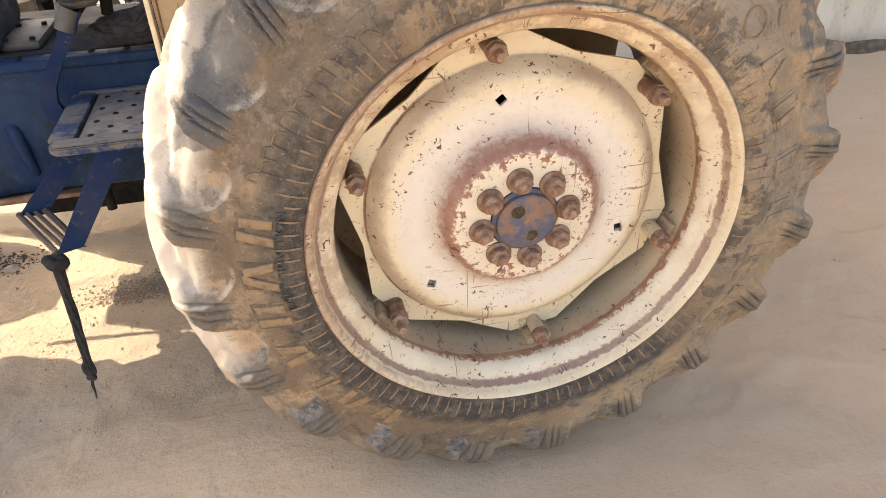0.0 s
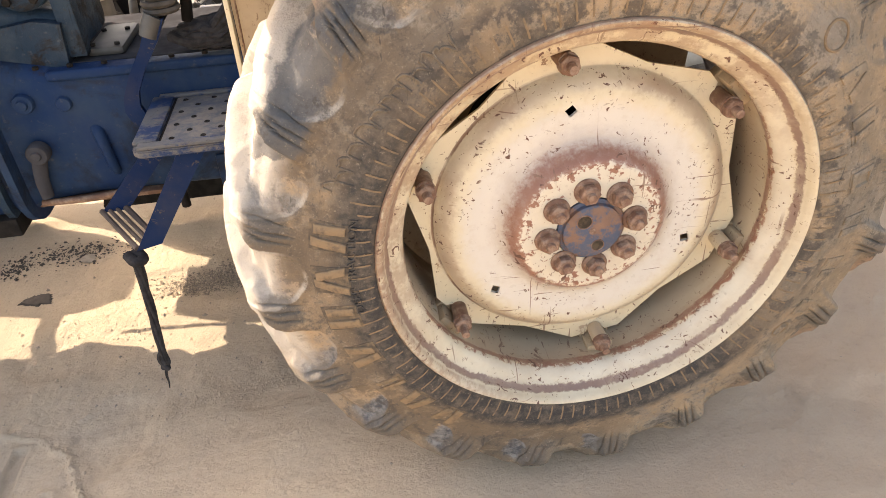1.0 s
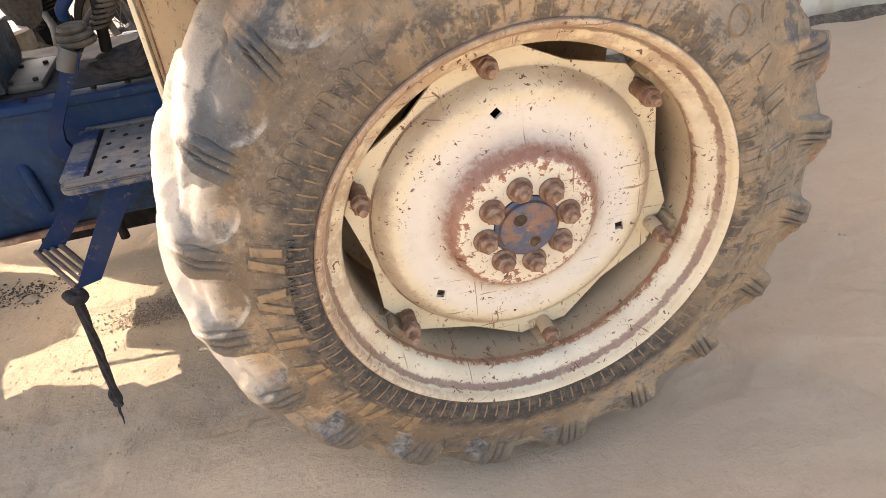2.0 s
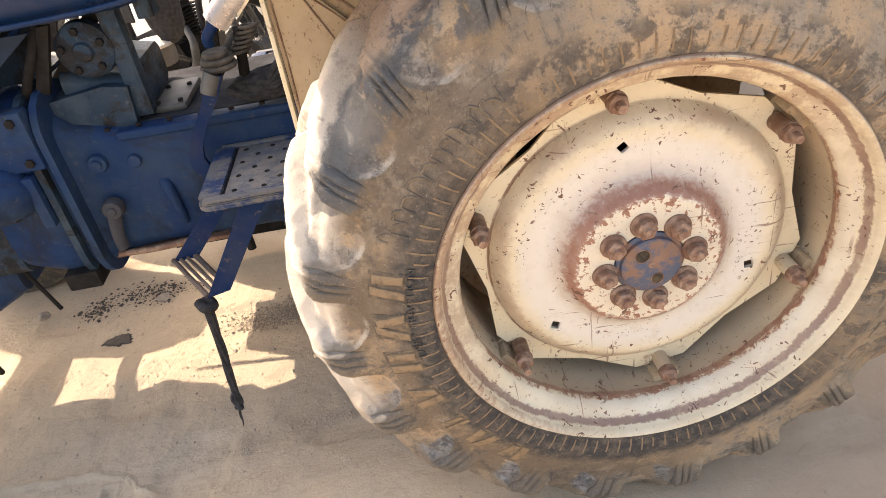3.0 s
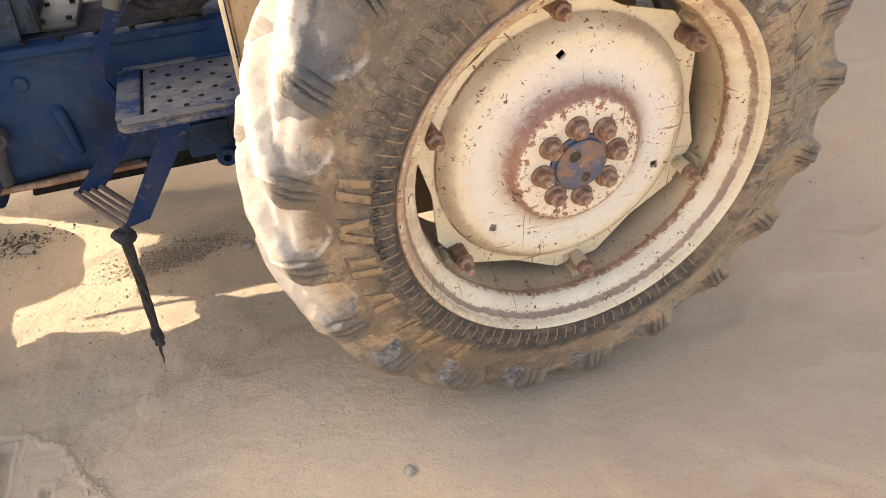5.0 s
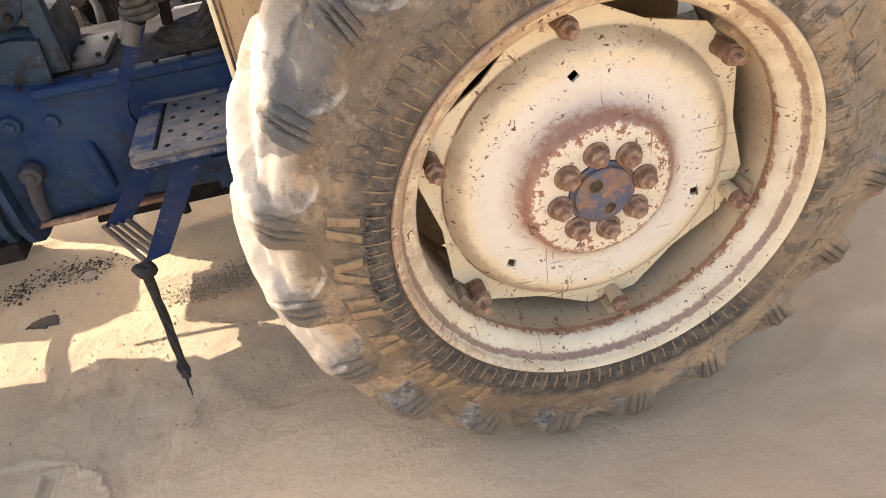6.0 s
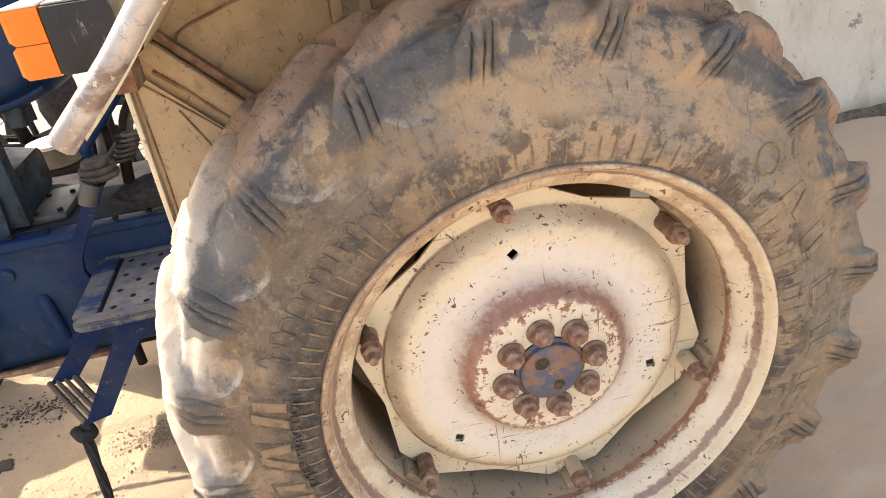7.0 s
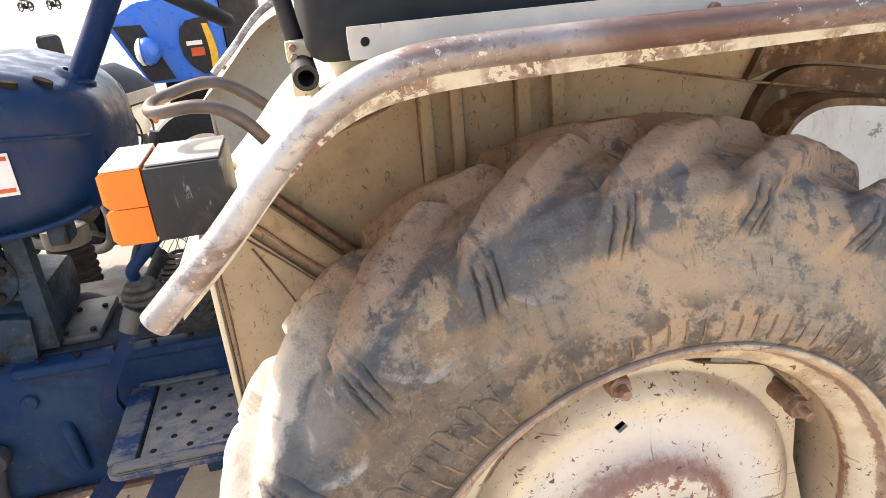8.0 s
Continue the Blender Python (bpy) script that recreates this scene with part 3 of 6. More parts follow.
GOLD = plain("yellow paint", (0.72, 0.42, 0.03, 1), 0.5).m
m = Mat("amber lens", 0.18)
m.color((0.95, 0.20, 0.012, 1))
m.b.inputs["Transmission Weight"].default_value = 0.15
m.bump(m.noise(60, 3), 0.1, 0.001)
AMBER = m.m
m = Mat("lamp glass", 0.12)
m.color((0.75, 0.73, 0.62, 1))
LAMP = m.m


# ---- shapes ----
def part(name, bm, mat, parent=None, label="", smooth=40):
    me = bpy.data.meshes.new(name)
    bmesh.ops.recalc_face_normals(bm, faces=bm.faces)
    bm.to_mesh(me)
    bm.free()
    me.materials.append(mat)
    if smooth:
        me.shade_smooth()
        me.set_sharp_from_angle(angle=radians(smooth))
    ob = new(name, me)
    if parent:
        ob.parent = parent
    if label:
        tagged(ob, label)
    return ob


def thing(name, label, category, at=(0, 0, 0), group="", kind=""):
    ob = new(name)
    ob.location = at
    ob.empty_display_size = 0.1
    return tagged(ob, label, category, group, kind)


def box(x0, x1, y0, y1, z0, z1, bevel=0.0, bm=None, m=None, seg=2):
    own = bmesh.new()
    mm = Matrix.Translation(((x0 + x1) / 2, (y0 + y1) / 2, (z0 + z1) / 2)) @ Matrix.Diagonal((x1 - x0, y1 - y0, z1 - z0, 1))
    bmesh.ops.create_cube(own, size=1, matrix=mm)
    if bevel:
        bmesh.ops.bevel(own, geom=own.edges[:], offset=bevel, segments=seg, affect="EDGES", profile=0.6)
    if m is not None:
        bmesh.ops.transform(own, matrix=m, verts=own.verts)
    return merge(bm, own)


def merge(bm, own):
    if bm is None:
        return own
    me = bpy.data.meshes.new("t")
    own.to_mesh(me)
    own.free()
    bm.from_mesh(me)
    bpy.data.meshes.remove(me)
    return bm


def loft(rings, closed=True, caps=True, bm=None):
    """A skin over rings of points."""
    own = bmesh.new()
    vs = [[own.verts.new(p) for p in ring] for ring in rings]
    for a, b in zip(vs, vs[1:]):
        n = len(a)
        for i in range(n if closed else n - 1):
            j = (i + 1) % n
            own.faces.new((a[i], a[j], b[j], b[i]))
    if caps and closed:
        own.faces.new(vs[0][::-1])
        own.faces.new(vs[-1])
    return merge(bm, own)


def spin(profile, n=48, axis="y", at=(0, 0, 0), bm=None, closed=False, start=0.0):
    """A body of revolution: profile of (radius, height along the axis). closed: the profile is a loop (a ring)."""
    rings = []
    for k in range(n):
        a = start + 2 * math.pi * k / n
        c, s = math.cos(a), math.sin(a)
        rings.append([{"y": (r * c, h, r * s), "z": (r * c, r * s, h), "x": (h, r * c, r * s)}[axis] for r, h in profile])
    own = bmesh.new()
    vs = [[own.verts.new(Vector(p) + Vector(at)) for p in ring] for ring in rings]
    p = len(profile)
    for k in range(n):
        a, b = vs[k], vs[(k + 1) % n]
        for i in range(p if closed else p - 1):
            j = (i + 1) % p
            own.faces.new((a[i], a[j], b[j], b[i]))
    bmesh.ops.remove_doubles(own, verts=own.verts, dist=1e-5)
    if not closed:
        bmesh.ops.holes_fill(own, edges=[e for e in own.edges if e.is_boundary], sides=0)
    return merge(bm, own)


def smooth_path(points, steps=8):
    """Catmull-Rom through the points."""
    pts = [Vector(p) for p in points]
    if len(pts) < 3:
        return pts
    ext = [2 * pts[0] - pts[1], *pts, 2 * pts[-1] - pts[-2]]
    out = []
    for i in range(1, len(ext) - 2):
        a, b, c, d = ext[i - 1 : i + 3]
        for k in range(steps):
            t = k / steps
            out.append(0.5 * ((2 * b) + (c - a) * t + (2 * a - 5 * b + 4 * c - d) * t * t + (3 * b - a - 3 * c + d) * t**3))
    return out + [pts[-1]]


def tube(points, r, n=12, steps=8, bm=None, hollow=0.0, flat=1.0):
    """A round bar along a path. r: one radius or one at each end. hollow: the wall's thickness."""
    path = smooth_path(points, steps) if steps else [Vector(p) for p in points]
    ra, rb = (r, r) if isinstance(r, (int, float)) else r
    rings, side = [], None
    for i, p in enumerate(path):
        d = (path[min(i + 1, len(path) - 1)] - path[max(i - 1, 0)]).normalized()
        if side is None:
            side = d.orthogonal().normalized()
        side = (side - side.dot(d) * d).normalized()
        up = d.cross(side)
        rr = ra + (rb - ra) * i / max(1, len(path) - 1)
        rings.append([p + rr * (math.cos(a) * side + math.sin(a) * flat * up) for a in (2 * math.pi * k / n for k in range(n))])
    if hollow:
        inner = [[p + (v - p) * (1 - hollow / ra) for v in ring] for p, ring in ((path[0], rings[0]), (path[min(4, len(path) - 1)], rings[min(4, len(path) - 1)]))]
        inner_e = [[p + (v - p) * (1 - hollow / ra) for v in ring] for p, ring in ((path[max(-5, -len(path))], rings[max(-5, -len(path))]), (path[-1], rings[-1]))]
        rings = [inner[1], inner[0], *rings, inner_e[1], inner_e[0]]
    return loft(rings, True, True, bm)


def rod(a, b, r, n=16, bm=None, r2=None, bevel=0.0):
    return tube([a, b], (r, r2 if r2 is not None else r), n, 0, bm)


def prism(outline, y0, y1, axis="y", bm=None, bevel=0.0):
    """A flat plate with that outline (x, z), from y0 to y1."""
    at = {"y": lambda u, v, w: (u, w, v), "z": lambda u, v, w: (u, v, w), "x": lambda u, v, w: (w, u, v)}[axis]
    own = loft([[at(u, v, w) for u, v in outline] for w in (y0, y1)])
    if bevel:
        bmesh.ops.recalc_face_normals(own, faces=own.faces)
        bmesh.ops.bevel(own, geom=own.edges[:], offset=bevel, segments=2, affect="EDGES")
    return merge(bm, own)


def nut(r, h, at, axis=(0, -1, 0), bm=None, n=6, turn=0.0, dome=0.15):
    """A hexagon nut or bolt head with chamfered top."""
    d = Vector(axis).normalized()
    s = d.orthogonal().normalized()
    u = d.cross(s)
    ring = lambda rr, hh: [Vector(at) + d * hh + rr * (math.cos(turn + 2 * math.pi * k / n) * s + math.sin(turn + 2 * math.pi * k / n) * u) for k in range(n)]
    return loft([ring(r, 0), ring(r, h * (1 - dome)), ring(r * 0.84, h)], True, True, bm)


HUB = Vector((0, 0, 0.672))


# ---- ground and wall ----
# edge of a wheel's print in the earth, x at each y, and the bars that its lugs pressed
PRINT_Y = (-0.10, 0.039, 0.10, 0.14, 0.205, 0.251, 0.28, 0.319, 0.345)
PRINT_X = (-0.99, -1.042, -1.074, -1.107, -1.139, -1.160, -1.205, -1.240, -1.33)
BARS = ((-1.284, 0.130, 0.302, 0.015), (-1.178, 0.02, 0.146, 0.011))


def printed(x, y):
    """How far the print lies below the earth round it, with the crumbled lip beside it."""
    if not (-1.9 < x < -0.9 and -0.1 < y < 0.40):
        return 0.0
    ragged = 0.012 * noise.fractal(Vector((x * 22, y * 22, 4.0)), 0.8, 2.0, 3)
    inside = min(float(np.interp(y, PRINT_Y, PRINT_X)) - x, 0.345 - y) + ragged
    fade = min(1, (x + 1.9) / 0.3) * min(1, (y + 0.1) / 0.08)
    deep = 0.007 * min(1, max(0, inside / 0.010)) - 0.0035 * max(0, 1 - abs(inside + 0.008) / 0.010)
    for cx, y0, y1, half in BARS:
        u = min(half - abs(x - cx - 0.004 * noise.noise(Vector((y * 18, cx * 9, 1)))), y - y0, y1 - y)
        deep += 0.010 * min(1, max(0, (u + 0.003) / 0.006)) - 0.003 * max(0, 1 - abs(u + 0.009) / 0.007)
    return deep * fade


def lump(x, y):
    """Height of the trodden ground: a low bank under the near wheel, small unevenness elsewhere."""
    bank = 0.066 * (1 - min(1, max(0, (y - 0.12) / 0.50))) * (1 - min(1, max(0, (abs(x + 0.1) - 0.45) / 0.8)))
    bank = bank * bank * (3 * 0.066 - 2 * bank) / 0.066**2
    d = math.hypot(max(0, abs(x) - 0.22), max(0, abs(y - 0.1) - 0.2))
    k = min(1, d / 0.3)
    h = 0.012 * noise.fractal(Vector((x * 1.7, y * 1.7, 3.1)), 0.8, 2.1, 3)
    h += 0.0055 * noise.fractal(Vector((x * 9, y * 9, 1.3)), 0.75, 2.1, 4)
    # dents of old treads and feet
    dent = noise.noise(Vector((x * 4.3, y * 6.1, 8.4)))
    h -= 0.008 * max(0, min(1, (dent - 0.22) * 6))
    return bank + k * h - printed(x, y)


def make_ground():
    near_x = np.concatenate([np.arange(-3.4, -1.9, 0.05), np.arange(-1.9, -1.40, 0.0125), np.arange(-1.40, -0.95, 0.005), np.arange(-0.95, 1.6, 0.0125), np.arange(1.6, 3.4, 0.05)])
    near_y = np.concatenate([np.arange(-1.6, -0.5, 0.05), np.arange(-0.5, 0.02, 0.0125), np.arange(0.02, 0.38, 0.005), np.arange(0.38, 1.5, 0.0125), np.arange(1.5, 3.2, 0.05)])
    far = [4, 5, 7, 10, 15, 25, 50, 120, 400, 1200]
    xs = [-v for v in far[::-1]] + list(near_x) + far
    ys = [-v for v in far[::-1]] + [-3, -2.2] + list(near_y) + far
    verts = [(x, y, lump(x, y)) for y in ys for x in xs]
    w = len(xs)
    faces = [(j * w + i, j * w + i + 1, (j + 1) * w + i + 1, (j + 1) * w + i) for j in range(len(ys) - 1) for i in range(w - 1)]
    me = bpy.data.meshes.new("ground")
    me.from_pydata(verts, [], faces)
    me.materials.append(EARTH)
    me.shade_smooth()
    return tagged(new("ground", me), "trodden dusty brown earth yard", "ground", kind="structure")


make_ground()


def blob(cx, cy, rx, ry, seed, mat, name, label, height=0.006):
    """A low uneven patch lying on the ground."""
    bm = bmesh.new()
    n, m_ = 90, 7
    rings = []
    for j in range(m_):
        f = 1 - j / (m_ - 1) * 0.98
        ring = []
        for k in range(n):
            a = 2 * math.pi * k / n
            q = 1 + 0.45 * noise.noise(Vector((math.cos(a) * 1.6 + seed, math.sin(a) * 1.6, seed))) + 0.30 * noise.noise(Vector((math.cos(a) * 4 + seed, math.sin(a) * 4, 2))) + 0.22 * noise.noise(Vector((math.cos(a) * 11 + seed, math.sin(a) * 11, 5)))
            x, y = cx + rx * q * f * math.cos(a), cy + ry * q * f * math.sin(a)
            ring.append((x, y, lump(x, y) + (height if j else -0.004) * (0.6 + 0.6 * noise.noise(Vector((x * 30, y * 30, seed))))))
        rings.append(ring)
    ob = part(name, loft(rings, True, False), mat)
    return tagged(ob, label, "ground", kind="structure")


# the high block left of the wall is unseen, added to shade the yard
wall = part("wall_back", box(-1.35, -0.302, 2.13, 2.36, 2.2, 4.2, 0.012, box(-0.30, 14, 2.12, 2.37, -0.1, 4.2, 0.012)), WALL)
tagged(wall, "whitewashed plastered yard wall with brown runs, and an unseen block shading the yard", "wall", kind="structure")
# damp dirt banked along the wall's foot
rings = []
for k in range(260):
    x = -0.30 + 0.032 * k
    out = 0.072 + 0.022 * noise.fractal(Vector((x * 2.3, 1.7, 0)), 0.8, 2.0, 4)
    high = 0.040 + 0.018 * noise.fractal(Vector((x * 3.1, 5.2, 0)), 0.8, 2.0, 4)
    rings.append([(x, 2.119, -0.05), (x, 2.119 - out, -0.05), (x, 2.119 - out, 0.004), (x, 2.119 - 0.55 * out, 0.75 * high), (x, 2.119, high)])
tagged(part("dirt_bank", loft(rings), DAMP), "dark damp dirt along the wall's foot", "ground", kind="structure")


# ---- rear wheel: tyre ----
PITCH = 2 * math.pi / 20
PROFILE = [(0.352, -0.074), (0.366, -0.084), (0.385, -0.089), (0.41, -0.089), (0.437, -0.082), (0.464, -0.072), (0.496, -0.061), (0.527, -0.047), (0.551, -0.023), (0.560, 0.007), (0.565, 0.035), (0.567, 0.055), (0.568, 0.070)]


def tyre_point(theta, s, mirror):
    """A point of the outer half (s from 0 at the bead to 1 at the middle), with its lug. mirror: the inner half."""
    f = s * (len(PROFILE) - 1)
    i = min(int(f), len(PROFILE) - 2)
    k = f - i
    p0, p1 = PROFILE[max(0, i - 1)], PROFILE[min(len(PROFILE) - 1, i + 2)]
    a, b = PROFILE[i], PROFILE[i + 1]
    r = a[0] + (b[0] - a[0]) * k
    y = a[1] + (b[1] - a[1]) * k
    tx, ty = p1[0] - p0[0], p1[1] - p0[1]
    ln = math.hypot(tx, ty)
    nr, ny = -ty / ln, tx / ln
    nr, ny = (nr, ny) if ny < 0 or nr > 0 else (-nr, -ny)
    nr, ny = abs(nr), -abs(ny)
    # lug: runs back towards the middle, steep on its leading side
    skew = 0.10 * PITCH - (y + 0.05) / 0.12 * 0.95 * PITCH
    ph = (theta - radians(7.5) - skew - (0.5 * PITCH if mirror else 0)) / PITCH
    wob = 0.05 * noise.noise(Vector((math.floor(ph + 0.5) * 3.1, 0.5, 2.0 if mirror else 1.0)))
    q = ph - math.floor(ph + 0.5) + wob
    low = min(1, max(0, (0.74 - s) / 0.14))
    lead, trail = 0.12 - 0.03 * low, 0.26 - 0.14 * low
    flat = 0.06 * (1 - min(1, max(0, (s - 0.62) / 0.2)))
    keep = 0.06 * (1 - low)
    q += 0.03 * noise.noise(Vector((r * 30, y * 30, math.floor(ph + 0.5) * 2.3)))
    if q > 0:
        shape = 1 - min(1, max(0, (q - 0.03 - flat - keep) / lead))
    else:
        shape = 1 - min(1, max(0, (-q - 0.05 - flat - keep) / trail))
    shape = shape * shape * (3 - 2 * shape)
    depth = min(1, max(0, (s - 0.44) / 0.18))
    depth = depth * depth * (3 - 2 * depth) * (0.035 - 0.003 * math.exp(-(((s - 0.66) / 0.12) ** 2)))
    web = 0.08 + 0.30 * low
    h = depth * (web + (1 - web) * shape)
    # three cuts, radial, in the end of each lug
    end = (theta - radians(7.5) - (0.5 * PITCH if mirror else 0)) / PITCH
    e = end - math.floor(end + 0.5) + wob
    # a round-ended scoop between two noses
    g = end - 0.57
    arc = (g - math.floor(g + 0.5) + wob) * PITCH * r
    fall = min(0, r - SCOOP_R)
    d = math.hypot(arc, fall * 0.9) / 0.060
    if d < 1.12 and s > 0.3:
        away = 1 - min(1, max(0, (r - SCOOP_R) / 0.022))
        h -= 0.0085 * math.sqrt(max(0, 1 - d * d)) * away
        h += 0.0010 * max(0, 1 - abs(d - 1.04) / 0.08) * away * min(1, max(0, (arc + 0.02) / 0.03))
    for k, c in enumerate((-0.082, 0.0, 0.082)):
        u = (r + h * nr - 0.482 - 0.006 * abs(k - 1)) / 0.075
        if 0 < u < 1:
            wide = 0.008 + 0.007 * u
            at = abs(e + 0.12 * (u - 0.4) - 0.02 - c * (1.15 - 0.3 * u) - 0.03 * noise.noise(Vector((math.floor(end + 0.5) * 1.7, k * 3.3, 0)))) / wide
            h -= 0.013 * max(0, 1 - at) * min(1, 2.2 * u) * min(1, (1 - u) * 5)
    # the loaded tyre bulges at its foot
    foot = math.atan2(math.sin(theta + math.pi / 2), math.cos(theta + math.pi / 2)) / radians(48)
    h += 0.014 * math.exp(-foot * foot) * math.exp(-(((s - 0.60) / 0.20) ** 2))
    lx, ly = r * math.cos(theta), r * math.sin(theta)
    h += 0.0035 * noise.fractal(Vector((lx * 9, y * 9, ly * 9)), 0.7, 2.1, 4) * min(1, max(0.25, (s - 0.35) * 4))
    r, y = r + nr * h, y + ny * h
    if mirror:
        y = 0.14 - y
    x, z = r * math.cos(theta), r * math.sin(theta)
    floor = -HUB.z + 0.066
    if z < floor + 0.02:
        z = floor + 0.02 * math.exp(min(0, (z - floor - 0.02)) / 0.02)
    return x, y, z


def make_tyre(parent):
    nt = 20 * 140
    ss = [k / 96 for k in range(97)]
    inner = [k / 24 for k in range(24)][::-1]
    rows = [(s, False) for s in ss] + [(s, True) for s in inner]
    verts, faces = [], []
    for t in range(nt):
        th = 2 * math.pi * t / nt
        verts += [tyre_point(th, s, mm) for s, mm in rows]
    w = len(rows)
    for t in range(nt):
        u = (t + 1) % nt
        faces += [(t * w + i, t * w + i + 1, u * w + i + 1, u * w + i) for i in range(w - 1)]
    me = bpy.data.meshes.new("tyre")
    me.from_pydata(verts, [], faces)
    me.materials.append(RUBBER)
    me.shade_smooth()
    ob = new("tyre", me)
    ob.parent = parent
    return tagged(ob, "worn black tractor tyre caked with tan dust and red mud")


def side_y(r):
    """The outer sidewall's y at a radius."""
    for (a, ya), (c, yc) in zip(PROFILE, PROFILE[1:]):
        if r <= c:
            return ya + (yc - ya) * (r - a) / (c - a)
    return PROFILE[-1][1]


def raised(theta, radius, width, height, lift, cut=0.0, slant=0.0, taper=1.0):
    """A raised bar on the sidewall, of a letter's size; cut: the width of its frame if it is hollow."""
    def at(u, v, up):
        r = radius + v
        a = theta - (u * (1 + (taper - 1) * (v / height + 0.5)) + slant * v) / radius
        return r * math.cos(a), side_y(r) - up, r * math.sin(a)
    n = 6
    ring = lambda w, h: [(-w, -h + 2 * h * k / n) for k in range(n)] + [(-w + 2 * w * k / n, h) for k in range(n)] + [(w, h - 2 * h * k / n) for k in range(n)] + [(w - 2 * w * k / n, -h) for k in range(n)]
    w, h = width / 2, height / 2
    e = 0.0022
    rings = [[at(u, v, -0.003) for u, v in ring(w, h)], [at(u, v, lift * 0.75) for u, v in ring(w - 0.3 * e, h - 0.3 * e)], [at(u, v, lift) for u, v in ring(w - e, h - e)]]
    if cut:
        rings += [[at(u, v, lift) for u, v in ring(w - cut + e, h - cut + e)], [at(u, v, lift * 0.2) for u, v in ring(w - cut, h - cut)]]
    return loft(rings)


def round_text(words, theta, radius, height, lift, spread=1.0):
    """Raised words on the sidewall: letters stand outwards and read clockwise from theta."""
    cu = bpy.data.curves.new("t", "FONT")
    cu.body, cu.size, cu.extrude = words, height * 1.4, 0.5
    ob = bpy.data.objects.new("t", cu)
    scene.collection.objects.link(ob)
    me = ob.evaluated_get(bpy.context.evaluated_depsgraph_get()).to_mesh()
    bm = bmesh.new()
    bm.from_mesh(me)
    bpy.data.objects.remove(ob)
    for v in bm.verts:
        r = radius + v.co.y
        a = theta - v.co.x * spread / radius
        v.co = (r * math.cos(a), side_y(r) - (lift if v.co.z > 0 else -0.002), r * math.sin(a))
    return bm


wheel = thing("rear_wheel", "large tractor rear wheel with cream steel disc and muddy worn tyre", "wheel", HUB)
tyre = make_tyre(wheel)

# moulded marks on the sidewall: the maker's words as plain bars, the rest as lettering
def mark(a, r, w, h, lift, mat, ground, lean):
    """One mark: plain upright strokes on a ground; a dark ground paints their edge shade."""
    base = part("mark_ground", raised(radians(a), r, w + 0.006, h + 0.006, 0.0010, 0, taper=0.95), ground, tyre)
    if lean is None:
        part("raised_bar", raised(radians(a), r, w * 0.8, h, lift, 0.011), mat, base)
        return
    for k, s_ in ((-1, lean), (1, -lean)):
        part("raised_bar", raised(radians(a) - k * w * 0.27 / r, r, w * 0.34, h * (1 - 0.12 * (k > 0)), lift, 0, s_), mat, base)


for a, r, lean in ((169.5, 0.436, 0.10), (180.2, 0.436, 0.32), (190.6, 0.436, 0.0), (202.6, 0.438, -0.22), (213.8, 0.440, 0.0), (222.6, 0.440, 0.18), (233.0, 0.442, -0.10)):
    mark(a, r, 0.048 if a != 213.8 else 0.026, 0.054, 0.0050, MOULD, DARK_RUBBER, lean)
for a, r, lean in ((32.5, 0.443, 0.30), (21.5, 0.441, 0.05), (8.0, 0.444, None), (-4.0, 0.452, 0.0), (-15.5, 0.457, 0.0), (-27.3, 0.470, None)):
    mark(a, r, 0.050, 0.046, 0.0040, RUBBER, RUBBER, lean)
script, shade_ = [], []
for k in range(217):
    t = k / 216
    w9 = 2 * math.pi * (12 * t + 0.35 * math.sin(9 * t))
    pick = noise.noise(Vector((math.floor(t * 12) * 3.7, 0.4, 5)))
    tall = 0.0105 + 0.009 * pick + 0.010 * max(0, 1 - t * 9)
    r = 0.436 - 0.014 * t + tall * math.sin(w9) + 0.003 * math.sin(0.5 * w9 + 1) + 0.3 * 0.010 * math.cos(2 * w9)
    a = radians(159 - 37 * t) + 0.016 * math.sin(w9) + (0.010 + 0.012 * pick) * math.cos(w9 + 0.8)
    script.append((r * math.cos(a), side_y(r) - 0.0006, r * math.sin(a)))
    shade_.append((r * math.cos(a), side_y(r) + 0.0022, r * math.sin(a)))
line_ = part("raised_script", tube(script, 0.0017, 8, 2), RUBBER, tyre, "looping raised script line")
# dark border: shade round the raised line put into the colour
part("script_border", tube(shade_, 0.0030, 8, 2), DARK_RUBBER, line_)
for a, r, q in ((43.9, 0.446, 0.021), (-34.5, 0.462, 0.017)):
    own = []
    for k in range(41):
        b = 2 * math.pi * k / 40
        rr, aa = r + q * math.cos(b), radians(a) + q * math.sin(b) / r
        own.append((rr * math.cos(aa), side_y(rr) - 0.0006, rr * math.sin(aa)))
    part("raised_ring", tube(own, 0.0022, 8, 0), MOULD, tyre)
part("small_lettering", round_text("DEEP TRACTION", radians(190), 0.3960, 0.0135, 0.0024, 1.25), RUBBER, tyre)
part("size_lettering", round_text("12.4-28", radians(-72), 0.449, 0.020, 0.0032, 1.5), MOULD, tyre)
own = bmesh.new()
for k in range(108):
    wave = noise.noise(Vector((k * 1.7, 0, 0)))
    merge(own, raised(radians(360 / 108 * k + 0.5 * wave), 0.389 + 0.003 * wave, 0.0014, 0.034 + 0.022 * wave, 0.0011))
tagged(part("bead_ribs", own, MOULD, tyre), "fine raised radial ribs round the bead", kind="stuff")
part("raised_bar", raised(radians(-115), 0.452, 0.040, 0.004, 0.003), RUBBER, tyre)
part("raised_bar", raised(radians(-115), 0.444, 0.030, 0.006, 0.002), RUBBER, tyre)

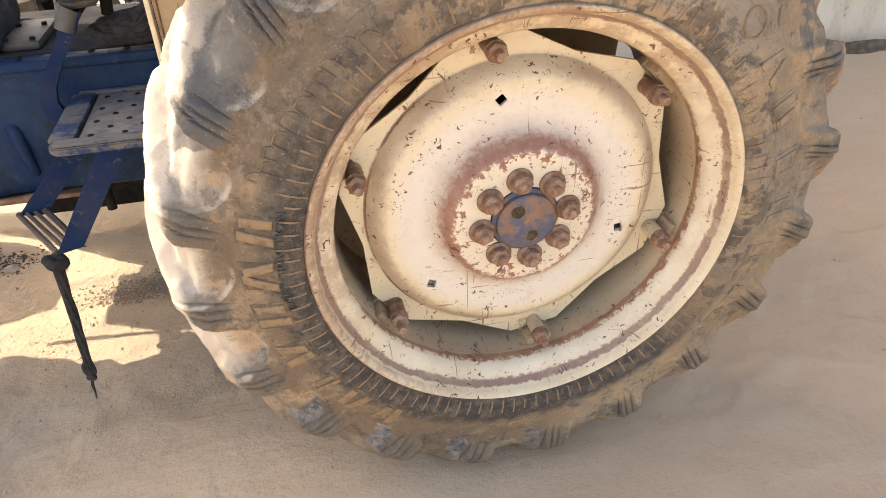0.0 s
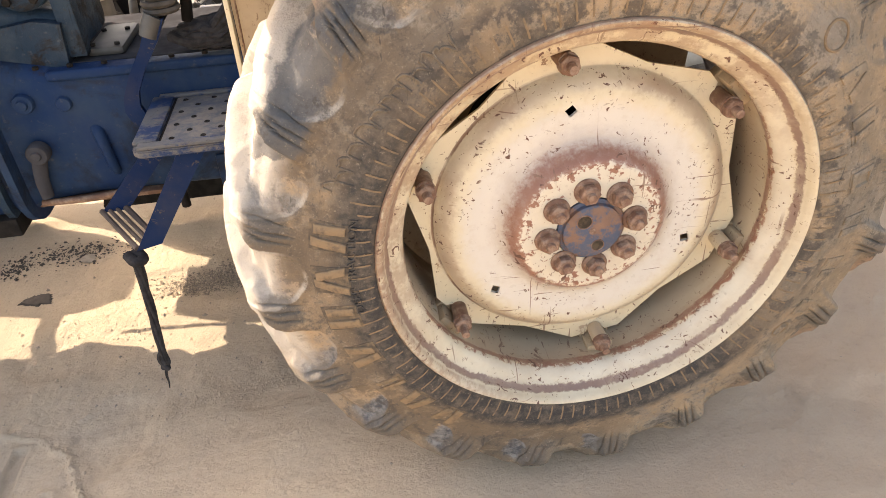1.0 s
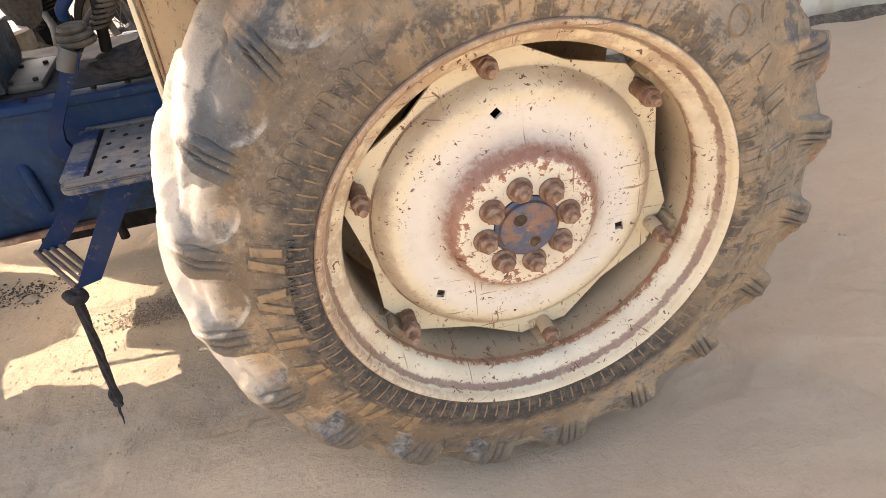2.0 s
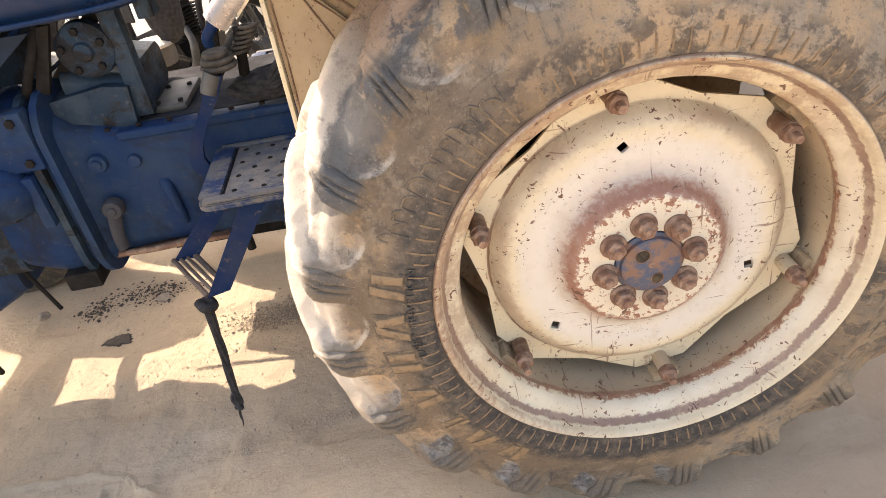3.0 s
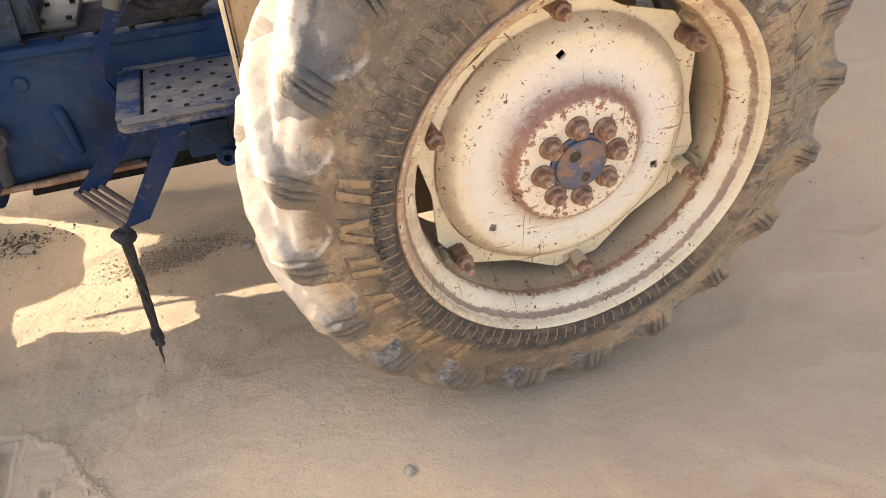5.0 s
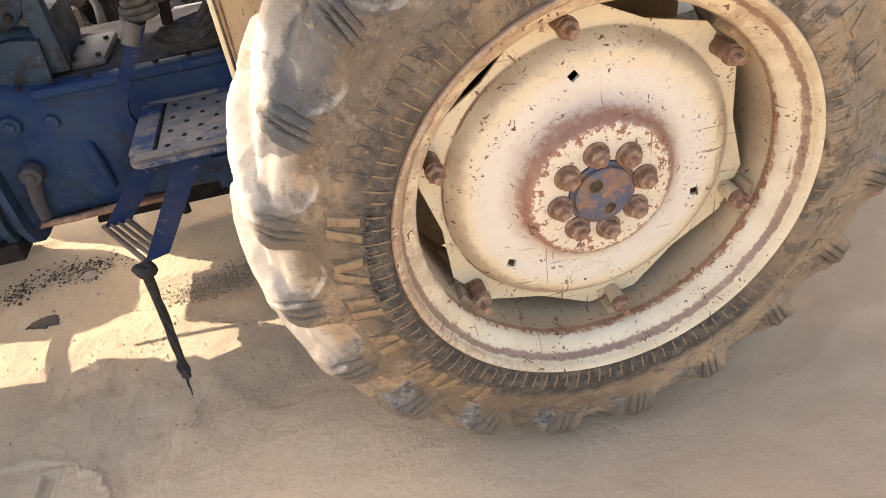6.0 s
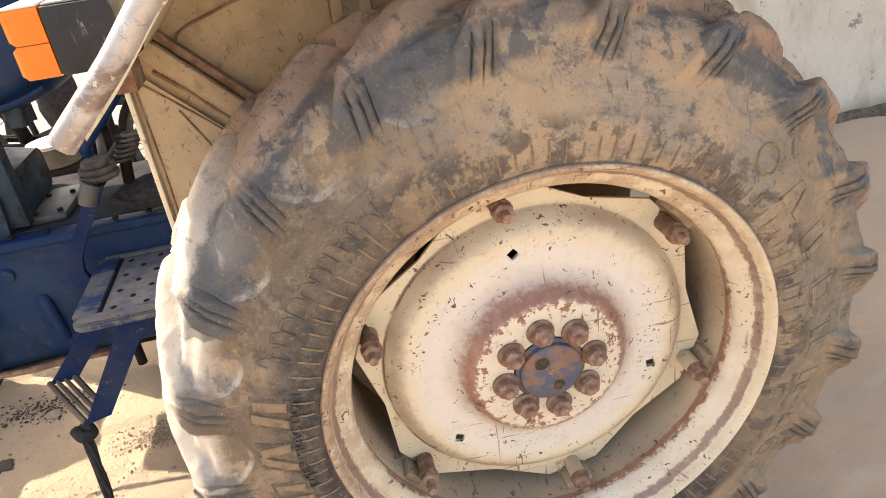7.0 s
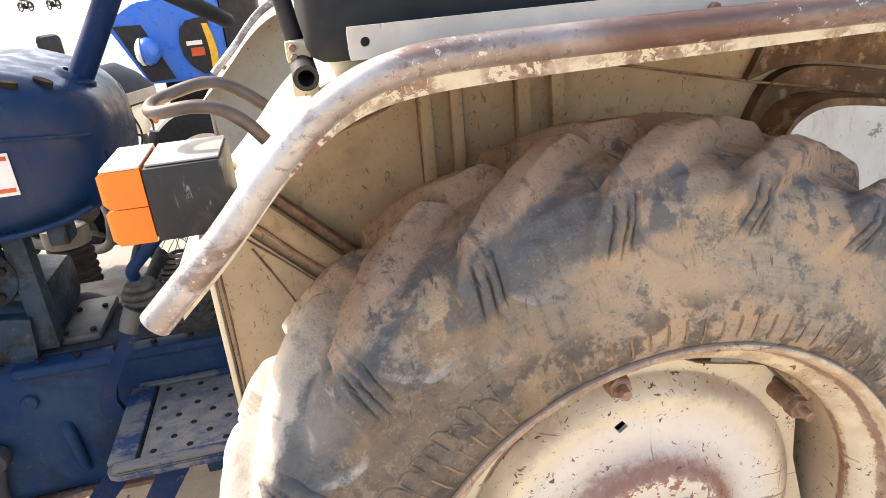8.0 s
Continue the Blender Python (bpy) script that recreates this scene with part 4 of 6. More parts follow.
# rim: lip, bead seat, well
RIMP = [(0.361, -0.074), (0.3655, -0.080), (0.3660, -0.086), (0.3620, -0.0905), (0.3565, -0.0885), (0.3525, -0.081), (0.3490, -0.0715), (0.3445, -0.0625), (0.3385, -0.0560), (0.3320, -0.0530), (0.3250, -0.0485), (0.3190, -0.0405), (0.3162, -0.032), (0.3168, -0.024), (0.3195, -0.012), (0.3215, 0.0), (0.319, 0.03), (0.318, 0.06), (0.318, 0.12), (0.325, 0.16), (0.342, 0.185), (0.346, 0.25), (0.362, 0.268), (0.366, 0.262), (0.352, 0.18), (0.33, 0.155), (0.326, 0.12), (0.326, 0.02), (0.328, -0.01), (0.336, -0.03), (0.350, -0.05), (0.354, -0.068)]
rim = part("rim", spin(RIMP, 180, closed=True), RIM, wheel, "cream painted steel rim with rusted edges", 60)


# disc: six truncated corners, a bulged ring and a raised hub plate
def disc_edge(a):
    """Distance of the outline from the hub at angle a."""
    k = (a - radians(40)) / radians(60)
    off = abs(k - round(k)) * 60
    if off <= 9:
        return 0.304 * math.cos(radians(9)) / math.cos(radians(off))
    # a straight edge from the corner to a shallow waist between two corners
    ax, ay = 0.304 * math.cos(radians(9)), 0.304 * math.sin(radians(9))
    bx, by = 0.272 * math.cos(radians(30)), 0.272 * math.sin(radians(30))
    c, d = math.cos(radians(off)), math.sin(radians(off))
    return (ax * (by - ay) - ay * (bx - ax)) / (c * (by - ay) - d * (bx - ax))


def disc_y(r):
    table = [(0.0, -0.034), (0.118, -0.034), (0.126, -0.031), (0.133, -0.024), (0.143, -0.012), (0.155, -0.004), (0.17, -0.001), (0.20, -0.0005), (0.220, -0.002), (0.232, 0.000), (0.242, 0.005), (0.250, 0.012), (0.256, 0.0195), (0.2595, 0.0265), (0.2605, 0.0275), (0.264, 0.0280), (0.32, 0.0280)]
    for (a, ya), (b, yb) in zip(table, table[1:]):
        if r <= b:
            k = (r - a) / (b - a)
            return ya + (yb - ya) * k
    return table[-1][1]


HOLES = [(0.204, radians(100)), (0.204, radians(-20)), (0.204, radians(220))]


def make_disc(parent):
    n = 360
    base = [0.06 + 0.004 * k for k in range(49)] + [0.2535, 0.256, 0.258, 0.2595, 0.2605, 0.262]
    bm = bmesh.new()
    front, back = [], []
    for side, store in ((0.0, front), (0.006, back)):
        for k in range(n):
            a = 2 * math.pi * k / n
            edge = disc_edge(a)
            # a half-round bite where each clamp bolt passes the corner
            j = (a - radians(40)) / radians(60)
            off = (j - round(j)) * radians(60) * 0.297
            if abs(off) < 0.017:
                edge = min(edge, 0.291 - math.sqrt(0.017**2 - off**2) + 0.008)
            rs = base + [0.262 + (edge - 0.262) * q for q in (0.33, 0.66, 1.0)]
            store.append([bm.verts.new((r * math.cos(a), disc_y(r) + side, r * math.sin(a))) for r in rs])
    w = len(front[0])
    size = 0.0075
    for k in range(n):
        u = (k + 1) % n
        for i in range(w - 1):
            bm.faces.new((front[k][i], front[k][i + 1], front[u][i + 1], front[u][i]))
            bm.faces.new((back[k][i], back[u][i], back[u][i + 1], back[k][i + 1]))
        bm.faces.new((front[k][-1], back[k][-1], back[u][-1], front[u][-1]))
        bm.faces.new((front[k][0], front[u][0], back[u][0], back[k][0]))
    # square holes, cut clean
    for r, a in HOLES:
        c = Vector((r * math.cos(a), 0, r * math.sin(a)))
        axes = [Vector((math.cos(a + q), 0, math.sin(a + q))) for q in (0.5, 0.5 + math.pi / 2)]
        for ax in axes:
            for sgn in (-1, 1):
                fs = [f for f in bm.faces if (f.calc_center_median() - c).length < 0.022]
                geom = fs + list({e for f in fs for e in f.edges}) + list({v for f in fs for v in f.verts})
                bmesh.ops.bisect_plane(bm, geom=geom, plane_co=c + ax * size * sgn, plane_no=ax, dist=1e-6)
        inside = [f for f in bm.faces if (f.calc_center_median() - c).length < 0.02 and all(abs((f.calc_center_median() - c).dot(ax)) < size for ax in axes)]
        bmesh.ops.delete(bm, geom=inside, context="FACES")
    me = bpy.data.meshes.new("disc")
    bm.to_mesh(me)
    bm.free()
    me.materials.append(DISC)
    me.shade_smooth()
    me.set_sharp_from_angle(angle=radians(50))
    ob = new("disc", me)
    ob.parent = parent
    return tagged(ob, "cream enamelled steel wheel disc with rust round its hub plate")


disc = make_disc(wheel)
cap = part("hub_cap", spin([(0.0, -0.047), (0.046, -0.047), (0.0505, -0.0445), (0.052, -0.038), (0.058, -0.036), (0.058, -0.02)], 64), CAP, wheel, "chipped blue hub cap with rust")
for dx, dz, r in ((-0.016, 0.022, 0.0115), (0.010, -0.027, 0.0095)):
    part("hole", spin([(r, -0.0472), (r * 1.12, -0.0485), (r * 1.2, -0.0475), (r * 1.2, -0.046), (r, -0.0445)], 20, at=(dx, 0, dz), closed=True), BOLT, cap)
    part("hole_bottom", spin([(0.0, -0.0476), (r, -0.0476)], 20, at=(dx, 0, dz)), DARK_RUBBER, cap)
part("centre_point", spin([(0.0, -0.0475), (0.004, -0.049), (0.006, -0.048), (0.006, -0.046)], 12, at=(-0.001, 0, 0.002)), BOLT, cap)
for k in range(8):
    a = radians(9 + 45 * k)
    x, z = 0.0755 * math.cos(a), 0.0755 * math.sin(a)
    bm = spin([(0.0, -0.033), (0.0225, -0.033), (0.0225, -0.0375), (0.020, -0.040), (0.0, -0.040)], 24, at=(x, 0, z))
    washer = part("wheel_nut", nut(0.0175, 0.017, (x, -0.039, z), bm=bm, turn=k * 0.7), BOLT, wheel, "brown rusted wheel nut")
    part("stud", spin([(0.0, -0.063), (0.007, -0.063), (0.0085, -0.061), (0.0085, -0.05)], 14, at=(x, 0, z)), BOLT, washer)
for k in range(6):
    a = radians(40 + 60 * k)
    turn = Matrix.Rotation(-a, 4, "Y")
    at = lambda r, y, w: turn @ Vector((r, y, w))
    # bracket on the rim, sleeve and long bolt
    own = box(0.275, 0.3225, 0.036, 0.060, -0.030, 0.030, 0.006)
    box(0.306, 0.3225, -0.004, 0.058, -0.026, 0.026, 0.005, own)
    bmesh.ops.transform(own, matrix=turn, verts=own.verts)
    lug = part("rim_clamp", own, PANEL, wheel)
    own = bmesh.new()
    tube([at(0.2885, 0.05, 0), at(0.2885, -0.014, 0)], 0.0145, 20, 0, own)
    part("sleeve", own, RIM if k in (4, 5) else STEEL, lug)
    own = nut(0.0165, 0.016, at(0.2885, -0.014, 0), bm=spin([(0.0, 0), (0.017, 0), (0.017, -0.004), (0.0, -0.004)], 20, at=at(0.2885, -0.0125, 0)), turn=k)
    tube([at(0.2885, -0.028, 0), at(0.2885, -0.046 - 0.006 * (k == 3), 0)], (0.0085, 0.007), 14, 0, own)
    part("clamp_bolt", own, BOLT, lug, "brown rusted clamp bolt")


# ---- fender ----
RIDGE = [(-0.560, 1.172), (-0.476, 1.252), (-0.410, 1.322), (-0.352, 1.366), (-0.296, 1.387), (-0.22, 1.394), (0.0, 1.393), (0.35, 1.388), (0.62, 1.372), (0.92, 1.335)]
fender = thing("fender", "cream sheet-metal tractor fender with a rusty pipe edge", "fender", (0, 0, 0.72))
ridge = smooth_path([(x, 0, z) for x, z in RIDGE], 6)


def local(bm, ob):
    bmesh.ops.transform(bm, matrix=Matrix.Translation(-ob.location), verts=bm.verts)
    return bm


def strip(y0, y1, drop, thick, path, end=None):
    """A sheet along the ridge line from y0 to y1. end: its thickness at the rear, where it tapers."""
    wide = lambda p: (thick + ((end or thick) - thick) * min(1, max(0, (p.x + 0.5) / 0.9))) * (1 - (0.32 if end else 0) * min(1, max(0, (-0.27 - p.x) / 0.12)))
    return loft([[(p.x, y0, p.z - drop), (p.x, y1, p.z - drop), (p.x, y1, p.z - drop - wide(p)), (p.x, y0, p.z - drop - wide(p))] for p in path])


def fpart(name, bm, mat, label="", smooth=40):
    return part(name, local(bm, fender), mat, fender, label, smooth)


fpart("top_sheet", strip(-0.056, 0.43, 0.010, 0.003, ridge), CREAMY, "sun-bleached cream sheet")
fpart("edge_lip", strip(-0.0655, -0.0575, 0.008, 0.026, ridge[2:], 0.014), LIP, "cream lip with rust along its lower edge")
fpart("edge_pipe", tube([(p.x, -0.060, p.z) for p in ridge], 0.0165, 16, 0, hollow=0.003), PIPE, "worn grey pipe with rust and paint scraps, sheen put into its colour")
low = [(0.92, 1.06), (0.80, 1.115), (0.70, 1.160), (0.58, 1.190), (0.437, 1.200), (0.40, 1.155), (0.30, 0.98), (0.27, 0.40), (-0.36, 0.40), (-0.39, 0.72), (-0.528, 0.80), (-0.552, 1.14)]
fpart("inner_panel", prism([(p.x, p.z - 0.014) for p in ridge] + low, 0.285, 0.289), PANEL, "dusty cream inner panel with small rust spots")
fpart("front_flange", box(-0.559, -0.551, 0.262, 0.2848, 0.80, 1.160, 0.001), CREAMY)
fpart("front_flange", loft([[(-0.550, y, 1.160), (-0.547, y, 0.80), (-0.40, y, 0.80), (-0.40, y, 1.035), (-0.536, y, 1.172)] for y in (0.276, 0.2835)]), PANEL, "cream front gusset")
for x0, x1 in ((-0.222, -0.204), (-0.176, -0.158), (-0.075, -0.055), (-0.022, -0.002)):
    fpart("rib", box(x0, x1, 0.268, 0.2848, 1.02, 1.376, 0.004), PANEL)
fpart("brace", box(-0.110, 0.110, 0.250, 0.2755, -0.016, 0.016, 0.008, m=Matrix.Translation((-0.432, 0, 1.131)) @ Matrix.Rotation(radians(45.6), 4, "Y")), PANEL, "dusty angled brace")
# rusty strip above the brace, the channel's shade put into its colour
fpart("brace_channel", box(-0.120, 0.112, 0.262, 0.2840, 0.0185, 0.032, 0.003, m=Matrix.Translation((-0.432, 0, 1.131)) @ Matrix.Rotation(radians(45.6), 4, "Y")), STEEL, "rust-brown strip with the channel's shade in its colour")
fpart("brace_weld", tube([(-0.506, 0.252, 1.176), (-0.470, 0.2505, 1.143), (-0.43, 0.2515, 1.100), (-0.37, 0.2505, 1.044)], 0.004, 8, 6), STEEL, "rusty weld line")
for a, b in (((-0.545, 1.165), (-0.40, 1.030)), ((-0.544, 1.150), (-0.545, 0.82)), ((-0.49, 1.105), (-0.41, 0.93))):
    fpart("rust_seam", tube([(a[0], 0.2755, a[1]), ((a[0] + b[0]) / 2 + 0.003, 0.2755, (a[1] + b[1]) / 2), (b[0], 0.2755, b[1])], (0.0022, 0.0014), 6, 4), STEEL)
for x in (-0.223, -0.157, -0.076, -0.001):
    fpart("rust_seam", tube([(x, 0.2835, 1.03), (x + 0.0006, 0.2835, 1.2), (x, 0.2835, 1.37)], 0.0018, 6, 4), STEEL)
arch = smooth_path([(0.285, 0, 1.10), (0.315, 0, 1.185), (0.352, 0, 1.228), (0.42, 0, 1.236), (0.58, 0, 1.207), (0.72, 0, 1.166), (0.90, 0, 1.090)], 6)
fpart("rear_arch", loft([[(p.x, y, p.z + dz) for y, dz in ((0.19, -0.020), (0.2845, -0.020), (0.2845, 0.030), (0.262, 0.030), (0.258, -0.008), (0.19, -0.008))] for p in arch]), RUSTED, "rust-brown arched stiffener")
# dark sheet added for the shaded rear of the fender, the shade in its colour
fpart("rear_gusset", loft([[(0.300, y, 1.255), (0.337, y, 1.330), (0.352, y, 1.371), (0.62, y, 1.352), (0.92, y, 1.315), (0.92, y, 1.13), (0.72, y, 1.205), (0.58, y, 1.246), (0.42, y, 1.274), (0.345, y, 1.268)] for y in (0.268, 0.2835)]), RUSTED, "rust-brown sheet with the fender rear's shade in its colour")
bracket = fpart("lamp_bracket", spin([(0.010, -0.004), (0.025, -0.004), (0.027, 0.0), (0.025, 0.006), (0.010, 0.006)], 6, at=(0.664, 0.183, 1.172), closed=True, start=0.5), STEEL, "rusted ring bracket")
fpart("lamp_stay", tube([(0.705, 0.182, 1.215), (0.792, 0.182, 1.085)], 0.0110, 14, 0, hollow=0.003), STEEL, "short rusty pipe stub")
wire = [(-0.470, 0.281, 1.195), (-0.455, 0.281, 1.222), (-0.39, 0.281, 1.245), (-0.283, 0.281, 1.277), (-0.21, 0.264, 1.312), (-0.06, 0.264, 1.328), (0.09, 0.281, 1.303), (0.188, 0.281, 1.281), (0.328, 0.268, 1.25), (0.42, 0.225, 1.238)]
tagged(part("cable", tube(wire, 0.0022, 8, 6), STEEL), "thin dusty brown cable fixed along the fender panel", "cable")



def mirrored(ob, total):
    """A copy of a thing on the tractor's other side: y becomes total - y."""
    made = {}
    for o in (ob, *ob.children_recursive):
        c = o.copy()
        scene.collection.objects.link(c)
        if o.data:
            c.data = o.data.copy()
            bm = bmesh.new()
            bm.from_mesh(c.data)
            bmesh.ops.transform(bm, matrix=Matrix.Diagonal((1, -1, 1, 1)), verts=bm.verts)
            bmesh.ops.reverse_faces(bm, faces=bm.faces)
            bm.to_mesh(c.data)
            bm.free()
        c.parent = made.get(o.parent, o.parent)
        c.location.y = -o.location.y if o.parent else total - o.location.y
        made[o] = c
    return made[ob]


far_fender = mirrored(fender, 1.68)
far_fender.location.x -= 0.085
for ob in far_fender.children:
    if ob.name.startswith("inner_panel"):
        ob.data.materials[0] = CREAMY
        tagged(ob, "clean cream sheet panel")

# flat bar bolted on top, with a hole at its end
bar = thing("flat_bar", "scuffed bare grey flat bar with a bolt hole on the fender", "metal bar", (0, -0.017, 1.382))
own = bmesh.new()
n = 24
hx, hz, hr = -0.3165, 1.4095, 0.0048
outer = []
for k in range(n):
    a = 2 * math.pi * k / n
    c, s = math.cos(a), math.sin(a)
    q = min(0.0165 / max(1e-6, abs(c)), 0.0155 / max(1e-6, abs(s)))
    outer.append((hx + q * c, hz + q * s - 0.0006))
inner = [(hx + hr * math.cos(2 * math.pi * k / n), hz + hr * math.sin(2 * math.pi * k / n)) for k in range(n)]
rings = [[(u, y, v) for u, v in pts] for pts, y in ((outer, -0.020), (inner, -0.020), (inner, -0.014), (outer, -0.014))]
loft(rings + [rings[0]], True, False, own)
loft([[(x, y, z) for y, z in ((-0.020, 1.4245 - 0.016 * k), (-0.014, 1.4245 - 0.016 * k), (-0.014, 1.3935 - 0.012 * k), (-0.020, 1.3935 - 0.012 * k))] for x, k in ((-0.3001, 0), (0.2, 0.12), (0.9, 2.2))], True, True, own)
part("bar", local(own, bar), BARE, bar, "", 30)
for x in (0.05, 0.55):
    part("bolt", local(nut(0.007, 0.006, (x, -0.0205, 1.404 - 0.02 * max(0, x - 0.2))), bar), BOLT, bar)

# seat cushion behind the bar
seat = thing("seat_cushion", "black vinyl seat cushion resting on the fender top", "cushion", (0, 0.2, 1.386))
own = box(-0.372, 0.75, 0.02, 0.40, 1.386, 1.50, 0.028, seg=4)
part("pad", local(own, seat), VINYL, seat)
part("piping", local(tube([(-0.366, 0.03, 1.478), (-0.368, 0.2, 1.480), (-0.366, 0.39, 1.478)], 0.004, 8), seat), VINYL, seat)

# indicator lamp
lampb = thing("indicator_lamp", "black box indicator lamp with an orange front lens", "indicator lamp", (-0.53, 0.05, 1.225))
part("housing", local(box(-0.560, -0.482, -0.004, 0.098, 1.226, 1.304, 0.006), lampb), HOUSING, lampb, "dusty black plastic housing")
for z0, z1 in ((1.2655, 1.304), (1.227, 1.2645)):
    own = loft([[(x, y0, za), (x, y1, za), (x, y1, zb), (x, y0, zb)] for x, y0, y1, za, zb in ((-0.5605, -0.002, 0.096, z0, z1), (-0.596, -0.001, 0.095, z0, z1), (-0.604, 0.006, 0.088, z0 + 0.005, z1 - 0.005))])
    part("lens", local(own, lampb), AMBER, lampb, "orange plastic lens")
# thin pale plates on lens and housing: glare on their tops put into the colour
part("lens_top", local(box(-0.598, -0.5605, -0.001, 0.095, 1.3042, 1.3072, 0.0012), lampb), WHITE, lampb, "white lens top, sun glare put into its colour")
part("housing_top", local(box(-0.556, -0.485, 0.001, 0.093, 1.3042, 1.3065, 0.001), lampb), PALE_PLASTIC, lampb, "pale dusty housing top, sun glare put into its colour")
part("stay", local(box(-0.525, -0.49, 0.02, 0.08, 1.19, 1.227, 0.002), lampb), STEEL, lampb)
lampb.location = (-0.52, 0.05, 1.234)

# grab handle: a hairpin of bent bar
handle = thing("grab_handle", "brown worn hairpin grab handle welded to the fender", "grab handle", (-0.44, 0.1, 1.30))
pts = [(-0.428, 0.045, 1.314), (-0.444, 0.045, 1.334), (-0.468, 0.045, 1.352), (-0.495, 0.047, 1.358), (-0.532, 0.055, 1.355), (-0.543, 0.080, 1.357), (-0.532, 0.108, 1.362), (-0.495, 0.118, 1.370), (-0.470, 0.120, 1.368), (-0.447, 0.120, 1.355), (-0.426, 0.120, 1.337)]
part("bar", local(tube(pts, 0.0072, 14, 8), handle), BROWN, handle)

# control lever with an open tube end
lever = thing("control_lever", "black lever pivoted in a pale rusty clamp on the fender", "lever", (-0.376, 0.1, 1.36))
part("socket", local(tube([(-0.376, 0.050, 1.372), (-0.377, 0.085, 1.378), (-0.378, 0.12, 1.384)], 0.0140, 18, 4, hollow=0.005), lever), BLACK, lever, "open black tube end")
part("clamp", local(box(-0.393, -0.366, 0.085, 0.115, 1.384, 1.408, 0.005), lever), LIP, lever, "pale rusty clamp")
for z in (1.390, 1.401):
    part("bolt", local(nut(0.0045, 0.005, (-0.385, 0.085, z)), lever), BOLT, lever)
part("rod", local(tube([(-0.379, 0.10, 1.395), (-0.388, 0.105, 1.45), (-0.397, 0.11, 1.55)], 0.010, 14), lever), BLACK, lever, "black lever rod")
part("lug", local(box(-0.392, -0.362, 0.098, 0.122, 1.345, 1.37, 0.004), lever), CREAMY, lever)

# ---- footstep with hanging rung ----
step = thing("footstep", "blue perforated tractor footstep with a hanging lower rung", "footstep", (-0.66, 0.42, 0.53))
corner = lambda cx, cy, a0: [(cx + 0.022 * math.cos(radians(a0 + 30 * k)), cy + 0.022 * math.sin(radians(a0 + 30 * k))) for k in range(4)]
outline = corner(-0.770, 0.528, 90) + corner(-0.770, 0.3055, 180) + [(-0.40, 0.2835), (-0.40, 0.550)]
plate = part("plate", local(prism(outline, 0.7365, 0.7515, "z", bevel=0.003), step), SCUFFED, step, "trodden blue step plate worn to grey")
part("plate_tread", local(box(-0.741, -0.401, 0.3085, 0.5335, 0.7516, 0.7530, 0.0006), step), TREAD, plate, "perforated tread worn to grey")
for a in ((-0.780, -0.401, 0.2865, 0.3080), (-0.780, -0.401, 0.5340, 0.5495), (-0.7915, -0.7465, 0.3083, 0.5337)):
    part("plate_edge", local(box(a[0], a[1], a[2], a[3], 0.7517, 0.760, 0.0036), step), SCUFFED, plate)
# dark strip laid along the tread: the slot's shadow put into the colour
part("plate_groove", local(box(-0.7462, -0.7415, 0.3085, 0.5335, 0.7516, 0.7524, 0.0003), step), GREASE, plate, "dark strip for the shade in the slot")
for i in range(11):
    for j in range(7):
        x, y = -0.722 + 0.030 * i, 0.328 + 0.0315 * j
        if (i + j) % 2:
            continue
        own = spin([(0.0, 0.7533), (0.0034, 0.7533), (0.0039, 0.7542), (0.0046, 0.7542), (0.0060, 0.7530)], 10, "z", (x, y, 0))
        part("punched_hole", local(own, step), GREASE, plate)
part("arm", local(loft([[(-0.708, y, 0.7414), (-0.655, y, 0.7414), (-0.794, y, 0.536), (-0.848, y, 0.524)] for y in (0.298, 0.304)]), step), BLUE, step)
part("arm", local(loft([[(-0.763, y, 0.7414), (-0.712, y, 0.7414), (-0.880, y, 0.556), (-0.938, y, 0.553)] for y in (0.424, 0.430)]), step), BLUE, step)
part("rung_frame", local(tube([(-0.846, 0.300, 0.529), (-0.938, 0.427, 0.556)], 0.006, 8, 0), step), BROWN, step)
part("rung_frame", local(tube([(-0.798, 0.302, 0.540), (-0.885, 0.427, 0.560)], 0.006, 8, 0), step), BROWN, step)
for k in (0.0, 0.33, 0.66, 1.0):
    a, b = Vector((-0.846, 0.303, 0.531)), Vector((-0.936, 0.424, 0.556))
    c, d = Vector((-0.800, 0.303, 0.541)), Vector((-0.887, 0.424, 0.560))
    part("rung_slat", local(tube([a.lerp(c, k), b.lerp(d, k)], 0.0045, 8, 0), step), BROWN, step, "thin worn slat")
part("stay", local(box(-0.60, -0.42, 0.5505, 0.5595, 0.66, 0.75, 0.003), step), BLUE_G, step)

# far footstep, unseen, added to shade the ground behind the wheel
mirrored(step, 1.52)

# black rag tied to the rung
rag = thing("rag_cord", "black twisted rag cord knotted to the footstep rung", "cord", (-0.862, 0.29, 0.18))
own = bmesh.new()
for k in range(5):
    q = 2 * math.pi * k / 5
    pts = [(-0.852 - 0.006 * t + (0.0065 - 0.002 * t + 0.0018 * math.sin(9 * t + k)) * math.cos(q + 3.4 * t), 0.290 - 0.033 * t + (0.0065 - 0.002 * t) * math.sin(q + 3.4 * t), 0.512 - 0.270 * t) for t in [i / 14 for i in range(15)]]
    tube(pts, (0.0046, 0.0040), 8, 3, own)
part("strand", local(own, rag), CLOTH, rag)
part("knot", local(tube([(-0.868, 0.296, 0.520), (-0.852, 0.278, 0.512), (-0.838, 0.292, 0.508), (-0.852, 0.306, 0.516), (-0.866, 0.290, 0.508)], 0.011, 10, 5), rag), CLOTH, rag)
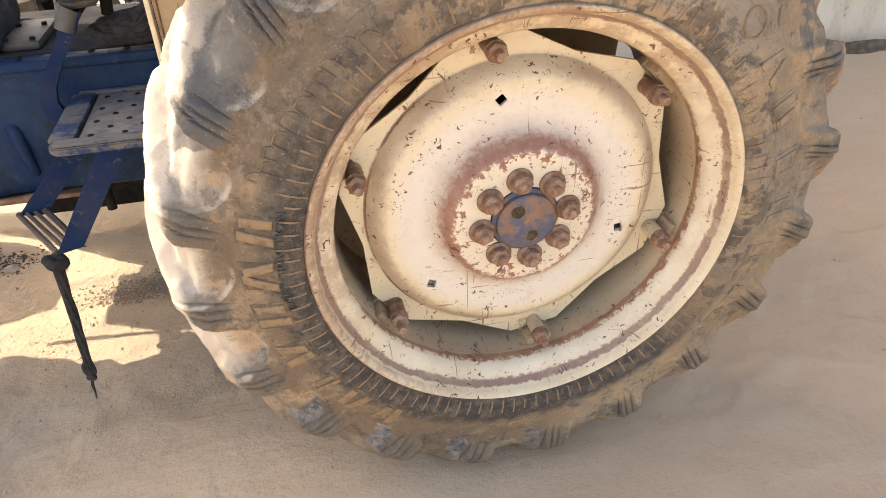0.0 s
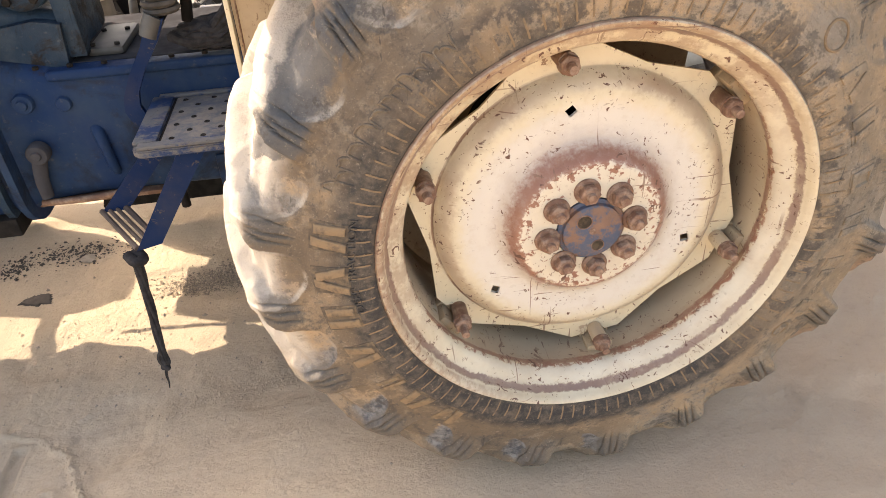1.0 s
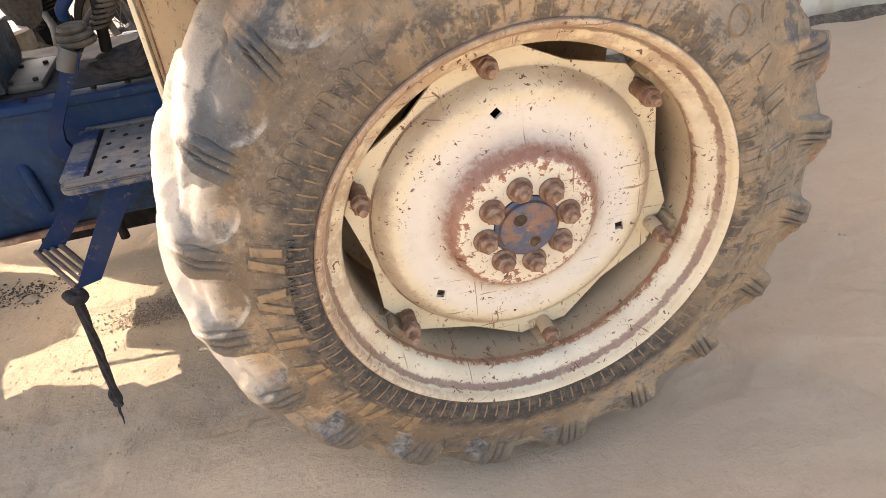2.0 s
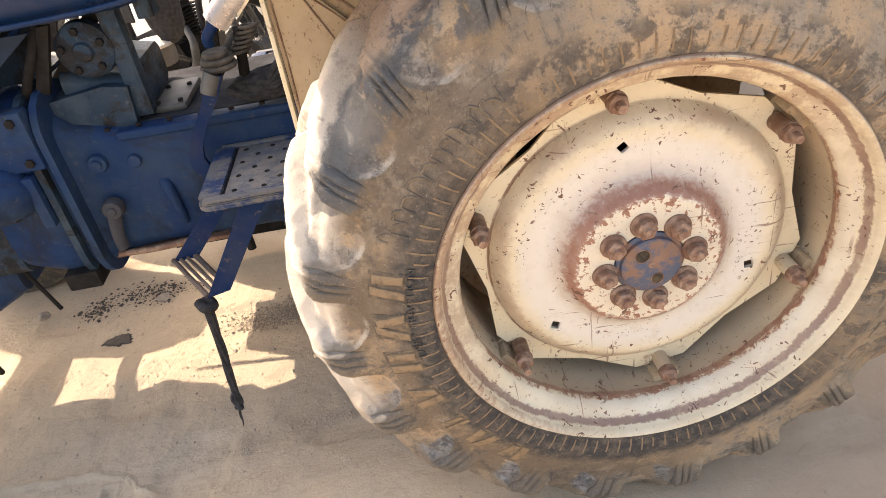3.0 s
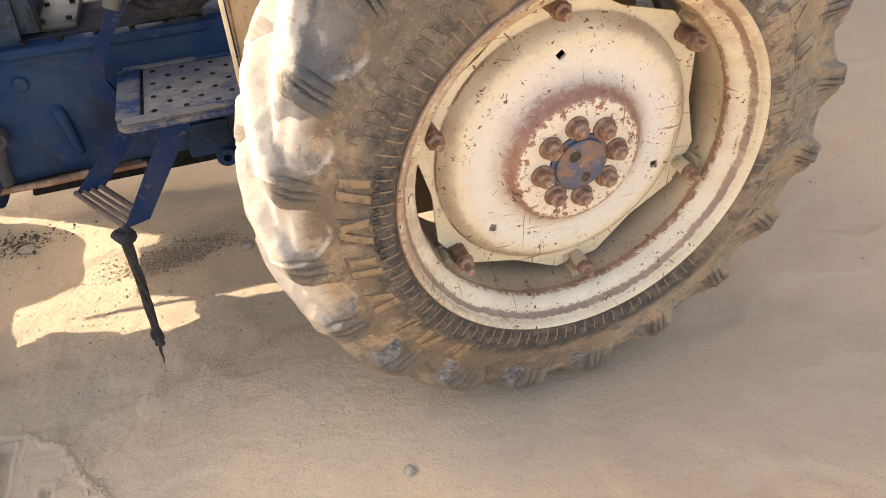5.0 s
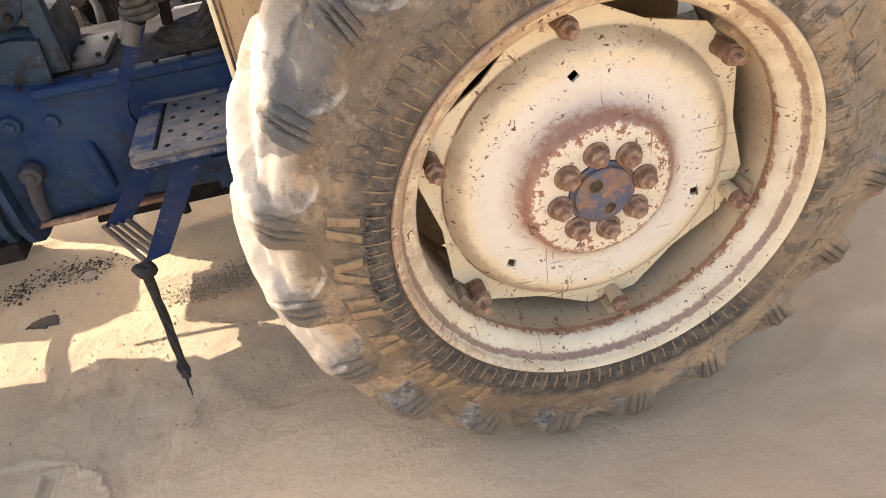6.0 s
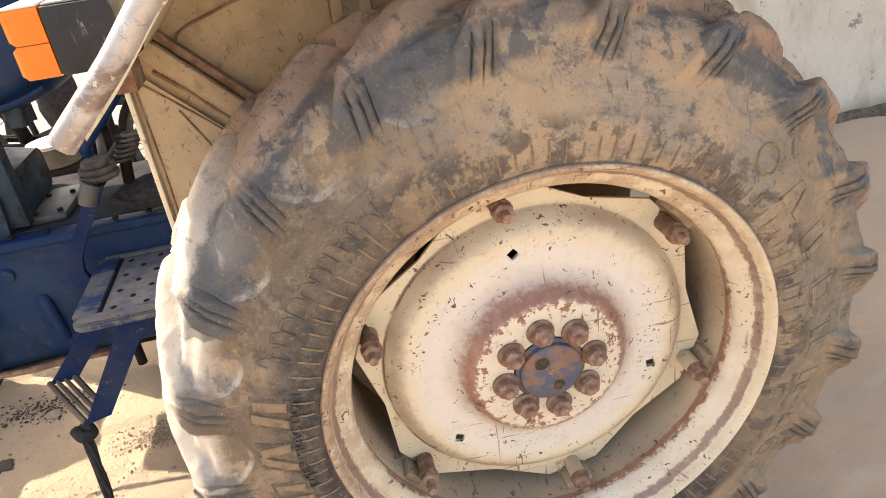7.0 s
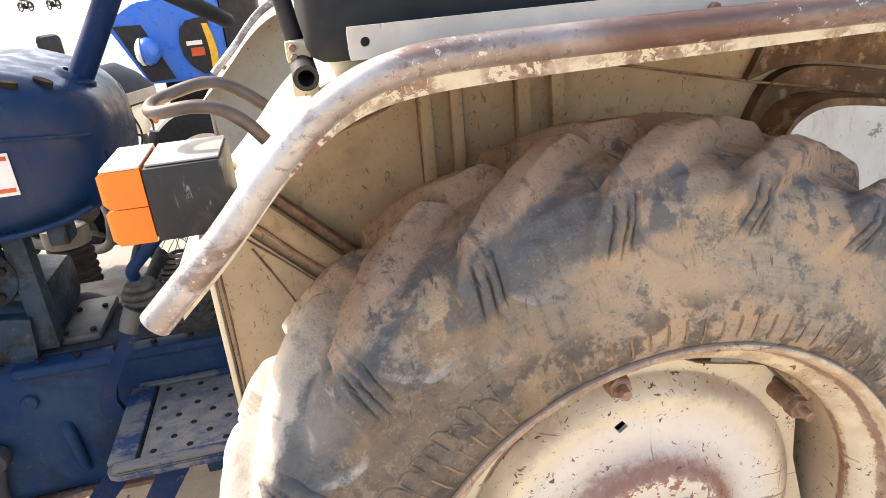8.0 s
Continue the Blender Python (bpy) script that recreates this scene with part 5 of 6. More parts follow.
part("loop", local(tube([(-0.857, 0.262, 0.285), (-0.870, 0.258, 0.262), (-0.864, 0.256, 0.240), (-0.852, 0.258, 0.246), (-0.854, 0.261, 0.275)], 0.0045, 8, 5), rag), CLOTH, rag)
part("knot", local(tube([(-0.864, 0.258, 0.242), (-0.856, 0.250, 0.236), (-0.862, 0.264, 0.230), (-0.866, 0.254, 0.236)], 0.007, 8, 5), rag), CLOTH, rag)
part("frayed_end", local(tube([(-0.861, 0.257, 0.236), (-0.866, 0.255, 0.210), (-0.866, 0.254, 0.192), (-0.869, 0.253, 0.172)], (0.0045, 0.0012), 6, 4), rag), CLOTH, rag)


# ---- tractor body ----
tractor = thing("tractor_body", "old blue tractor body with greasy castings and a glossy hood", "tractor", (-0.9, 0.76, 0.46))


def tpart(name, bm, mat, label="", smooth=40, parent=None):
    return part(name, local(bm, tractor), mat, parent or tractor, label, smooth)


def section(x, y0, y1, z0, z1, r, n=5):
    """A rounded rectangle across the tractor at x."""
    out = []
    for cy, cz, a0 in ((y1 - r, z1 - r, 0), (y0 + r, z1 - r, 90), (y0 + r, z0 + r, 180), (y1 - r, z0 + r, 270)):
        for k in range(n + 1):
            a = radians(a0 + 90 * k / n)
            out.append((x, cy + r * math.cos(a), cz + r * math.sin(a)))
    return out


gear = tpart("gearbox", loft([section(x, 0.76 - w, 0.76 + w, z0, z1, r) for x, w, z0, z1, r in ((-1.14, 0.235, 0.49, 0.90, 0.06), (-1.09, 0.205, 0.515, 0.855, 0.04), (-0.98, 0.200, 0.525, 0.828, 0.03), (-0.62, 0.200, 0.520, 0.822, 0.03), (-0.55, 0.215, 0.50, 0.84, 0.03), (-0.15, 0.22, 0.48, 0.86, 0.04), (0.40, 0.21, 0.46, 0.88, 0.05))]), BLUE_G, "greasy blue gearbox casting")
tpart("bottom_flange", box(-1.12, -0.80, 0.552, 0.60, 0.515, 0.526, 0.003), STEEL, "rusty bottom flange", parent=gear)
tpart("top_flange", box(-1.00, -0.50, 0.554, 0.60, 0.806, 0.828, 0.008, seg=4), BLUE_G, parent=gear)
for k in range(8):
    tpart("flange_bolt", nut(0.007, 0.006, (-1.02 + 0.07 * k, 0.575, 0.8302), (0, 0, 1)), GREASE, parent=gear)
# oily sheet added over the casting's top, the shade there put into its colour
tpart("grime_layer", box(-1.06, -0.50, 0.602, 0.945, 0.8245, 0.8292, 0.001), GRIME, "dark oily film on the casting, shade put into its colour", parent=gear)
tpart("boss", spin([(0.0, 0.538), (0.010, 0.538), (0.012, 0.544), (0.020, 0.544), (0.022, 0.548), (0.022, 0.565)], 24, at=(-1.062, 0, 0.767)), BLUE_G, parent=gear)
tpart("plug", spin([(0.0, 0.550), (0.014, 0.550), (0.016, 0.553), (0.016, 0.565)], 20, at=(-0.983, 0, 0.757)), BLUE_G, parent=gear)
tpart("rib", tube([(-0.940, 0.570, 0.690), (-0.934, 0.556, 0.676), (-0.929, 0.552, 0.64), (-0.926, 0.556, 0.595), (-0.925, 0.570, 0.578)], (0.015, 0.010), 14, 6), BLUE_G, parent=gear)
tpart("brake_lever", tube([(-1.066, 0.535, 0.655), (-1.078, 0.530, 0.60), (-1.082, 0.532, 0.55)], (0.018, 0.014), 14, 6, flat=0.55), GRIME, "greasy lever with a round end", parent=gear)
tpart("lever_end", spin([(0.0, 0.512), (0.009, 0.512), (0.011, 0.516), (0.021, 0.517), (0.024, 0.522), (0.024, 0.545), (0.0, 0.545)], 24, at=(-1.064, 0, 0.660)), GRIME, parent=gear)
tpart("link_rod", tube([(-1.10, 0.535, 0.535), (-1.00, 0.53, 0.536), (-0.92, 0.535, 0.54)], 0.008, 10), STEEL, parent=gear)
tpart("drain_stub", rod((-0.80, 0.57, 0.53), (-0.80, 0.57, 0.465), 0.011), GREASE, parent=gear)
tpart("side_lug", spin([(0.010, 0.535), (0.022, 0.535), (0.025, 0.54), (0.025, 0.565), (0.010, 0.565)], 20, at=(-0.62, 0, 0.505), closed=True), BLUE_G, parent=gear)
tpart("side_lug", box(-0.70, -0.60, 0.548, 0.562, 0.515, 0.60, 0.006), BLUE_G, parent=gear)
for k in range(5):
    tpart("cover_bolt", nut(0.009, 0.008, (-0.53 + 0.05 * k, 0.541, 0.56 + 0.02 * (k % 2)), (0, -1, 0)), GREASE, parent=gear)
# lift cover, unseen, added to shade the ground behind the tractor
tpart("lift_cover", loft([section(-0.15, 0.58, 0.94, 0.84, 0.98, 0.04), section(0.05, 0.56, 0.96, 0.84, 1.06, 0.05), section(0.42, 0.56, 0.96, 0.84, 1.04, 0.05)]), BLUE_G, parent=gear)
tpart("axle_trumpet", spin([(0.0, 0.30), (0.085, 0.30), (0.095, 0.33), (0.085, 0.36), (0.075, 0.45), (0.11, 0.545), (0.11, 0.6)], 32, at=(0, 0, 0.672)), BLUE_G, parent=gear)
tpart("brake_drum", spin([(0.0, 0.19), (0.16, 0.19), (0.17, 0.20), (0.17, 0.30), (0.0, 0.30)], 40, at=(0, 0, 0.672)), GREASE, parent=gear)
tpart("gear_cover", box(-0.925, -0.845, 0.62, 0.80, 0.8295, 0.850, 0.012), GREYM, "bare grey metal top cover", parent=gear)
for x, y in ((-0.912, 0.635), (-0.86, 0.634), (-0.912, 0.74), (-0.86, 0.74)):
    tpart("cover_bolt", nut(0.0065, 0.006, (x, y, 0.8495), (0, 0, 1)), GREASE, parent=gear)

bell = tpart("bell_housing", loft([section(x, y0, y1, z0, z1, r) for x, y0, y1, z0, z1, r in ((-1.32, 0.52, 0.925, 0.51, 0.90, 0.10), (-1.22, 0.505, 0.93, 0.49, 0.94, 0.09), (-1.165, 0.515, 0.93, 0.49, 0.93, 0.08), (-1.13, 0.53, 0.93, 0.50, 0.90, 0.06))]), BLUE_G)
for x in (-1.172, -1.136):
    tpart("flange", loft([section(x + d, 0.495, 0.962, 0.478, 0.945, 0.09) for d in (0, 0.016)]), BLUE_D if x < -1.15 else BLUE_G, parent=bell)
for z in (0.55, 0.63, 0.71, 0.79, 0.87):
    tpart("flange_bolt", nut(0.011, 0.012, (-1.137, 0.513, z), (1, 0, 0)), GREASE, parent=bell)
tpart("bracket", box(-1.200, -1.176, 0.478, 0.504, 0.665, 0.79, 0.003), BLUE_G, parent=bell)
tpart("foot_block", box(-1.235, -1.155, 0.50, 0.60, 0.474, 0.52, 0.006), GREASE, parent=bell)
cover = tpart("side_cover", box(-1.36, -1.140, 0.488, 0.53, 0.80, 0.932, 0.006), BLUE_G, "dark blue bolted side cover")
for x, z in ((-1.165, 0.912), (-1.247, 0.914), (-1.165, 0.82), (-1.32, 0.914)):
    tpart("cover_bolt", nut(0.010, 0.008, (x, 0.488, z)), GREASE, parent=cover)
tpart("starter", spin([(0.0, -1.192), (0.022, -1.193), (0.042, -1.202), (0.058, -1.222), (0.068, -1.252), (0.071, -1.285), (0.066, -1.32), (0.060, -1.335), (0.060, -1.40), (0.068, -1.41), (0.068, -1.58), (0.0, -1.58)], 36, "x", (0, 0.50, 0.757)), BLUE_G, "dull blue cylindrical starter motor")
tpart("starter", spin([(0.0, -1.29), (0.030, -1.29), (0.034, -1.30), (0.034, -1.5), (0.0, -1.5)], 20, "x", (0, 0.465, 0.840)), BLUE_D)
tpart("starter_boss", spin([(0.0, 0.425), (0.018, 0.426), (0.024, 0.434), (0.026, 0.46), (0.0, 0.46)], 24, at=(-1.318, 0, 0.745)), BLUE_G, "round boss on the starter")
tpart("starter_strap", box(-1.395, -1.37, 0.432, 0.52, 0.69, 0.80, 0.006), BLUE_D)
tpart("engine_block", loft([section(x, 0.56, 0.93, 0.50, 1.0, 0.04) for x in (-2.3, -1.34)]), BLUE_D, "grimy blue engine block")
tpart("sump", loft([section(-2.2, 0.60, 0.92, 0.40, 0.52, 0.04), section(-1.50, 0.58, 0.94, 0.38, 0.52, 0.05), section(-1.40, 0.60, 0.92, 0.43, 0.52, 0.03)]), BLUE_G)
tpart("hose", tube([(-1.40, 0.60, 0.56), (-1.375, 0.60, 0.48), (-1.36, 0.60, 0.43), (-1.342, 0.60, 0.365)], 0.0055, 10), GREASE, "hanging rubber hose")
tpart("hanging_rod", tube([(-1.66, 0.60, 0.55), (-1.68, 0.62, 0.40), (-1.70, 0.70, 0.27), (-1.765, 0.82, 0.02)], 0.009, 10), GREASE, "thin black rod hanging to the ground")
tpart("pipe", tube([(-1.70, 0.52, 0.92), (-1.50, 0.50, 0.88), (-1.38, 0.49, 0.84), (-1.27, 0.48, 0.80), (-1.24, 0.47, 0.70)], 0.008, 10), GREASE)
tpart("filter", spin([(0.0, 0.96), (0.03, 0.96), (0.04, 0.985), (0.042, 1.04), (0.0, 1.04)], 24, "z", (-1.235, 0.52, -0.035)), BLUE_D)
# unseen sheets and their brackets, added to block sun and shape the ground's shadows
blocker = tpart("side_tray", prism([(-1.185, 0.27), (-1.0, 0.235), (-0.62, 0.24), (-0.62, 0.745), (-1.29, 0.745), (-1.36, 0.70), (-1.43, 0.60)], 1.13, 1.16, bevel=0.004), GREASE, "unseen greasy sheet added on the far side to block sun")
tpart("lower_guard", prism([(-1.285, 0.085), (-1.27, 0.136), (-1.245, 0.34), (-1.176, 0.46), (-0.60, 0.46), (-0.60, 0.085)], 1.285, 1.315, bevel=0.004), GREASE, parent=blocker)
tpart("lower_guard", prism([(-1.77, 0.18), (-1.66, 0.386), (-1.63, 0.52), (-0.75, 0.52), (-0.75, 0.18)], 1.585, 1.615, bevel=0.004), GREASE, parent=blocker)
for x in (-1.20, -0.80):
    tpart("bracket", box(x - 0.02, x + 0.02, 0.94, 1.129, 0.53, 0.56, 0.003), GREASE, parent=blocker)
    tpart("bracket", box(x - 0.02, x + 0.02, 1.161, 1.284, 0.40, 0.43, 0.003), GREASE, parent=blocker)
    tpart("bracket", box(x - 0.02, x + 0.02, 1.316, 1.584, 0.40, 0.43, 0.003), GREASE, parent=blocker)
# unseen rods, added for the thin shadows they throw on the ground
tpart("drag_link", rod((-1.47, 1.0, 0.455), (-1.20, 1.0, 0.520), 0.007), GREASE)
tpart("steering_arm", tube([(-1.58, 1.05, 0.30), (-1.68, 1.05, 0.43), (-1.80, 1.04, 0.60)], (0.026, 0.030), 12, 3), GREASE)
tpart("front_axle", loft([section(x, y0, y1, z0, z1, 0.02) for x, y0, y1, z0, z1 in ((-2.03, 0.35, 1.31, 0.36, 0.46), (-1.90, 0.35, 1.31, 0.36, 0.46))]), GREASE)

# steering box with its round cover and the dark brackets under the hood
sbox = tpart("steering_box", loft([section(-1.09, 0.61, 0.90, 0.83, 0.96, 0.03), section(-0.95, 0.61, 0.90, 0.83, 0.93, 0.03)]), BLUE_D)
tpart("round_cover", spin([(0.0, 0.585), (0.018, 0.583), (0.022, 0.590), (0.050, 0.590), (0.060, 0.598), (0.062, 0.62), (0.0, 0.63)], 36, at=(-1.005, 0, 1.003)), BLUE_D, "oily round cover", parent=sbox)
for k in range(5):
    a = radians(20 + 72 * k)
    tpart("cover_bolt", nut(0.009, 0.009, (-1.005 + 0.044 * math.cos(a), 0.591, 1.003 + 0.044 * math.sin(a))), GREASE, parent=sbox)
tpart("post", box(-0.955, -0.915, 0.60, 0.64, 0.84, 1.12, 0.005), BLUE_D, parent=sbox)
tpart("bracket", loft([[(-1.11, y, 0.95), (-1.08, y, 0.94), (-0.93, y, 1.085), (-0.96, y, 1.10)] for y in (0.632, 0.64)]), GREASE, parent=sbox)
tpart("bracket", loft([[(-1.13, y, 0.94), (-1.105, y, 0.93), (-1.045, y, 1.07), (-1.07, y, 1.07)] for y in (0.575, 0.59)]), GREASE, parent=sbox)
tpart("lower_box", loft([[(-1.13, y, 0.835), (-0.955, y, 0.822), (-0.945, y, 0.915), (-1.00, y, 0.925), (-1.12, y, 0.91)] for y in (0.585, 0.75)]), BLUE_D, parent=sbox)
# dark sheet added to fill the shadowy gap under the hood
tpart("side_plate", prism([(-1.36, 0.94), (-1.135, 0.94), (-1.108, 1.00), (-1.105, 1.075), (-1.36, 1.075)], 0.66, 0.675, bevel=0.003), BLUE_D, "added dark sheet closing the shadowy gap under the hood", parent=sbox)
tpart("fuel_pipe", tube([(-1.30, 0.60, 0.98), (-1.22, 0.59, 1.00), (-1.15, 0.59, 1.045), (-1.10, 0.60, 1.085)], 0.007, 10), BLUE, "thin blue pipe", parent=sbox)
tpart("hose", tube([(-1.16, 0.585, 0.93), (-1.13, 0.565, 0.97), (-1.10, 0.57, 1.02), (-1.075, 0.60, 1.08)], 0.010, 12), GREASE, "black rubber hose", parent=sbox)
tpart("stop_block", box(-0.875, -0.840, 0.60, 0.66, 1.045, 1.10, 0.006), BLUE_D, "oily bracket", parent=sbox)

# hood and cowl
HOODS = ((-2.45, 0.56, 0.96, 1.00, 1.30, 0.06), (-2.0, 0.535, 0.985, 1.055, 1.385, 0.07), (-1.2, 0.535, 0.985, 1.066, 1.385, 0.07), (-0.90, 0.535, 0.985, 1.075, 1.372, 0.07), (-0.82, 0.545, 0.975, 1.088, 1.345, 0.075), (-0.775, 0.565, 0.955, 1.10, 1.318, 0.08), (-0.748, 0.595, 0.925, 1.12, 1.295, 0.08), (-0.735, 0.645, 0.875, 1.15, 1.26, 0.054))
hood = tpart("hood", loft([section(*h, 8) for h in HOODS]), BLUE_S, "glossy dark blue hood and cowl", 60)
tpart("seam", tube([(-2.0, 0.5335, 1.262), (-1.0, 0.5335, 1.262), (-0.83, 0.541, 1.256), (-0.775, 0.563, 1.248), (-0.75, 0.590, 1.243)], 0.0035, 6, 4), BLUE_G, parent=hood)
tpart("lower_lip", tube([(-2.0, 0.537, 1.078), (-1.2, 0.537, 1.085), (-0.92, 0.537, 1.094), (-0.82, 0.546, 1.107), (-0.775, 0.567, 1.12)], 0.006, 8, 4), BLUE_S, parent=hood)
sticker = tpart("decal", box(-1.9, -0.868, 0.5330, 0.5345, 1.168, 1.240, 0.0), WHITE, "white decal with red stripes", 0, hood)
for z in (1.174, 1.228):
    tpart("stripe", box(-1.9, -0.872, 0.5315, 0.5328, z, z + 0.007), REDP, "", 0, sticker)
tpart("decal_band", box(-1.9, -0.90, 0.5315, 0.5328, 1.19, 1.222), GREYM, "", 0, sticker)
for x, y, z, tilt in ((-0.805, 0.605, 1.336, 26), (-0.848, 0.572, 1.343, 16)):
    own = bmesh.new()
    bmesh.ops.create_cone(own, cap_ends=True, segments=24, radius1=0.013, radius2=0.013, depth=0.012, matrix=Matrix.Translation((x, y, z)) @ Matrix.Rotation(radians(tilt), 4, "Y") @ Matrix.Rotation(radians(14), 4, "X") @ Matrix.Diagonal((1.25, 0.5, 1, 1)))
    tpart("slot", own, GREASE, "dark oval slot", parent=hood)
tpart("under_panel", loft([[(-2.2, y, 0.985), (-1.20, y, 0.985), (-1.075, y, 1.068), (-2.2, y, 1.068)] for y in (0.545, 0.555)]), UNDER, "worn grey-blue under panel")
def turned(bm, tilt, at):
    bmesh.ops.transform(bm, matrix=Matrix.Translation(at) @ Matrix.Rotation(radians(tilt), 4, "Y"), verts=bm.verts)
    return bm


column = tpart("steering_column", tube([(-0.800, 0.735, 1.29), (-0.674, 0.76, 1.50)], 0.0235, 20, 0), BLUE, "blue steering column")
tpart("base_flange", turned(spin([(0.020, 0.006), (0.030, 0.005), (0.040, -0.002), (0.044, -0.02), (0.020, -0.02)], 32, "z", closed=True), 26, (-0.790, 0.737, 1.330)), BLUE_S, "", parent=column)
d = Vector((0.126, 0.025, 0.21)).normalized()
side = d.cross(Vector((0, 1, 0))).normalized()
up = d.cross(side)
c0 = Vector((-0.674, 0.76, 1.50))
own = bmesh.new()
tube([c0 + 0.205 * (math.cos(t) * side + math.sin(t) * up) for t in [2 * math.pi * k / 40 for k in range(41)]], 0.0145, 12, 0, own)
swheel = tpart("steering_wheel", own, BLACK, "black steering wheel")
for k in range(3):
    t = 2 * math.pi * (k / 3 + 0.1)
    tpart("spoke", tube([c0, c0 + 0.2 * (math.cos(t) * side + math.sin(t) * up)], 0.007, 8, 0), BLACK, parent=swheel)

# pedal arm, levers and boot beside the gearbox
pedal = tpart("pedal_arm", loft([[(p[0] - w, y, p[2] - 0.3 * w) if k < 1 else (p[0] + w, y, p[2] + 0.3 * w) for k, y in ((0, 0.497), (1, 0.497), (1, 0.511), (0, 0.511))] for p, w in (((-0.738, 0, 0.925), 0.020), ((-0.758, 0, 0.885), 0.020), ((-0.797, 0, 0.830), 0.018), ((-0.823, 0, 0.782), 0.017), ((-0.829, 0, 0.752), 0.017), ((-0.820, 0, 0.727), 0.017), ((-0.796, 0, 0.704), 0.017), ((-0.76, 0, 0.690), 0.016))]), BLUE, "curved blue pedal arm")
tpart("clamp", tube([(-0.757, 0.503, 0.897), (-0.748, 0.507, 0.916), (-0.737, 0.512, 0.934)], (0.0175, 0.0215), 24, 3), GREYM, "bare pale steel sleeve", parent=pedal)
tpart("shaft", rod((-0.738, 0.53, 0.924), (-0.738, 0.80, 0.924), 0.014), GREASE, parent=pedal)
for k, r in enumerate((0.040, 0.037, 0.029)):
    z = 0.934 + 0.013 * k
    tpart("boot_ring", spin([(0.0, z), (r - 0.004, z), (r, z + 0.006), (r - 0.003, z + 0.012), (0.0, z + 0.013)], 28, "z", (-0.728, 0.545, 0)), RUBDUST, "dusty rubber boot ring", parent=pedal)
coil = [(-0.690 + 0.020 * math.cos(t) + 0.0011 * t, 0.585 + 0.020 * math.sin(t), 0.945 + 0.0016 * t) for t in [math.pi * k / 6 for k in range(73)]]
tpart("spring", tube(coil, 0.0038, 8, 0), RUBDUST, "dusty coil spring behind the boot", parent=pedal)
tpart("stub", rod((-0.69, 0.585, 0.90), (-0.675, 0.585, 1.00), 0.012), GREASE, parent=pedal)
tpart("blue_lever", tube([(-0.73, 0.530, 0.990), (-0.725, 0.520, 1.01), (-0.690, 0.512, 1.045), (-0.640, 0.50, 1.095), (-0.60, 0.49, 1.14)], 0.0115, 14), BLUE, "bent blue lever")
tpart("black_lever", tube([(-0.735, 0.56, 0.99), (-0.725, 0.56, 1.02), (-0.70, 0.56, 1.07), (-0.665, 0.56, 1.16), (-0.64, 0.56, 1.24)], 0.0075, 10), BLACK, "thin black lever")

# black cloth bag wedged behind the step
def make_bag():
    bm = bmesh.new()
    bmesh.ops.create_icosphere(bm, subdivisions=6, radius=1)
    for v in bm.verts:
        p = v.co.copy()
        fold = 1 - abs(noise.noise(Vector((p.x * 2.2 + p.z * 1.5, p.y * 2.5, p.z * 3.4 - p.x * 1.8))))
        small = 1 - abs(noise.noise(Vector((p.x * 6 + p.z * 5, p.y * 5, p.z * 9))))
        f = 0.85 + 0.16 * noise.fractal(p * 1.5 + Vector((3, 1, 2)), 0.8, 2.0, 2) + 0.16 * fold**2 + 0.025 * small
        rise = max(0, p.x)
        v.co = Vector((p.x * 0.105 + 0.02 * max(0, p.z), p.y * 0.050, max(-0.6, p.z) * (0.040 + 0.055 * rise * rise) + 0.075 * rise**1.6)) * f
    return bm


bag = part("cloth_bag", make_bag(), CLOTH)
bag.location = (-0.632, 0.592, 0.868)
tagged(bag, "crumpled black cloth bag lying on the gearbox", "bag")
straps = thing("cloth_straps", "black cloth straps draped over the gearbox", "strap", (-0.64, 0.56, 0.83))
for k in range(4):
    own = tube([(-0.73 + 0.03 * k, 0.57, 0.875), (-0.69 + 0.02 * k, 0.555, 0.862 + 0.012 * k), (-0.63, 0.55, 0.868 + 0.01 * k), (-0.57, 0.556, 0.880 + 0.03 * k), (-0.553, 0.575, 0.95 + 0.03 * k)], (0.012, 0.007), 8, 5)
    part("strap", local(own, straps), CLOTH, straps)

# far rear wheel of the same tractor
far_wheel = copy_thing(wheel, Matrix.Translation((0, 1.68, HUB.z)) @ Matrix.Rotation(math.pi, 4, "Z"))

# driver's seat, unseen, added for the shade it throws on the ground
dseat = thing("driver_seat", "black driver seat, unseen, added to shade the ground", "seat", (0.2, 0.76, 1.06))
part("base", local(box(0.05, 0.30, 0.66, 0.86, 1.045, 1.12, 0.01), dseat), GREASE, dseat)
part("pan", local(loft([section(-0.02, 0.54, 0.98, 1.12, 1.19, 0.03), section(0.38, 0.54, 0.98, 1.12, 1.19, 0.03)]), dseat), VINYL, dseat)
part("backrest", local(loft([[(x + 0.12 * k, y, 1.15 + 0.36 * k) for x, y in ((0.34, 0.55), (0.42, 0.55), (0.42, 0.97), (0.34, 0.97))] for k in (0, 1)]), dseat), VINYL, dseat)


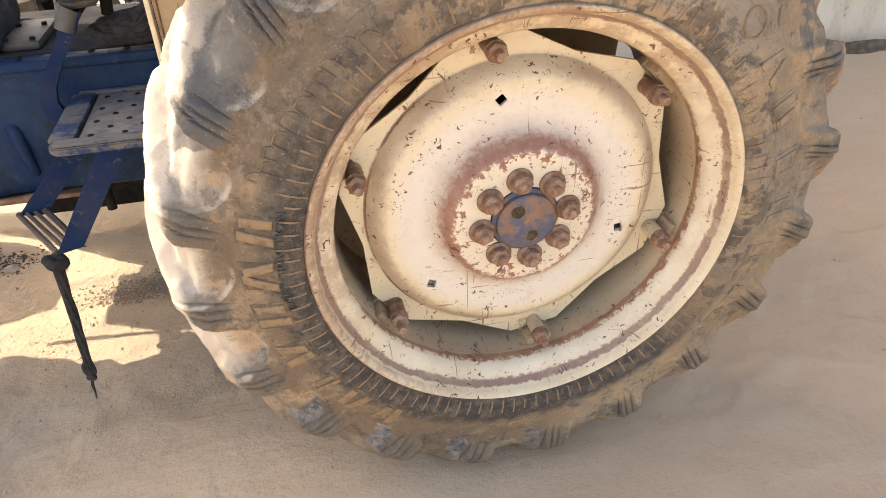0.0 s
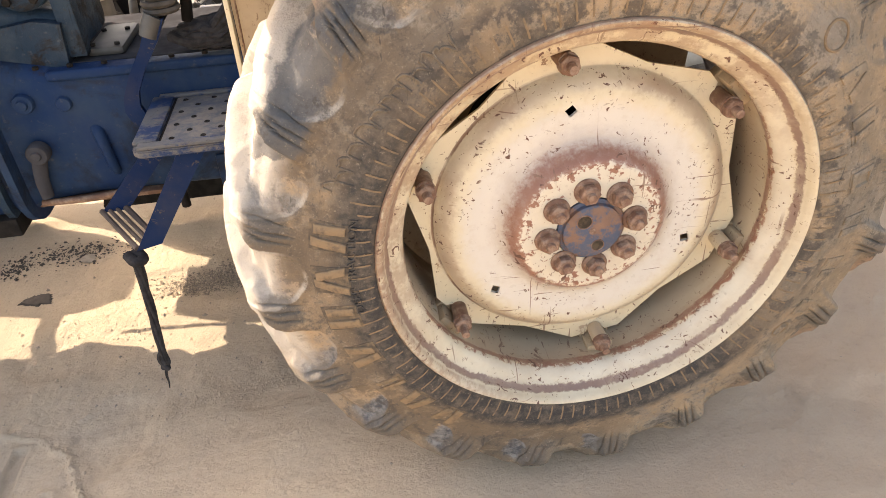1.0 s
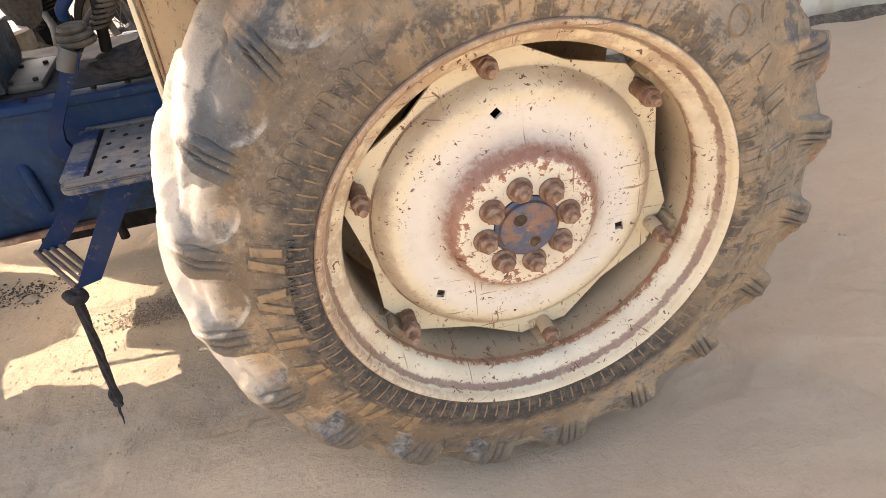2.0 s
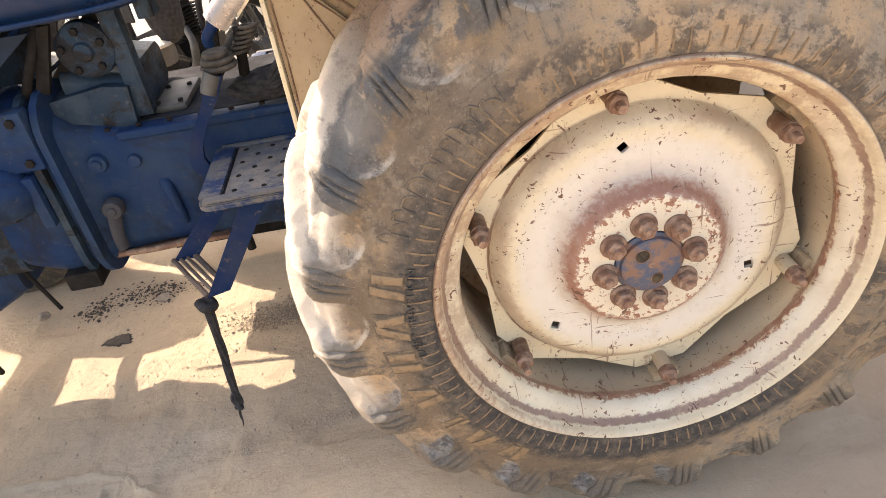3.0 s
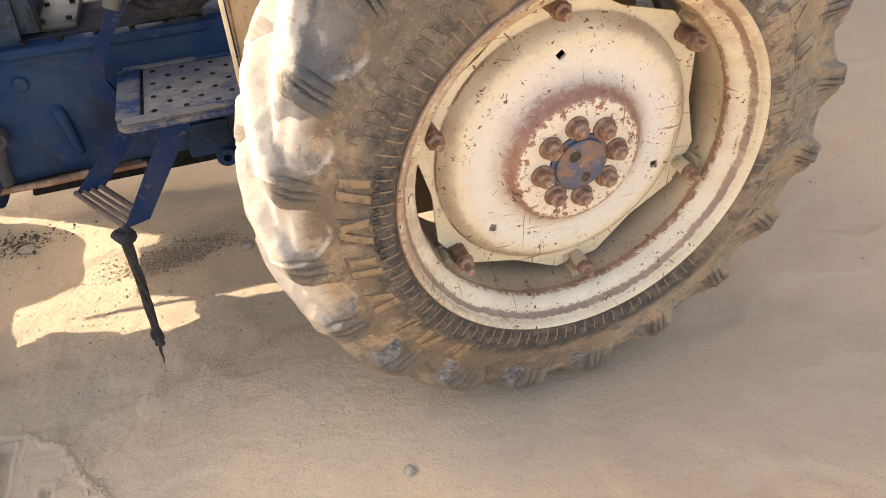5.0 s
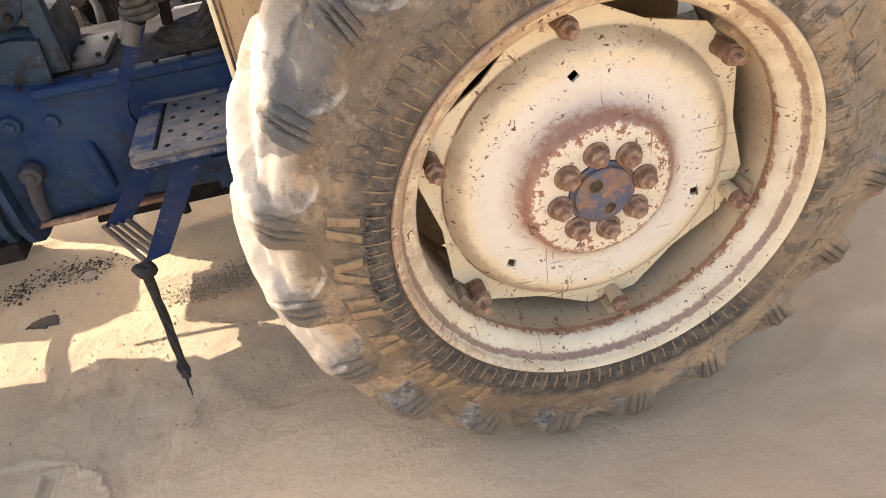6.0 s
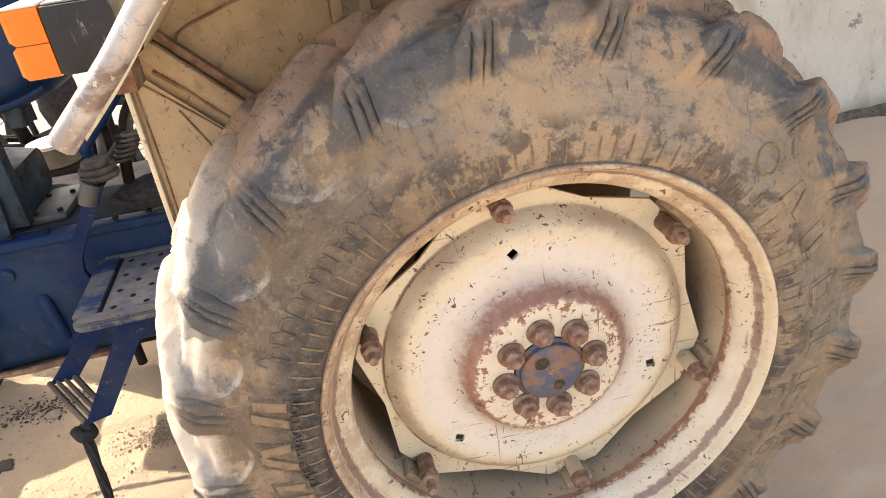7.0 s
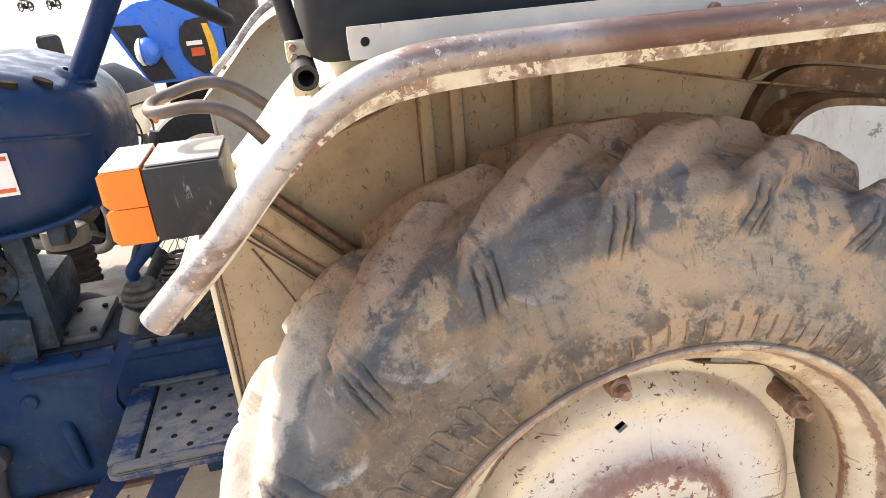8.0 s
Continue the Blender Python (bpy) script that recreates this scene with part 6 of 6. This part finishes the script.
# ---- front wheels of the tractor ----
def make_front_wheel(x, y):
    w = thing("front_wheel", "small ribbed tractor front wheel with a cream rim", "wheel", (x, y, 0.37), "front wheels of the tractor")
    ribs = [(0.21, -0.07), (0.25, -0.085), (0.30, -0.085), (0.335, -0.075)]
    for k in range(5):
        yy = -0.062 + 0.031 * k
        ribs += [(0.352, yy - 0.010), (0.369, yy - 0.008), (0.369, yy + 0.008), (0.352, yy + 0.010)]
    ribs += [(0.335, 0.075), (0.30, 0.085), (0.25, 0.085), (0.21, 0.07)]
    part("tyre", spin(ribs, 64, closed=True), RUBBER, w)
    part("rim", spin([(0.0, 0.01), (0.12, 0.01), (0.15, -0.02), (0.19, -0.03), (0.205, -0.07), (0.218, -0.072), (0.215, -0.05), (0.215, 0.06), (0.0, 0.06)], 48), CREAMY, w)
    return w


make_front_wheel(-1.88, 1.37)
make_front_wheel(-2.02, 0.26)


# ---- motorbike parked behind ----
def make_bike():
    b = thing("motorbike", "dusty black motorbike with spoked wheels parked in the yard", "motorbike", (0, 0, 0))
    for x in (0.0, -1.27):
        tyre_ = part("tyre", spin([(0.255, -0.032), (0.285, -0.040), (0.302, -0.022), (0.306, 0.0), (0.302, 0.022), (0.285, 0.040), (0.255, 0.032)], 64, at=(x, 0, 0.305), closed=True), GREASE, b)
        part("rim", spin([(0.240, -0.018), (0.256, -0.022), (0.256, 0.022), (0.240, 0.018)], 64, at=(x, 0, 0.305), closed=True), GREYM, b)
        hub_ = part("hub", spin([(0.0, -0.05), (0.055, -0.05), (0.06, -0.04), (0.045, -0.02), (0.045, 0.02), (0.06, 0.04), (0.055, 0.05), (0.0, 0.05)], 28, at=(x, 0, 0.305)), GREYM, b)
        own = bmesh.new()
        for k in range(36):
            a = 2 * math.pi * k / 36
            s = 0.04 if k % 2 else -0.04
            q = a + (0.45 if k % 4 < 2 else -0.45)
            rod((x + 0.05 * math.cos(q), s, 0.305 + 0.05 * math.sin(q)), (x + 0.242 * math.cos(a), 0, 0.305 + 0.242 * math.sin(a)), 0.0022, 5, own)
        tagged(part("spokes", own, GREYM, hub_), "thin wire spokes", kind="stuff")
    for s in (-0.075, 0.075):
        part("fork_leg", tube([(0.0, s, 0.305), (-0.20, s, 0.86)], 0.018, 12, 0), GREYM, b)
        own = bmesh.new()
        for k in range(9):
            spin([(0.0, -0.007), (0.022, -0.007), (0.031, 0.0), (0.022, 0.007), (0.0, 0.007)], 16, "z", (-0.105 - 0.0056 * k, s, 0.59 + 0.0155 * k), own)
        part("fork_gaiter", own, BLACK, b, "ribbed rubber gaiter")
        part("shock", tube([(-1.25, s * 1.6, 0.33), (-1.13, s * 1.6, 0.66)], 0.026, 12, 0), GREYM, b)
        part("swing_arm", box(-1.28, -0.72, s - 0.014, s + 0.014, 0.295, 0.335, 0.005), GREASE, b)
    arc = [radians(d) for d in range(15, 150, 9)]
    part("front_mudguard", loft([[(r * math.cos(t), yy, 0.305 + r * math.sin(t)) for r, yy in ((0.325, -0.06), (0.345, 0.0), (0.325, 0.06), (0.320, 0.058), (0.340, 0.0), (0.320, -0.058))] for t in arc]), BLACK, b)
    part("rear_mudguard", loft([[(-1.27 + r * math.cos(t), yy, 0.32 + r * math.sin(t)) for r, yy in ((0.34, -0.07), (0.365, 0.0), (0.34, 0.07), (0.334, 0.068), (0.358, 0.0), (0.334, -0.068))] for t in [radians(d) for d in range(35, 190, 9)]]), BLACK, b)
    eng = part("crankcase", loft([[(x, y, z) for x, z in ((-0.80, 0.20), (-0.46, 0.20), (-0.40, 0.27), (-0.44, 0.37), (-0.78, 0.40), (-0.84, 0.30))] for y in (-0.11, -0.13, 0.13)]), GREASE, b, "oily grey engine case")
    part("clutch_cover", spin([(0.0, -0.155), (0.06, -0.152), (0.085, -0.14), (0.09, -0.12), (0.0, -0.12)], 32, at=(-0.66, 0, 0.29)), GREYM, eng)
    for k in range(9):
        part("cooling_fin", box(-0.60, -0.42, -0.085, 0.085, 0.385 + 0.019 * k, 0.392 + 0.019 * k, 0.002, m=None), GREASE, eng)
    part("cylinder", box(-0.575, -0.445, -0.06, 0.06, 0.37, 0.57, 0.01), GREASE, eng)
    part("carburettor", spin([(0.0, -0.04), (0.03, -0.04), (0.034, 0.0), (0.03, 0.05), (0.0, 0.05)], 20, at=(-0.66, -0.02, 0.47)), GREASE, b)
    part("frame_tube", tube([(-0.19, 0, 0.84), (-0.33, 0, 0.55), (-0.38, 0, 0.24), (-0.60, 0, 0.18), (-0.86, 0, 0.22), (-0.92, 0, 0.50), (-0.95, 0, 0.68)], 0.018, 12), BLACK, b)
    part("top_tube", tube([(-0.19, 0, 0.84), (-0.6, 0, 0.72), (-1.3, 0, 0.70)], 0.018, 12), BLACK, b)
    part("exhaust", tube([(-0.42, -0.06, 0.44), (-0.34, -0.12, 0.36), (-0.40, -0.14, 0.22), (-0.75, -0.15, 0.22), (-1.45, -0.16, 0.30)], (0.018, 0.034), 14), GREYM, b)
    part("tank", loft([section(x, -w, w, z0, z1, r) for x, w, z0, z1, r in ((-0.72, 0.05, 0.74, 0.82, 0.03), (-0.62, 0.11, 0.72, 0.90, 0.06), (-0.40, 0.14, 0.72, 0.95, 0.08), (-0.24, 0.10, 0.76, 0.94, 0.06), (-0.20, 0.05, 0.80, 0.90, 0.03))]), BLACK, b, "black fuel tank", 60)
    part("seat", loft([section(x, -w, w, z0, z1, 0.025) for x, w, z0, z1 in ((-1.40, 0.09, 0.78, 0.83), (-1.1, 0.12, 0.74, 0.83), (-0.85, 0.11, 0.74, 0.80), (-0.70, 0.07, 0.75, 0.80))]), VINYL, b, "black seat", 60)
    part("side_cover", box(-0.98, -0.74, -0.10, -0.085, 0.48, 0.68, 0.01), BLACK, b)
    head = part("headlamp", spin([(0.0, 0.02), (0.075, 0.015), (0.085, 0.0), (0.082, -0.03), (0.05, -0.09), (0.0, -0.11)], 32, "x", (-0.10, 0, 0.86)), BLACK, b)
    part("glass", spin([(0.0, 0.032), (0.05, 0.027), (0.076, 0.016), (0.076, 0.01)], 32, "x", (-0.10, 0, 0.86)), LAMP, head, "dusty round headlamp glass")
    part("handlebar", tube([(-0.34, -0.36, 0.98), (-0.27, -0.22, 1.02), (-0.22, -0.08, 0.95), (-0.22, 0.08, 0.95), (-0.27, 0.22, 1.02), (-0.34, 0.36, 0.98)], 0.011, 10), GREYM, b)
    for s in (-1, 1):
        part("grip", tube([(-0.34, s * 0.36, 0.98), (-0.29, s * 0.26, 1.01)], 0.016, 12, 0), BLACK, b)
        part("indicator", spin([(0.0, -0.02), (0.02, -0.015), (0.022, 0.01), (0.0, 0.02)], 16, "x", (-0.14, s * 0.15, 0.82)), AMBER, b)
    stem = part("mirror_stem", tube([(-0.28, -0.25, 1.01), (-0.22, -0.30, 1.10), (-0.16, -0.32, 1.19)], 0.006, 8), BLACK, b)
    part("mirror", loft([section(-0.175 + d, -0.33 - w, -0.33 + w, 1.245 - h, 1.245 + h, 0.022) for d, w, h in ((0.0, 0.050, 0.045), (0.006, 0.060, 0.055), (0.026, 0.052, 0.048), (0.034, 0.03, 0.028))]), BLACK, stem, "black rounded mirror")
    # cowl over the lamp with a pale plate in front
    cowl = part("lamp_cowl", loft([[(x, y, z) for y in (-w, -w * 0.5, w * 0.5, w) for x, z in ((x0 - 0.04 * abs(y) / w, z0),)] + [(x0 - 0.06, w, z0 + 0.01), (x0 - 0.06, -w, z0 + 0.01)] for x0, z0, w in ((-0.05, 0.93, 0.13), (-0.06, 0.99, 0.17), (-0.13, 1.06, 0.15), (-0.18, 1.11, 0.09))]), BLACK, b, "black lamp cowl")
    part("plate", box(-0.045, -0.040, -0.10, 0.10, 0.945, 1.00, 0.002), PALE_PLASTIC, cowl, "pale front plate")
    for k in (0, 3):
        part("cable", tube([(-0.24, -0.10 + 0.05 * k, 0.97), (-0.10 - 0.02 * k, -0.12 + 0.06 * k, 0.99 - 0.02 * k), (-0.05, -0.06 + 0.03 * k, 0.82), (-0.14, -0.02 + 0.02 * k, 0.66)], 0.005, 8), BLACK, b)
    for s in (-1, 1):
        part("leg_guard", tube([(-0.30, s * 0.06, 0.62), (-0.26, s * 0.20, 0.66), (-0.27, s * 0.30, 0.58), (-0.33, s * 0.30, 0.40), (-0.40, s * 0.12, 0.28)], 0.012, 10), GREYM, b)
    return b


bike = make_bike()
bike.location = (-1.076, 2.85, 0.0)
bike.rotation_euler.z = radians(-30)
copy_thing(bike, Matrix.Translation((-19.0, 58, 0)) @ Matrix.Rotation(2.4, 4, "Z"))
copy_thing(bike, Matrix.Translation((-16.5, 56, 0)) @ Matrix.Rotation(2.3, 4, "Z"))


# ---- drum and bag in the yard behind ----
drum = thing("drum", "grey ribbed drum with a pale cracked lid in the yard", "drum", (-1.505, 2.5, 0))
ribs = [(0.0, 0.0), (0.088, 0.0)]
for k in range(12):
    z = 0.03 + 0.036 * k
    ribs += [(0.088, z), (0.097, z + 0.009), (0.097, z + 0.016), (0.088, z + 0.024)]
part("body", spin(ribs + [(0.086, 0.50), (0.0, 0.50)], 40, "z"), GREASE, drum)
part("collar", spin([(0.0, 0.415), (0.094, 0.415), (0.100, 0.43), (0.100, 0.505), (0.0, 0.505)], 40, "z"), GREYM, drum, "dull grey collar")
part("lid", spin([(0.0, 0.533), (0.08, 0.530), (0.112, 0.522), (0.114, 0.512), (0.108, 0.506), (0.0, 0.506)], 48, "z"), BARE, drum, "pale cracked lid")
own = bmesh.new()
bmesh.ops.create_icosphere(own, subdivisions=4, radius=1)
for v in own.verts:
    p = v.co.copy()
    v.co = Vector((p.x * 0.095, p.y * 0.07, max(-0.85, p.z) * 0.21)) * (1 + 0.12 * noise.fractal(p * 1.6, 0.8, 2.0, 3))
sack = part("black_bag", own, CLOTH)
sack.location = (-1.40, 2.5, 0.703)
tagged(sack, "dusty black bag standing on the drum lid", "bag")


# ---- second tractor: bright blue, newer ----
def make_second():
    t = thing("second_tractor", "bright blue newer tractor with black decals parked behind", "tractor", (-1.2, 4.25, 0))
    P = lambda name, bm, mat, label="", smooth=40, parent=None: part(name, local(bm, t), mat, parent or t, label, smooth)
    hood_ = P("hood", prism([(-1.45, 1.235), (-1.44, 1.262), (-1.26, 1.355), (-0.78, 1.38), (-0.78, 0.86), (-1.28, 0.87)], 4.0, 4.5, bevel=0.015), BLUE_N, "bright blue hood", 60)
    P("decal_panel", prism([(-1.415, 1.232), (-1.25, 1.226), (-1.115, 0.89), (-1.27, 0.885)], 3.992, 3.996), BLACK, "slanted black decal", 0, hood_)
    P("decal_panel", prism([(-1.05, 1.10), (-1.035, 1.18), (-0.99, 1.225), (-0.93, 1.235), (-0.86, 1.235), (-0.84, 0.90), (-0.94, 0.90), (-1.00, 0.95), (-1.04, 1.02)], 3.988, 3.9915), BLACK, "black decal with plain marks", 0, hood_)
    P("decal_mark", box(-1.01, -0.915, 3.984, 3.987, 1.078, 1.104), WHITE, "white bar", 0, hood_)
    P("decal_mark", box(-0.99, -0.91, 3.984, 3.987, 1.012, 1.062), REDP, "red bar", 0, hood_)
    P("decal_swoosh", loft([[(-0.90 + 0.02 * math.sin(2.6 * k), y, 1.20 - 0.30 * k), (-0.865 + 0.03 * math.sin(2.6 * k), y, 1.20 - 0.30 * k)] for k in [i / 8 for i in range(9)] for y in (3.987,)], False, False), GOLD, "yellow curved stripe", 0, hood_)
    lamp_ = P("side_lamp", spin([(0.0, -1.285), (0.05, -1.28), (0.075, -1.262), (0.085, -1.235), (0.075, -1.20), (0.045, -1.17), (0.0, -1.16)], 32, "x", (0.0, 3.93, 1.075)), BLUE_N, "round blue lamp body")
    P("lamp_glass", spin([(0.0, -1.305), (0.05, -1.298), (0.078, -1.278), (0.084, -1.262), (0.0, -1.262)], 32, "x", (0.0, 3.93, 1.075)), WHITE, "white lamp rim", 40, lamp_)
    P("dash", box(-0.78, -0.55, 4.0, 4.5, 0.86, 1.45, 0.04), BLACK)
    P("body", loft([section(-1.2, 4.08, 4.42, 0.5, 0.88, 0.04), section(-0.2, 4.05, 4.45, 0.5, 0.88, 0.04), section(0.4, 4.0, 4.5, 0.48, 0.86, 0.04)]), GREASE)
    P("fender", loft([[(0.15 + r * math.cos(a), y, 0.66 + r * math.sin(a)) for r, y in ((0.74, 3.55), (0.74, 3.95), (0.735, 3.95), (0.735, 3.55))] for a in [radians(d) for d in range(20, 175, 8)]]), CREAMY, "cream fender")
    for x, y, r, w in ((0.15, 3.72, 0.64, 0.15), (0.15, 4.78, 0.64, 0.15), (-1.0, 3.82, 0.37, 0.08), (-1.0, 4.68, 0.37, 0.08)):
        wheel_ = P("wheel", spin([(r * 0.56, -w), (r * 0.8, -w * 1.05), (r * 0.96, -w * 0.85), (r, 0), (r * 0.96, w * 0.85), (r * 0.8, w * 1.05), (r * 0.56, w)], 48, at=(x, y, r), closed=True), VINYL)
        P("rim", spin([(0.0, -w * 0.2), (r * 0.4, -w * 0.25), (r * 0.5, -w * 0.9), (r * 0.57, -w), (r * 0.57, w), (0.0, w)], 40, at=(x, y, r)), WHITE, "", 40, wheel_)
    P("seat", box(0.1, 0.5, 4.05, 4.45, 0.95, 1.35, 0.06), BLACK)
    return t


make_second()

# ---- small things on the ground ----
blob(-1.42, 0.90, 0.050, 0.026, 1.0, OIL, "oil_stain", "small black oil stain on the earth")


def pebble(name, x, y, r, seed, mat, label, lift=0.0, flat=0.6):
    bm = bmesh.new()
    bmesh.ops.create_icosphere(bm, subdivisions=2, radius=1)
    for v in bm.verts:
        v.co *= 1 + 0.35 * noise.noise(v.co * 1.3 + Vector((seed, 0, 0)))
        v.co.z *= flat
        v.co *= r
    ob = part(name, bm, mat)
    ob.location = (x, y, lump(x, y) + r * flat * 0.6 + lift)
    ob.rotation_euler = (0, 0, seed)
    return tagged(ob, label, "stone")


pebble("stone", -1.315, 1.10, 0.026, 2.0, STONE, "pale flat stone lying on oily earth", 0.0, 0.2)
pebble("stone", -0.408, -0.150, 0.013, 4.0, STONE, "small grey pebble on the bare earth", 0.0, 0.7)
pebble("stone", -1.75, 1.12, 0.02, 6.0, STONE, "pale pebble on the bare earth")
pebble("stone", -0.64, 0.86, 0.022, 7.0, STONE, "brown stone beside the gearbox shadow")


def crumbs(name, count, seed, place, size, mat, label):
    """Many small clods in one mesh; place(rng) gives x and y."""
    rng = random.Random(seed)
    bm = bmesh.new()
    for k in range(count):
        x, y = place(rng, k)
        if -0.35 < x < 0.3 and -0.1 < y < 0.35:
            continue
        r = min(4 * size, size * 0.6 + rng.expovariate(1 / (size * 0.55)))
        at = Vector((x, y, lump(x, y) + r * 0.2))
        q = [at + Vector((r * rng.uniform(0.6, 1.3) * dx, r * rng.uniform(0.6, 1.3) * dy, r * dz)) for dx, dy, dz in ((1, 0, 0), (0, 1, 0.1), (-1, 0, 0), (0, -1, 0.1), (0, 0, rng.uniform(0.4, 0.8)), (0, 0, -0.6))]
        vs = [bm.verts.new(p) for p in q]
        for i in range(4):
            bm.faces.new((vs[i], vs[(i + 1) % 4], vs[4]))
            bm.faces.new((vs[(i + 1) % 4], vs[i], vs[5]))
    ob = part(name, bm, mat, None, "", 0)
    return tagged(ob, label, "gravel", kind="stuff")


crumbs("crumbs", 1500, 7, lambda g, k: (g.gauss(-1.0, 0.35), g.gauss(0.75, 0.3)) if k % 3 == 0 else (g.uniform(-2.6, 2.4), g.uniform(-0.9, 2.0)), 0.002, STONE, "scattered small stones and clods on the earth")
crumbs("clods", 2000, 8, lambda g, k: (g.gauss(-1.1, 0.22), g.gauss(0.72, 0.13)) if k % 2 else (g.uniform(-2.2, 1.8), g.uniform(-0.8, 1.6)), 0.0017, EARTH, "crumbled dry clods of earth in the yard")
crumbs("grit_patch", 4200, 9, lambda g, k: (lambda u, v: (-0.86 + u, 0.905 + 0.12 * u + v))(g.gauss(0, 0.085), g.gauss(0, 0.032)), 0.0021, GRIT, "dark grey gravelly grit on the earth")
crumbs("oily_clods", 700, 10, lambda g, k: (g.gauss(-1.36, 0.09), g.gauss(1.15, 0.035)) if k % 3 else (g.gauss(-1.55, 0.04), g.gauss(1.10, 0.03)), 0.003, OIL, "dark oily crumbs of earth under the gearbox")
crumbs("gravel_band", 1600, 11, lambda g, k: (lambda u: (u, 0.375 + 0.17 * (u + 0.70) + g.gauss(0, 0.022)))(g.uniform(-0.95, -0.45)), 0.0016, EARTH, "coarse crumbled earth beside the tyre's foot")
crumbs("print_crumbs", 420, 12, lambda g, k: (lambda v: (float(np.interp(v, PRINT_Y, PRINT_X)) + g.gauss(0.004, 0.010), v))(g.uniform(0.0, 0.33) if k % 2 else g.gauss(0.09, 0.03)), 0.0022, EARTH, "dry crumbs along the edge of the wheel print")
